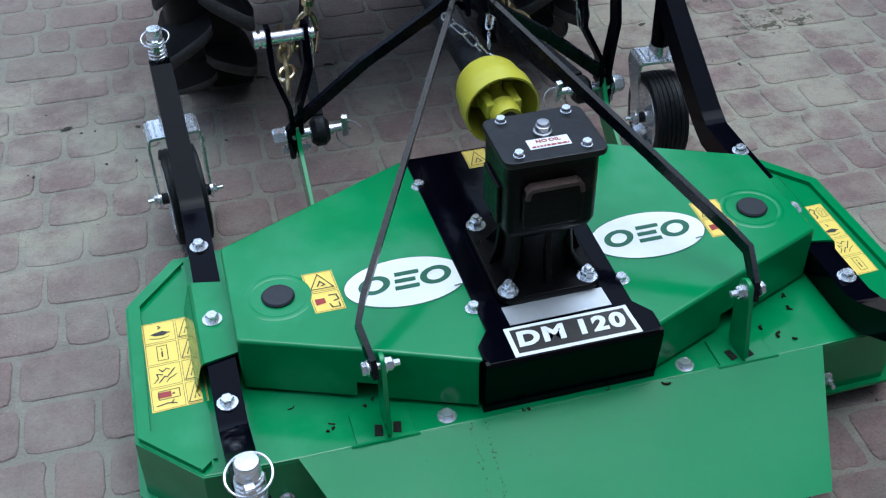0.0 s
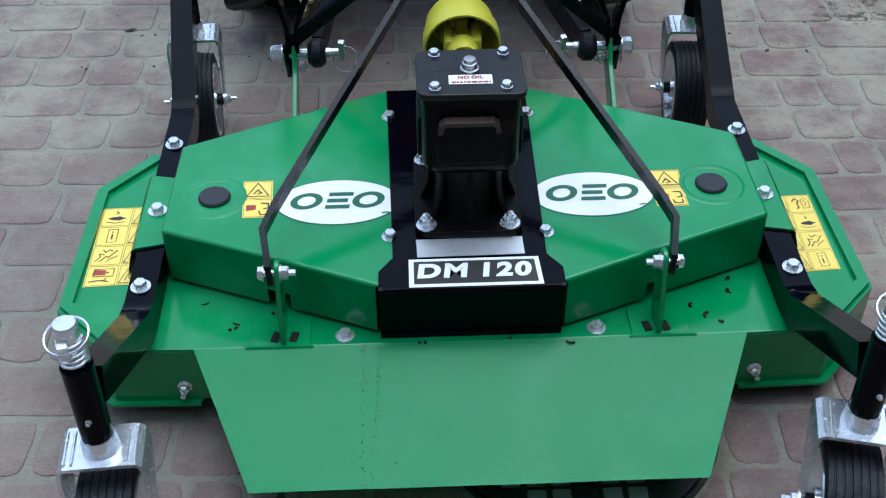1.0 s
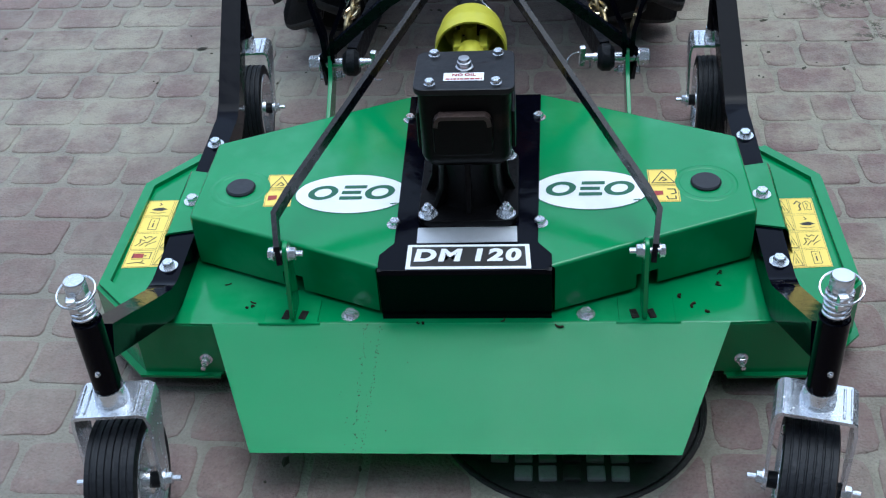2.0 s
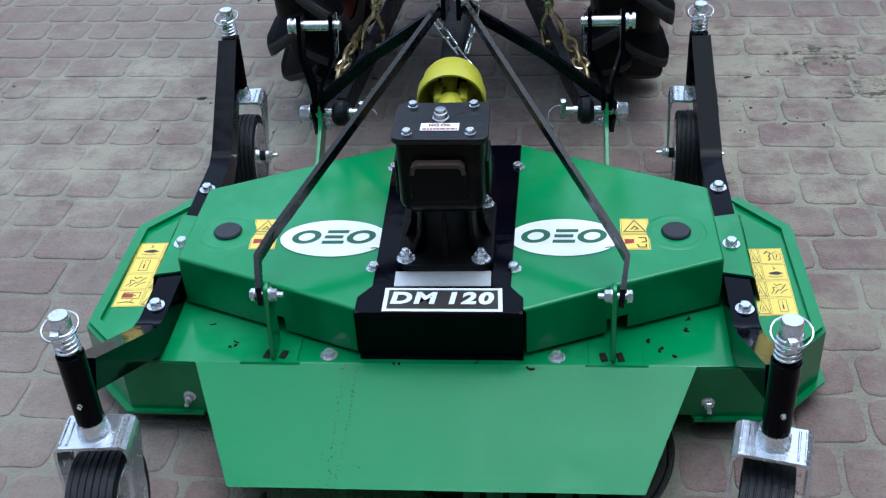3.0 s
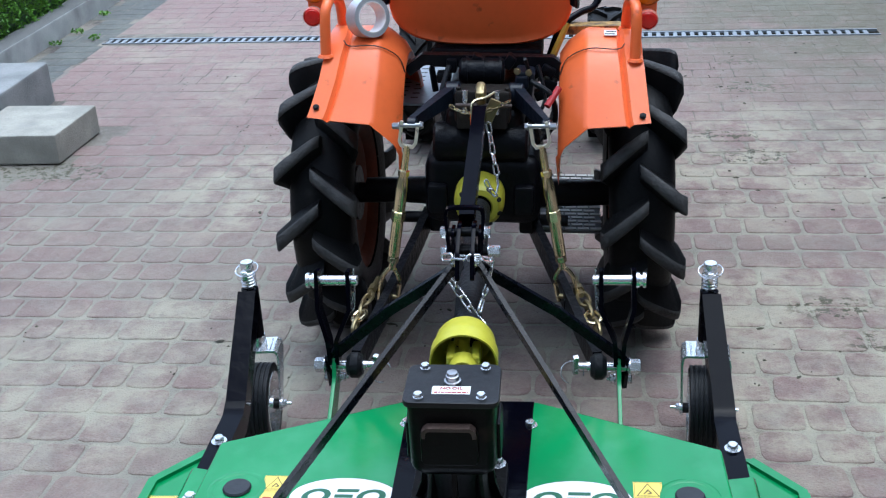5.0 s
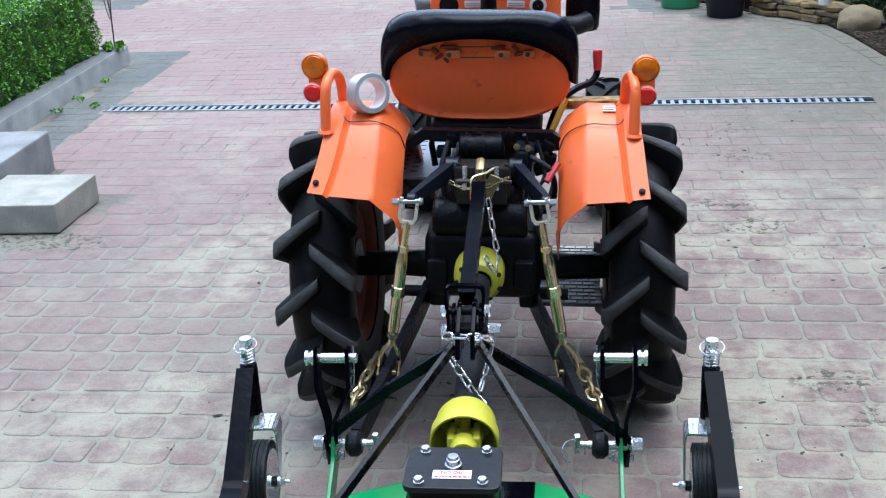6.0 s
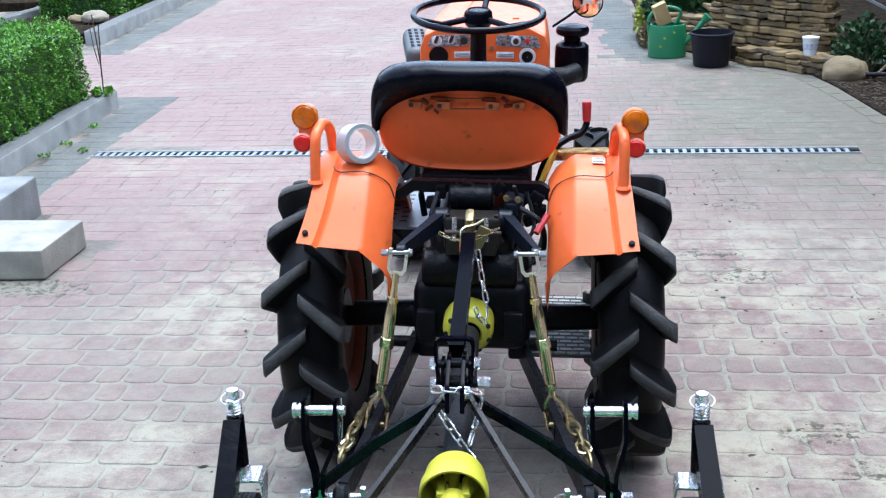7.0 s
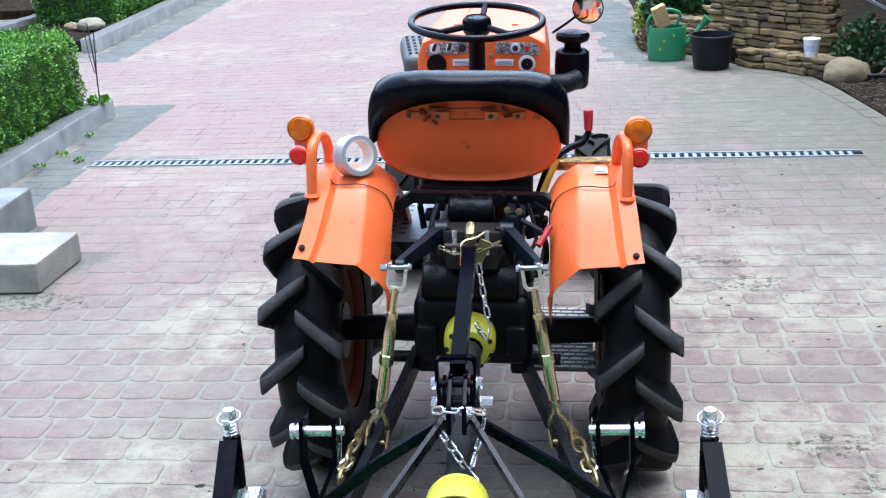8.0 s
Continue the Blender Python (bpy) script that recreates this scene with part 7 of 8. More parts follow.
        lathe(bm, [(0, 0.044), (0.0066, 0.044), (0.0066, 0.112), (0.0086, 0.113), (0.0104, 0.132), (0.0112, 0.145), (0.0114, 0.280), (0.0108, 0.296), (0.0072, 0.297), (0.0072, 0.328), (0, 0.328)], mt, 24)
        rodp = part("turnbuckle", bm, YZINC, tractor, "yellow-zinc turnbuckle lift rod")
        for h0, r in ((0.098, 0.0108), (0.298, 0.0108)):
            bm = B()
            lathe(bm, [(0, h0), (r * 0.9, h0), (r, h0 + 0.002), (r, h0 + 0.013), (r * 0.9, h0 + 0.015), (0, h0 + 0.015)], mt, 6)
            part("lock_nut", bm, YZINC, rodp, smooth=20)
        bm = B()
        lathe(bm, [(0.0112, 0.190), (0.0136, 0.192), (0.0136, 0.214), (0.0112, 0.216)], mt, 6)
        part("wrench_flat", bm, YZINC, rodp, smooth=20)
        bm = B()
        u = [(-0.0152, -0.007), (-0.0152, 0.036), (-0.0105, 0.045), (0.0105, 0.045), (0.0152, 0.036), (0.0152, -0.007)]
        sweep(bm, [mt @ Vector((x, 0, h)) for x, h in u], rect(0.0074, 0.0090), mt.to_3x3() @ Vector((0, 1, 0)))
        bevel(bm, 0.002)
        part("upper_fork", bm, PALE_ZINC, rodp)
        bm = B()
        u = [(-0.0175, 0.405), (-0.0180, 0.362), (-0.015, 0.346), (-0.008, 0.332), (0.0, 0.326), (0.008, 0.332), (0.015, 0.346), (0.0180, 0.362), (0.0175, 0.405)]
        rod(bm, curve([mt @ Vector((x, 0, h)) for x, h in u], 2), 0.0058, 8)
        part("lower_fork", bm, YZINC, rodp)
        sx = Vector((1, 0, 0))
        bm = B()
        cyl(bm, top - sx * 0.022, top + sx * 0.022, 0.0055)
        pin = part("fork_pin", bm, STEEL, rodp)
        for e in (-1, 1):
            bm = B()
            bolt(bm, top + sx * 0.0235 * e, (e, 0, 0), 0.0078, 0.006 + 0.008 * (e == s), 1.2)
            part("pin_head", bm, STEEL, pin)
        bm = B()
        b2 = mt @ Vector((0, 0, 0.396))
        cyl(bm, b2 - sx * 0.023, b2 + sx * 0.023, 0.0058)
        part("fork_pin", bm, OLDZINC, rodp)
        bm = B()
        box(bm, tuple(b2 + d * 0.012), (0.022, 0.050, 0.040), (10, 0, 0), bev=0.006)
        part("lift_lug", bm, IRON, link)
        # check chain: rod with eye, shackle and links down to the pin
        q = [(-0.266, 0.82, 0.298), (-0.278, 0.72, 0.292), (-0.284, 0.645, 0.290), (-0.293, 0.585, 0.276)] if s < 0 else [(0.214, 0.82, 0.296), (0.230, 0.72, 0.295), (0.253, 0.645, 0.284), (0.268, 0.585, 0.272)]
        q = [Vector(p) for p in q]
        bm = B()
        cyl(bm, q[0], q[0].lerp(q[1], 0.9), 0.0065, seg=10)
        cyl(bm, q[0].lerp(q[1], 0.45), q[0].lerp(q[1], 0.66), 0.0115, seg=6)
        chain = part("check_chain", bm, OLDZINC, tractor, "tarnished yellow-zinc check chain with shackle")
        for k, (a, b, wd) in enumerate(((q[1].lerp(q[0], 0.25), q[1].lerp(q[2], 0.45), 0.016), (q[1].lerp(q[2], 0.25), q[2], 0.015), (q[1].lerp(q[2], 0.75), q[2].lerp(q[3], 0.40), 0.020), (q[2].lerp(q[3], 0.15), q[3], 0.014))):
            bm = B()
            h = (b - a).length / 2
            mm = along((a + b) / 2, b, (0, 0.4, 1)) @ pose(0, 0, 0, 0, 0, (20, 95, 15, 85)[k])
            ring = []
            for i in range(16):
                t = 2 * math.pi * i / 16
                ring.append(mm @ Vector(((wd - 0.003) * math.cos(t), 0, h * math.sin(t))))
            sweep(bm, ring, rnd_section(0.0046, 7), mm.to_3x3() @ Vector((0, 1, 0)), True)
            part("chain_link", bm, YZINC if k == 2 else OLDZINC, chain)
    # cluttered levers, springs and hoses behind the seat
    for p in (((0.10, 0.98, 0.80), (0.115, 1.02, 0.72), (0.10, 1.0, 0.60)), ((0.13, 1.0, 0.78), (0.15, 0.98, 0.70), (0.12, 0.95, 0.66)),
              ((0.16, 1.05, 0.76), (0.17, 1.02, 0.66), (0.14, 0.97, 0.60))):
        bm = B()
        rod(bm, curve([(CX + x, y, z) for x, y, z in p], 4), 0.005, 7)
        tpart("hose", bm, RUBBER, ob)
    for i, (x, z) in enumerate(((-0.09, 0.80), (-0.03, 0.81), (0.05, 0.81), (0.11, 0.78), (0.13, 0.73), (-0.11, 0.77), (0.15, 0.755), (0.145, 0.79))):
        bm = B()
        box(bm, (CX + x + 0.01, 1.05, z - 0.035), (0.024, 0.04, 0.034), (0, i * 17, 0), bev=0.004)
        tpart("fitting", bm, IRON, ob)
    bm = B()
    rod(bm, [(CX + 0.155, 0.93, 0.70), (CX + 0.182, 0.965, 0.735)], 0.008, 10)
    tpart("red_lever_grip", bm, RED_GRIP, ob, "small red lever grip")
    for x in (-0.034, 0.040):
        bm = B()
        cyl(bm, (CX + x, 0.862, 0.70), (CX + x, 0.868, 0.755), 0.006, seg=10)
        tpart("top_link_pin", bm, ZINC, ob)
    bm = B()
    cyl(bm, (CX - 0.055, 0.858, 0.722), (CX + 0.075, 0.858, 0.722), 0.0045, seg=10)
    tpart("cross_pin", bm, RUSTY, ob)


rear_housing()


def gear_lever():
    bm = B()
    rod(bm, curve([(0.132, 1.275, 0.66), (0.150, 1.28, 0.715), (0.166, 1.29, 0.760), (0.186, 1.30, 0.797), (0.228, 1.33, 0.820), (0.264, 1.34, 0.832), (0.279, 1.35, 0.852), (0.281, 1.35, 0.875)], 5), 0.0092, 12)
    ob = part("lift_lever", bm, VINYL, tractor, "black bent lever with red grip")
    bm = B()
    lathe(bm, [(0, 0.862), (0.0105, 0.863), (0.0125, 0.902), (0.0125, 0.912), (0.010, 0.916), (0, 0.917)], pose(0.281, 1.35, 0), 14)
    part("grip", bm, RED_GRIP, ob, "red plastic grip")
    bm = B()
    bar(bm, [(0.190, 1.30, 0.788), (0.345, 1.30, 0.786)], 0.05, 0.022, bev=0.003)
    part("quadrant", bm, mat("worn_yellow_paint", (0.40, 0.24, 0.06), 0.7, second=(0.05, 0.032, 0.022), scale=55, grain=90, amount=1.0, bump=0.2), ob, "worn yellow and rusty quadrant plate")
    bm = B()
    rod(bm, [(0.150, 1.19, 0.715), (0.160, 1.20, 0.740), (0.197, 1.25, 0.812)], 0.0085, 8)
    part("yellow_rod", bm, mat("yellow_lever_paint", (0.50, 0.34, 0.03), 0.5, grain=60), ob)


gear_lever()


# ---- linkage between tractor and mower ----
def top_link():
    bm = B()
    a, b = Vector((CX + 0.016, 0.845, 0.722)), Vector((-0.004, 0.405, 0.622))
    d = (b - a).normalized()
    bar(bm, [a + d * 0.02, b - d * 0.01], 0.030, 0.032, bev=0.006)
    ob = part("top_link", bm, TUBE_BLACK, tractor, "black square-tube top link with worn edges")
    paint_edges(ob, 0.0065)
    bm = B()
    t = [(-0.035, 0.366, 0.575), (-0.040, 0.378, 0.615), (-0.042, 0.387, 0.650), (-0.039, 0.389, 0.660), (-0.030, 0.390, 0.663), (0.020, 0.390, 0.663), (0.029, 0.389, 0.660), (0.032, 0.387, 0.650), (0.031, 0.378, 0.615), (0.027, 0.366, 0.575)]
    bar(bm, t, 0.006, 0.026, (0, 1, -0.2), bev=0.002)
    part("clevis", bm, TUBE_BLACK, ob)
    bm = B()
    cyl(bm, (-0.042, 0.378, 0.615), (0.034, 0.378, 0.615), 0.009, seg=16)
    cb = part("clevis_bolt", bm, IRON, ob)
    for e, x in ((-1, -0.041), (1, 0.033)):
        bm = B()
        bolt(bm, (x, 0.378, 0.615), (e, 0, 0), 0.0115, 0.011, 1.2)
        part("hex_head", bm, ZINC, cb)
    bm = B()
    rod(bm, curve([a + Vector((-0.020, -0.02, -0.035)), a + Vector((-0.019, -0.01, 0.006)), a + Vector((-0.012, 0.0, 0.016)), a + Vector((0.012, 0.002, 0.022)), a + Vector((0.034, 0.005, 0.034))], 4), 0.0032, 7)
    part("hook_wire", bm, YZINC, ob)
    bm = B()
    box(bm, tuple(a + Vector((0.024, 0.0, -0.010))), (0.026, 0.010, 0.06), (0, 25, 0), bev=0.003)
    box(bm, tuple(a + Vector((0.0, 0.03, 0.02))), (0.024, 0.05, 0.05), (20, 0, 0), bev=0.010)
    part("link_eye", bm, OLDZINC, ob)
    bm = B()
    link_chain(bm, curve([(CX - 0.055, 0.845, 0.728), (CX - 0.02, 0.832, 0.714), (CX + 0.03, 0.835, 0.716), (CX + 0.085, 0.85, 0.735)], 5), 0.018, 0.010, 0.0016)
    part("pin_chain", bm, YZINC, ob, "thin yellow-zinc pin chain")


top_link()


def pto():
    root = thing("pto_shaft", (0.0, 0.45, 0.45), "black drive shaft with yellow plastic guard cones", "drive shaft")
    a, b = Vector((0.004, 0.146, 0.450)), Vector((CX + 0.003, 0.905, 0.485))
    m = along(a, b)
    h = (b - a).length
    bm = B()
    lathe(bm, [(0.0605, 0.0), (0.0640, 0.0), (0.0640, 0.036), (0.0615, 0.040), (0.0570, 0.076), (0.0530, 0.086), (0.046, 0.092), (0.029, 0.094), (0.029, 0.090), (0.050, 0.084), (0.054, 0.072), (0.0600, 0.036)], m, 44, True)
    part("guard_cone", bm, YELLOW_PLASTIC, root, "yellow plastic guard cone")
    bm = B()
    lathe(bm, [(0, 0.080), (0.028, 0.082), (0.028, h - 0.09), (0, h - 0.09)], m, 28)
    part("tube", bm, RUBBER, root, "black plastic shaft tube")
    bm = B()
    lathe(bm, [(0.034, h - 0.085), (0.046, h - 0.082), (0.056, h - 0.070), (0.061, h - 0.045), (0.061, h - 0.005), (0.056, h - 0.005), (0.056, h - 0.045), (0.044, h - 0.076), (0.030, h - 0.080)], m, 40, True)
    cone = part("guard_cone", bm, YELLOW_PLASTIC, root, "yellow plastic guard cone")
    for a in range(0, 360, 40):
        bm = B()
        p = m @ Vector((0.0515 * math.cos(radians(a)), 0.0515 * math.sin(radians(a)), h - 0.0775))
        n = (m.to_3x3() @ Vector((0.55 * math.cos(radians(a)), 0.55 * math.sin(radians(a)), -0.85))).normalized()
        lathe(bm, [(0, 0.0), (0.0065, 0.0), (0.0060, 0.0012), (0, 0.0014)], along(p, p + n), 10)
        part("slot", bm, DARK, cone)
    bm = B()
    t = B()
    for s in (-1, 1):
        box(t, (s * 0.023, 0.006, 0.022), (0.016, 0.030, 0.06), bev=0.005)
        box(t, (0.004, s * 0.023, 0.062), (0.030, 0.016, 0.05), bev=0.005)
    lathe(t, [(0, -0.030), (0.024, -0.030), (0.026, -0.015), (0.026, 0.004), (0, 0.006)], Matrix(), 20)
    cyl(t, (-0.034, 0, 0.04), (0.034, 0, 0.04), 0.011)
    cyl(t, (0, -0.034, 0.04), (0, 0.034, 0.04), 0.011)
    merge(bm, t, m)
    part("yoke", bm, YELLOW_PLASTIC, root, "yellow-painted universal joint yoke")
    # chains that keep the guard from turning
    bm = B()
    link_chain(bm, curve([(-0.038, 0.358, 0.523), (-0.004, 0.308, 0.500), (0.018, 0.290, 0.474), (0.036, 0.268, 0.462)], 5), 0.034, 0.018, 0.0024)
    link_chain(bm, curve([(-0.046, 0.318, 0.588), (-0.02, 0.300, 0.597), (0.02, 0.300, 0.594), (0.046, 0.318, 0.584), (0.050, 0.345, 0.560)], 5), 0.034, 0.018, 0.0024)
    link_chain(bm, curve([(0.050, 0.345, 0.560), (0.040, 0.335, 0.525), (0.024, 0.288, 0.482)], 5), 0.034, 0.018, 0.0024)
    part("guard_chain", bm, ZINC, root, "bright zinc chain")
    bm = B()
    link_chain(bm, curve([(CX + 0.036, 0.80, 0.700), (CX + 0.048, 0.765, 0.63), (CX + 0.058, 0.745, 0.575), (CX + 0.050, 0.735, 0.545), (CX + 0.030, 0.735, 0.585)], 5), 0.030, 0.015, 0.0022)
    part("guard_chain", bm, ZINC, root, "bright zinc chain")


pto()


def tape_roll():
    """Silver tape roll standing on the fender."""
    c = Vector((-0.284, 1.052, 0.888))
    ax = along(c, c + Vector((0.62, -0.76, 0.20)))
    root = thing("duct_tape_roll", c - Vector((0, 0, 0.055)), "silver duct tape roll standing on the orange fender", "tape roll")
    bm = B()
    lathe(bm, [(0.038, -0.024), (0.048, -0.024), (0.049, -0.022), (0.049, 0.022), (0.048, 0.024), (0.038, 0.024)], ax, 44, True)
    part("tape", bm, TAPE, root)
    bm = B()
    lathe(bm, [(0.0355, -0.0245), (0.0382, -0.0245), (0.0382, 0.0245), (0.0355, 0.0245)], ax, 44, True)
    part("core", bm, TAPE_CORE, root, "white cardboard core")


tape_roll()

# ---- paving stones ----
ROW, SLOPE = 0.1254, -0.022
SIZES = (0.092, 0.128, 0.186)


def right_edge(y):
    pts = [(-9, 6.0), (4.2, 3.2), (4.7, 2.10), (5.2, 2.06), (5.85, 1.97), (6.2, 1.90), (6.66, 1.50), (7.1, 1.16), (7.6, 0.98), (8.4, 0.95), (20, 0.95)]
    for (a, b), (c, d) in zip(pts, pts[1:]):
        if a <= y <= c:
            return b + (d - b) * (y - a) / (c - a)
    return 0.9


def left_edge(y):
    if y < 2.3:
        return -2.0 if y > 1.6 else -3.6
    if y < 2.87:
        return -1.79
    if y < 3.36:
        return -2.18
    if y < 5.68:
        return -2.65
    if y < 7.7:
        return -5.0
    return -3.74 - 0.017 * (y - 8.25)


def stone_kind(x, y):
    """Which paver lies at a place: red, grey or none."""
    if not (left_edge(y) + 0.03 < x < right_edge(y) - (0.17 if 4.4 < y < 7.3 else 0.02)):
        return None
    if math.hypot(x - 0.17, y + 0.262) < 0.215:
        return None
    yd = DRAIN_A.y + (DRAIN_B.y - DRAIN_A.y) * (x - DRAIN_A.x) / (DRAIN_B.x - DRAIN_A.x)
    if DRAIN_A.x - 0.02 < x < DRAIN_B.x + 0.02 and abs(y - yd) < 0.105:
        return None
    if 3.36 < y < 6.0 and x < -2.34 or 7.6 < y and x < left_edge(y) + 0.34:
        return "grey"
    if y > 7.2 and x > 0.62 or 4.6 < y <= 7.2 and x > right_edge(y) - 0.30 - 0.35 * max(0.0, y - 6.3) + 0.06 * math.sin(y * 7):
        return "grey"
    return "red"


def paver_form(w, h, seed, n=2, corner=0.0195, shoulder=1.0):
    """Rounded-corner paver: top face, soft shoulder and sides, origin at its middle."""
    rng = random.Random(seed)
    j = (0.055 if shoulder == 1.0 else 0.018) * h
    q = [(-w / 2 + rng.uniform(0, j), -h / 2 + rng.uniform(0, j)), (w / 2 - rng.uniform(0, j), -h / 2 + rng.uniform(0, j)),
         (w / 2 - rng.uniform(0, j), h / 2 - rng.uniform(0, j)), (-w / 2 + rng.uniform(0, j), h / 2 - rng.uniform(0, j))]
    ring = round_poly(q, corner * rng.uniform(0.77, 1.23), n)
    outer = []
    for i, p in enumerate(ring):
        outer.append(tuple(v * (1 + rng.gauss(0, 0.007)) for v in p))
        if i % (n + 1) == n:  # a slightly bulged or worn middle of the side
            r, f, out = ring[(i + 1) % len(ring)], rng.uniform(0.35, 0.65), 1 + rng.gauss(0, 0.018)
            outer.append(((p[0] + (r[0] - p[0]) * f) * out, (p[1] + (r[1] - p[1]) * f) * out))
    verts, faces = [], []
    k = len(outer)
    for z, s in ((-0.0055, -0.0026), (-0.0009, 0.0012 * shoulder), (0.0, 0.0065 * shoulder)):
        for x, y in outer:
            d = math.hypot(x, y)
            verts.append((x * (1 - s / d), y * (1 - s / d), z))
    for r in (0, 1):
        for i in range(k):
            faces.append((r * k + i, r * k + (i + 1) % k, (r + 1) * k + (i + 1) % k, (r + 1) * k + i))
    faces.append(tuple(range(2 * k, 3 * k)))
    return verts, faces


def lay_paving():
    red = tagged(new("pavement"), "reddish-brown concrete cobble paving with sandy joints", "paving", kind="structure")
    grey = tagged(new("pavement_border"), "grey concrete cobble border along the kerbs", "paving", kind="structure")
    rng = random.Random(4)
    forms, meshes = {}, {}
    for i, w in enumerate(SIZES):
        for v in range(6):
            forms[i, v] = paver_form(w - 0.0052, ROW - 0.0050, i * 10 + v, 2, 0.022)
            forms[i, v + 6] = paver_form(w - 0.0010, ROW - 0.0038, i * 10 + v, 1, 0.008, 0.5)
            for kind, m in (("red", BRICK), ("grey", GREY_BRICK)):
                me = bpy.data.meshes.new("paver")
                me.from_pydata(forms[i, v][0], [], forms[i, v][1])
                me.materials.append(m)
                meshes[kind, i, v] = me
    rest = {"red": ([], []), "grey": ([], [])}
    singles = 0
    for r in range(-27, 112):
        x = -5.2 + rng.uniform(0, 0.18)
        while x < 5.2:
            i = rng.choices((0, 1, 2), (3, 5, 3))[0]
            w = SIZES[i]
            y0 = -0.485 + (r + 0.5) * ROW + SLOPE * (x + 0.5)
            cut = -2.34 if 3.36 < y0 < 6.0 else left_edge(y0) + 0.34 if y0 > 7.6 else None
            if cut is not None and x < cut < x + w:
                w = max(cut - x, 0.02)
            cx = x + w / 2
            x += w
            if w < 0.035:
                continue
            cy = -0.485 + (r + 0.5) * ROW + SLOPE * (cx + 0.4) + 0.006 * noise.noise(Vector((cx * 1.3, r * 0.4, 0)))
            kind = stone_kind(cx, cy)
            if not kind or cy < -3.75 or abs(cx) > 4.9 or cx > 3.7:
                rng.random()
                continue
            v = rng.randrange(6) + 6 * (cy > 2.5 + 0.5 * rng.random())
            z = -0.0016 * (v > 5) + 0.0003 * rng.gauss(0, 1) + 0.0008 * noise.noise(Vector((cx * 0.9, cy * 0.9, 3)))
            turn = math.atan(SLOPE) + rng.gauss(0, 0.012) + (math.pi if rng.random() < 0.5 else 0)
            m = Matrix.Translation((cx, cy, z)) @ Matrix.Rotation(turn, 4, "Z") @ Matrix.Rotation(rng.gauss(0, 0.004), 4, "X") @ Matrix.Rotation(rng.gauss(0, 0.003), 4, "Y") @ Matrix.Diagonal((w / SIZES[i], 1, 1, 1))
            if kind == "red" and v < 6 and singles < 300 and math.hypot(cx - 0.17, cy + 0.262) > 0.36 and -1.25 < cx < 1.2 and -0.62 < cy < 1.75 and not (abs(cx) < 0.5 and -0.15 < cy < 0.75):
                ob = new("paver", meshes[kind, i, v])
                ob.parent = red
                ob.matrix_local = m
                singles += 1
                continue
            vs, fs = rest[kind]
            n0 = len(vs)
            for p in forms[i, v][0]:
                q = m @ Vector(p)
                d = math.hypot(q.x - 0.17, q.y + 0.262)
                if d < 0.238:  # stones cut to the manhole's rim
                    q.x, q.y = 0.17 + (q.x - 0.17) * 0.238 / d, -0.262 + (q.y + 0.262) * 0.238 / d
                vs.append(tuple(q))
            fs.extend(tuple(n0 + q for q in f) for f in forms[i, v][1])
    # a course of pavers laid end to end along the soil
    edge = [Vector((right_edge(4.45 + 0.02 * i) - 0.058, 4.45 + 0.02 * i, 0)) for i in range(150)]
    run, last = 0.0, edge[0]
    for p, q in zip(edge, edge[1:]):
        run += (q - p).length
        if run > 0.196:
            mid, d = (last + q) / 2, (q - last).normalized()
            ob = new("paver", meshes["grey", 2, rng.randrange(6)])
            ob.parent = grey
            ob.matrix_local = Matrix.Translation(mid + Vector((0, 0, 0.001 + 0.001 * rng.random()))) @ Matrix.Rotation(math.atan2(d.y, d.x) + rng.gauss(0, 0.015), 4, "Z") @ Matrix.Diagonal((1.04, 0.84, 1, 1))
            run, last = 0.0, q
    for kind, root, m in (("red", red, BRICK), ("grey", grey, GREY_BRICK)):
        me = bpy.data.meshes.new("pavers")
        me.from_pydata(rest[kind][0], [], rest[kind][1])
        me.materials.append(m)
        ob = new("pavers", me)
        ob.parent = root
        tagged(ob, kind="stuff")



lay_paving()


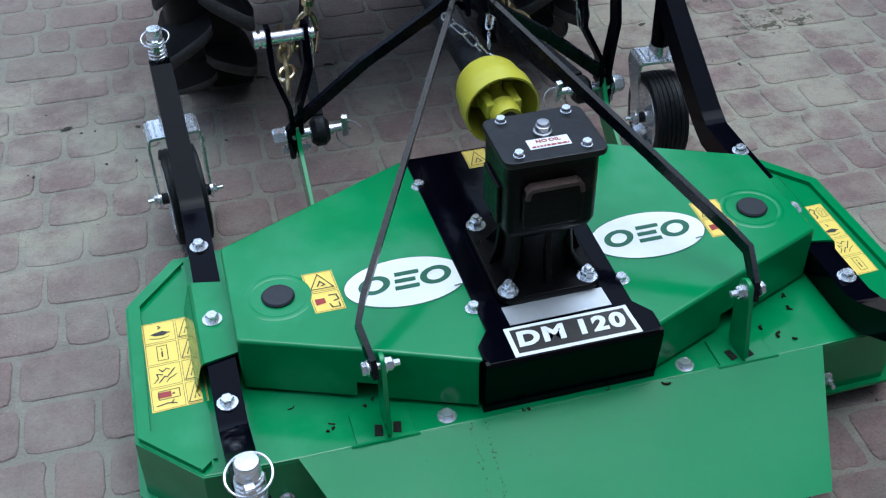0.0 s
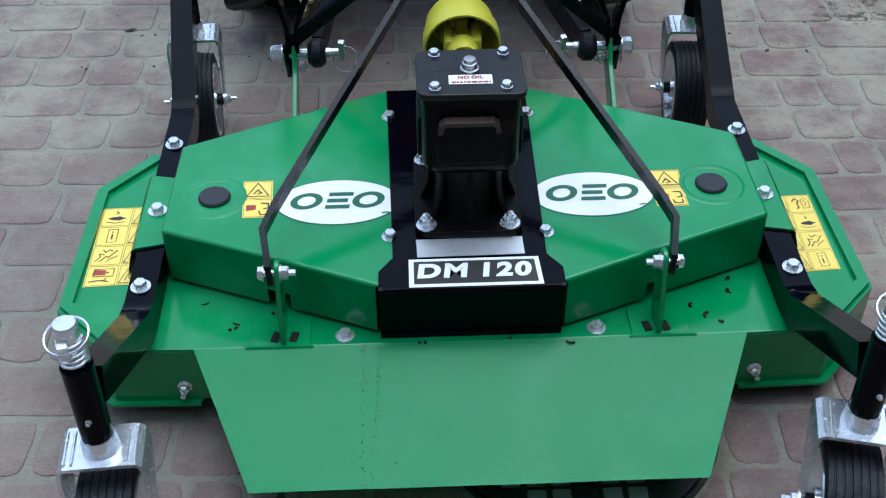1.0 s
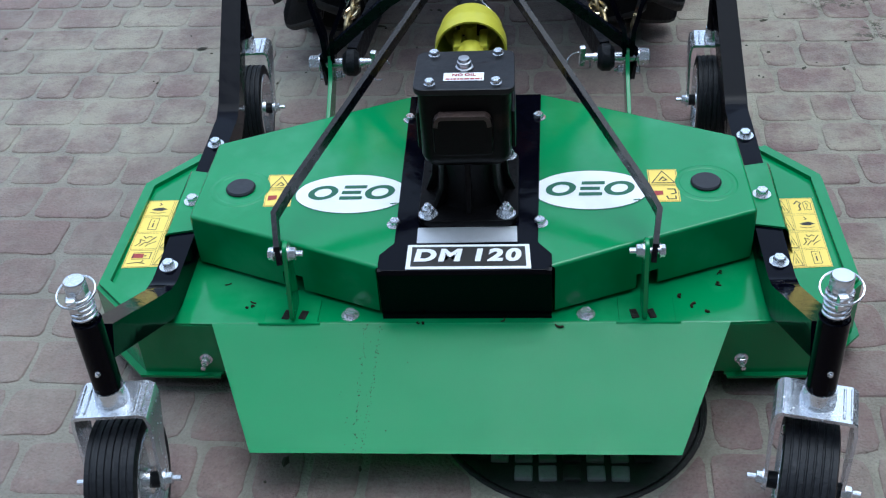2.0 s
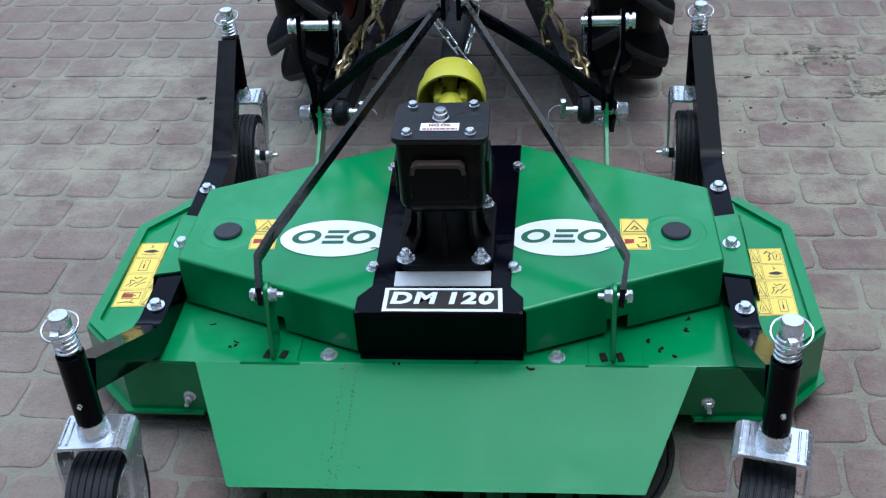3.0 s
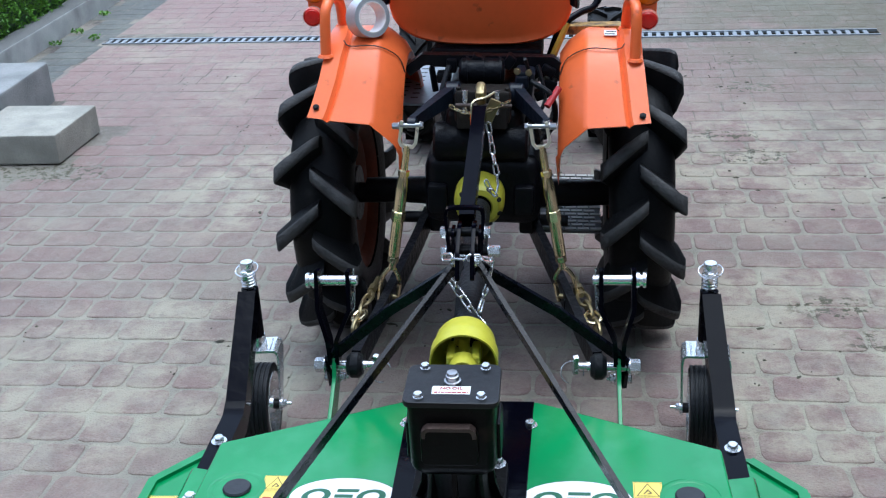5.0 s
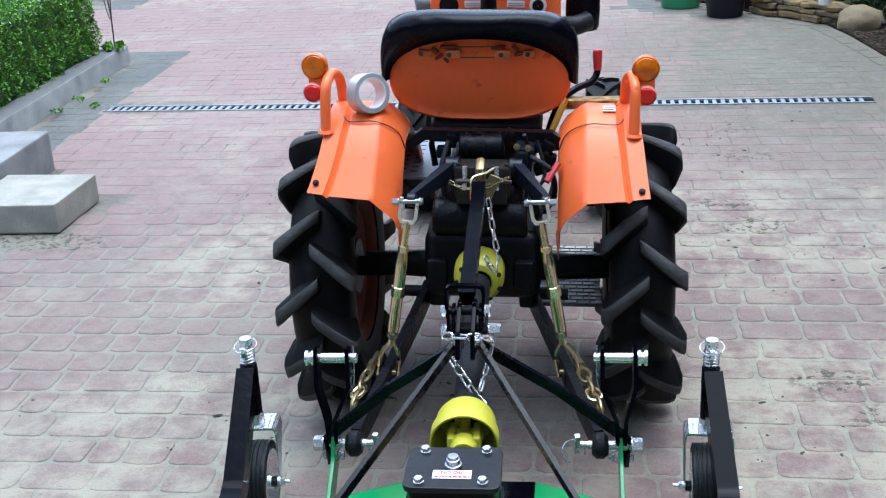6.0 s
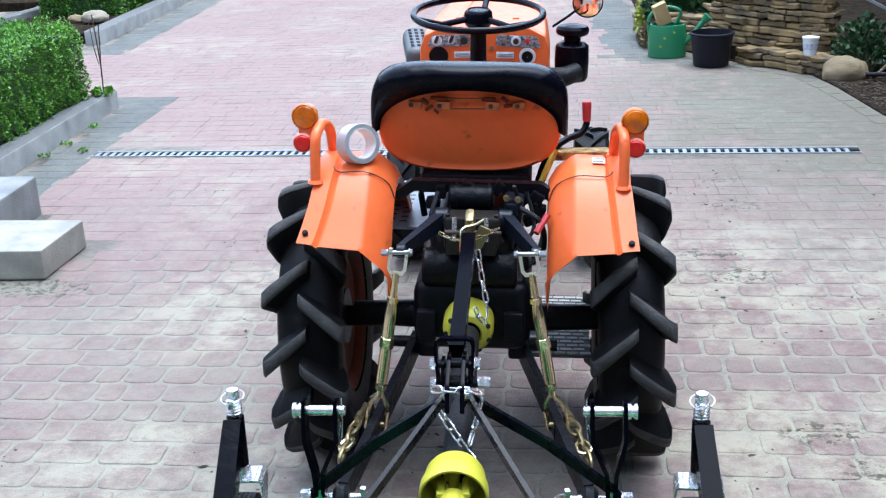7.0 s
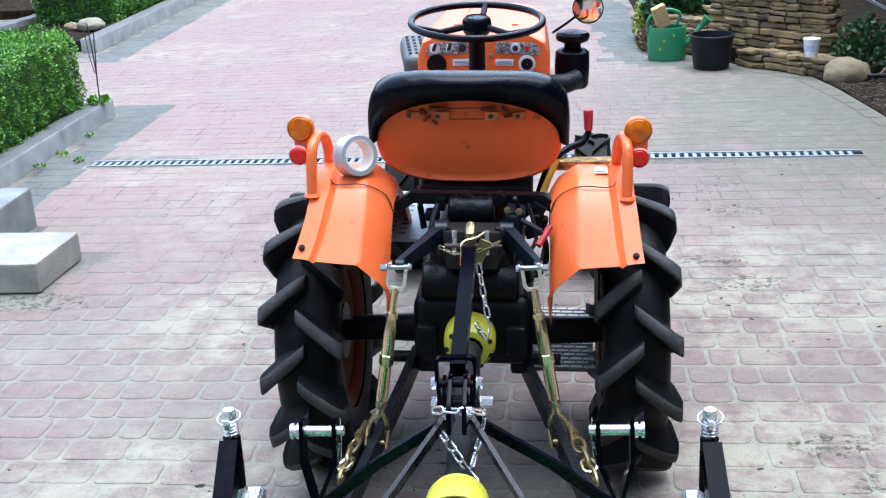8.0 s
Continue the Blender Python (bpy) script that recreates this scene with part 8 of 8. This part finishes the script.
def litter():
    """Dark crumbs, bits of leaf and moss lying scattered over the paving."""
    rng = random.Random(21)
    vs, fs = [], []
    for _ in range(2600):
        x, y = rng.uniform(-2.2, 2.0), rng.uniform(-0.6, 4.2)
        if noise.noise(Vector((x * 1.6, y * 1.6, 8))) < 0.12 + 0.25 * rng.random() or math.hypot(x - 0.17, y + 0.262) < 0.3 or (x < -1.7 and y > 2.2):
            continue
        r = rng.choice((0.002, 0.002, 0.003, 0.003, 0.004, 0.004, 0.005, 0.008))
        a, n0 = rng.uniform(0, 6.28), len(vs)
        long = rng.uniform(1.0, 2.4)
        z = 0.0028
        for k in range(5):
            t = 2 * math.pi * k / 5
            u, v = r * long * math.cos(t) * rng.uniform(0.6, 1.1), r * math.sin(t) * rng.uniform(0.6, 1.1)
            vs.append((x + u * math.cos(a) - v * math.sin(a), y + u * math.sin(a) + v * math.cos(a), z - 0.003))
        vs.append((x, y, z + r * 0.12))
        fs.extend((n0 + k, n0 + (k + 1) % 5, n0 + 5) for k in range(5))
    me = bpy.data.meshes.new("litter")
    me.from_pydata(vs, [], fs)
    me.materials.append(mat("leaf_litter", (0.022, 0.019, 0.014), 0.9, second=(0.06, 0.055, 0.030), scale=3, grain=80, amount=0.9, random_mix=0.5))
    tagged(new("litter", me), "dry crumbs and bits of leaf scattered on the paving", "litter", kind="stuff")


litter()


def dead_leaves():
    """Curled brown leaves and chips lying over the soil of the right-hand bed."""
    rng = random.Random(33)
    vs, fs = [], []
    for _ in range(1500):
        y = rng.uniform(4.5, 6.6)
        x = right_edge(y) + 0.03 + rng.expovariate(2.2)
        if x > 3.6 or math.hypot(x - 2.11, y - 6.05) < 0.16:
            continue
        r, a, n0 = rng.uniform(0.006, 0.020), rng.uniform(0, 6.28), len(vs)
        wide, curl = rng.uniform(0.3, 0.8), rng.uniform(0.1, 0.6)
        for u, v, h in ((-1, 0, curl), (0, -wide, 0.1), (1, 0, curl), (0, wide, 0.15)):
            vs.append((x + r * (u * math.cos(a) - v * math.sin(a)), y + r * (u * math.sin(a) + v * math.cos(a)), 0.012 + r * h))
        fs.extend(((n0, n0 + 1, n0 + 3), (n0 + 1, n0 + 2, n0 + 3)))
    me = bpy.data.meshes.new("dead_leaves")
    me.from_pydata(vs, [], fs)
    me.materials.append(mat("dead_leaf", (0.085, 0.058, 0.034), 0.9, second=(0.030, 0.021, 0.014), scale=30, grain=80, amount=0.9, random_mix=0.8))
    tagged(new("dead_leaves", me), "brown dead leaves and chips strewn over the soil", "leaf litter", kind="stuff")


dead_leaves()
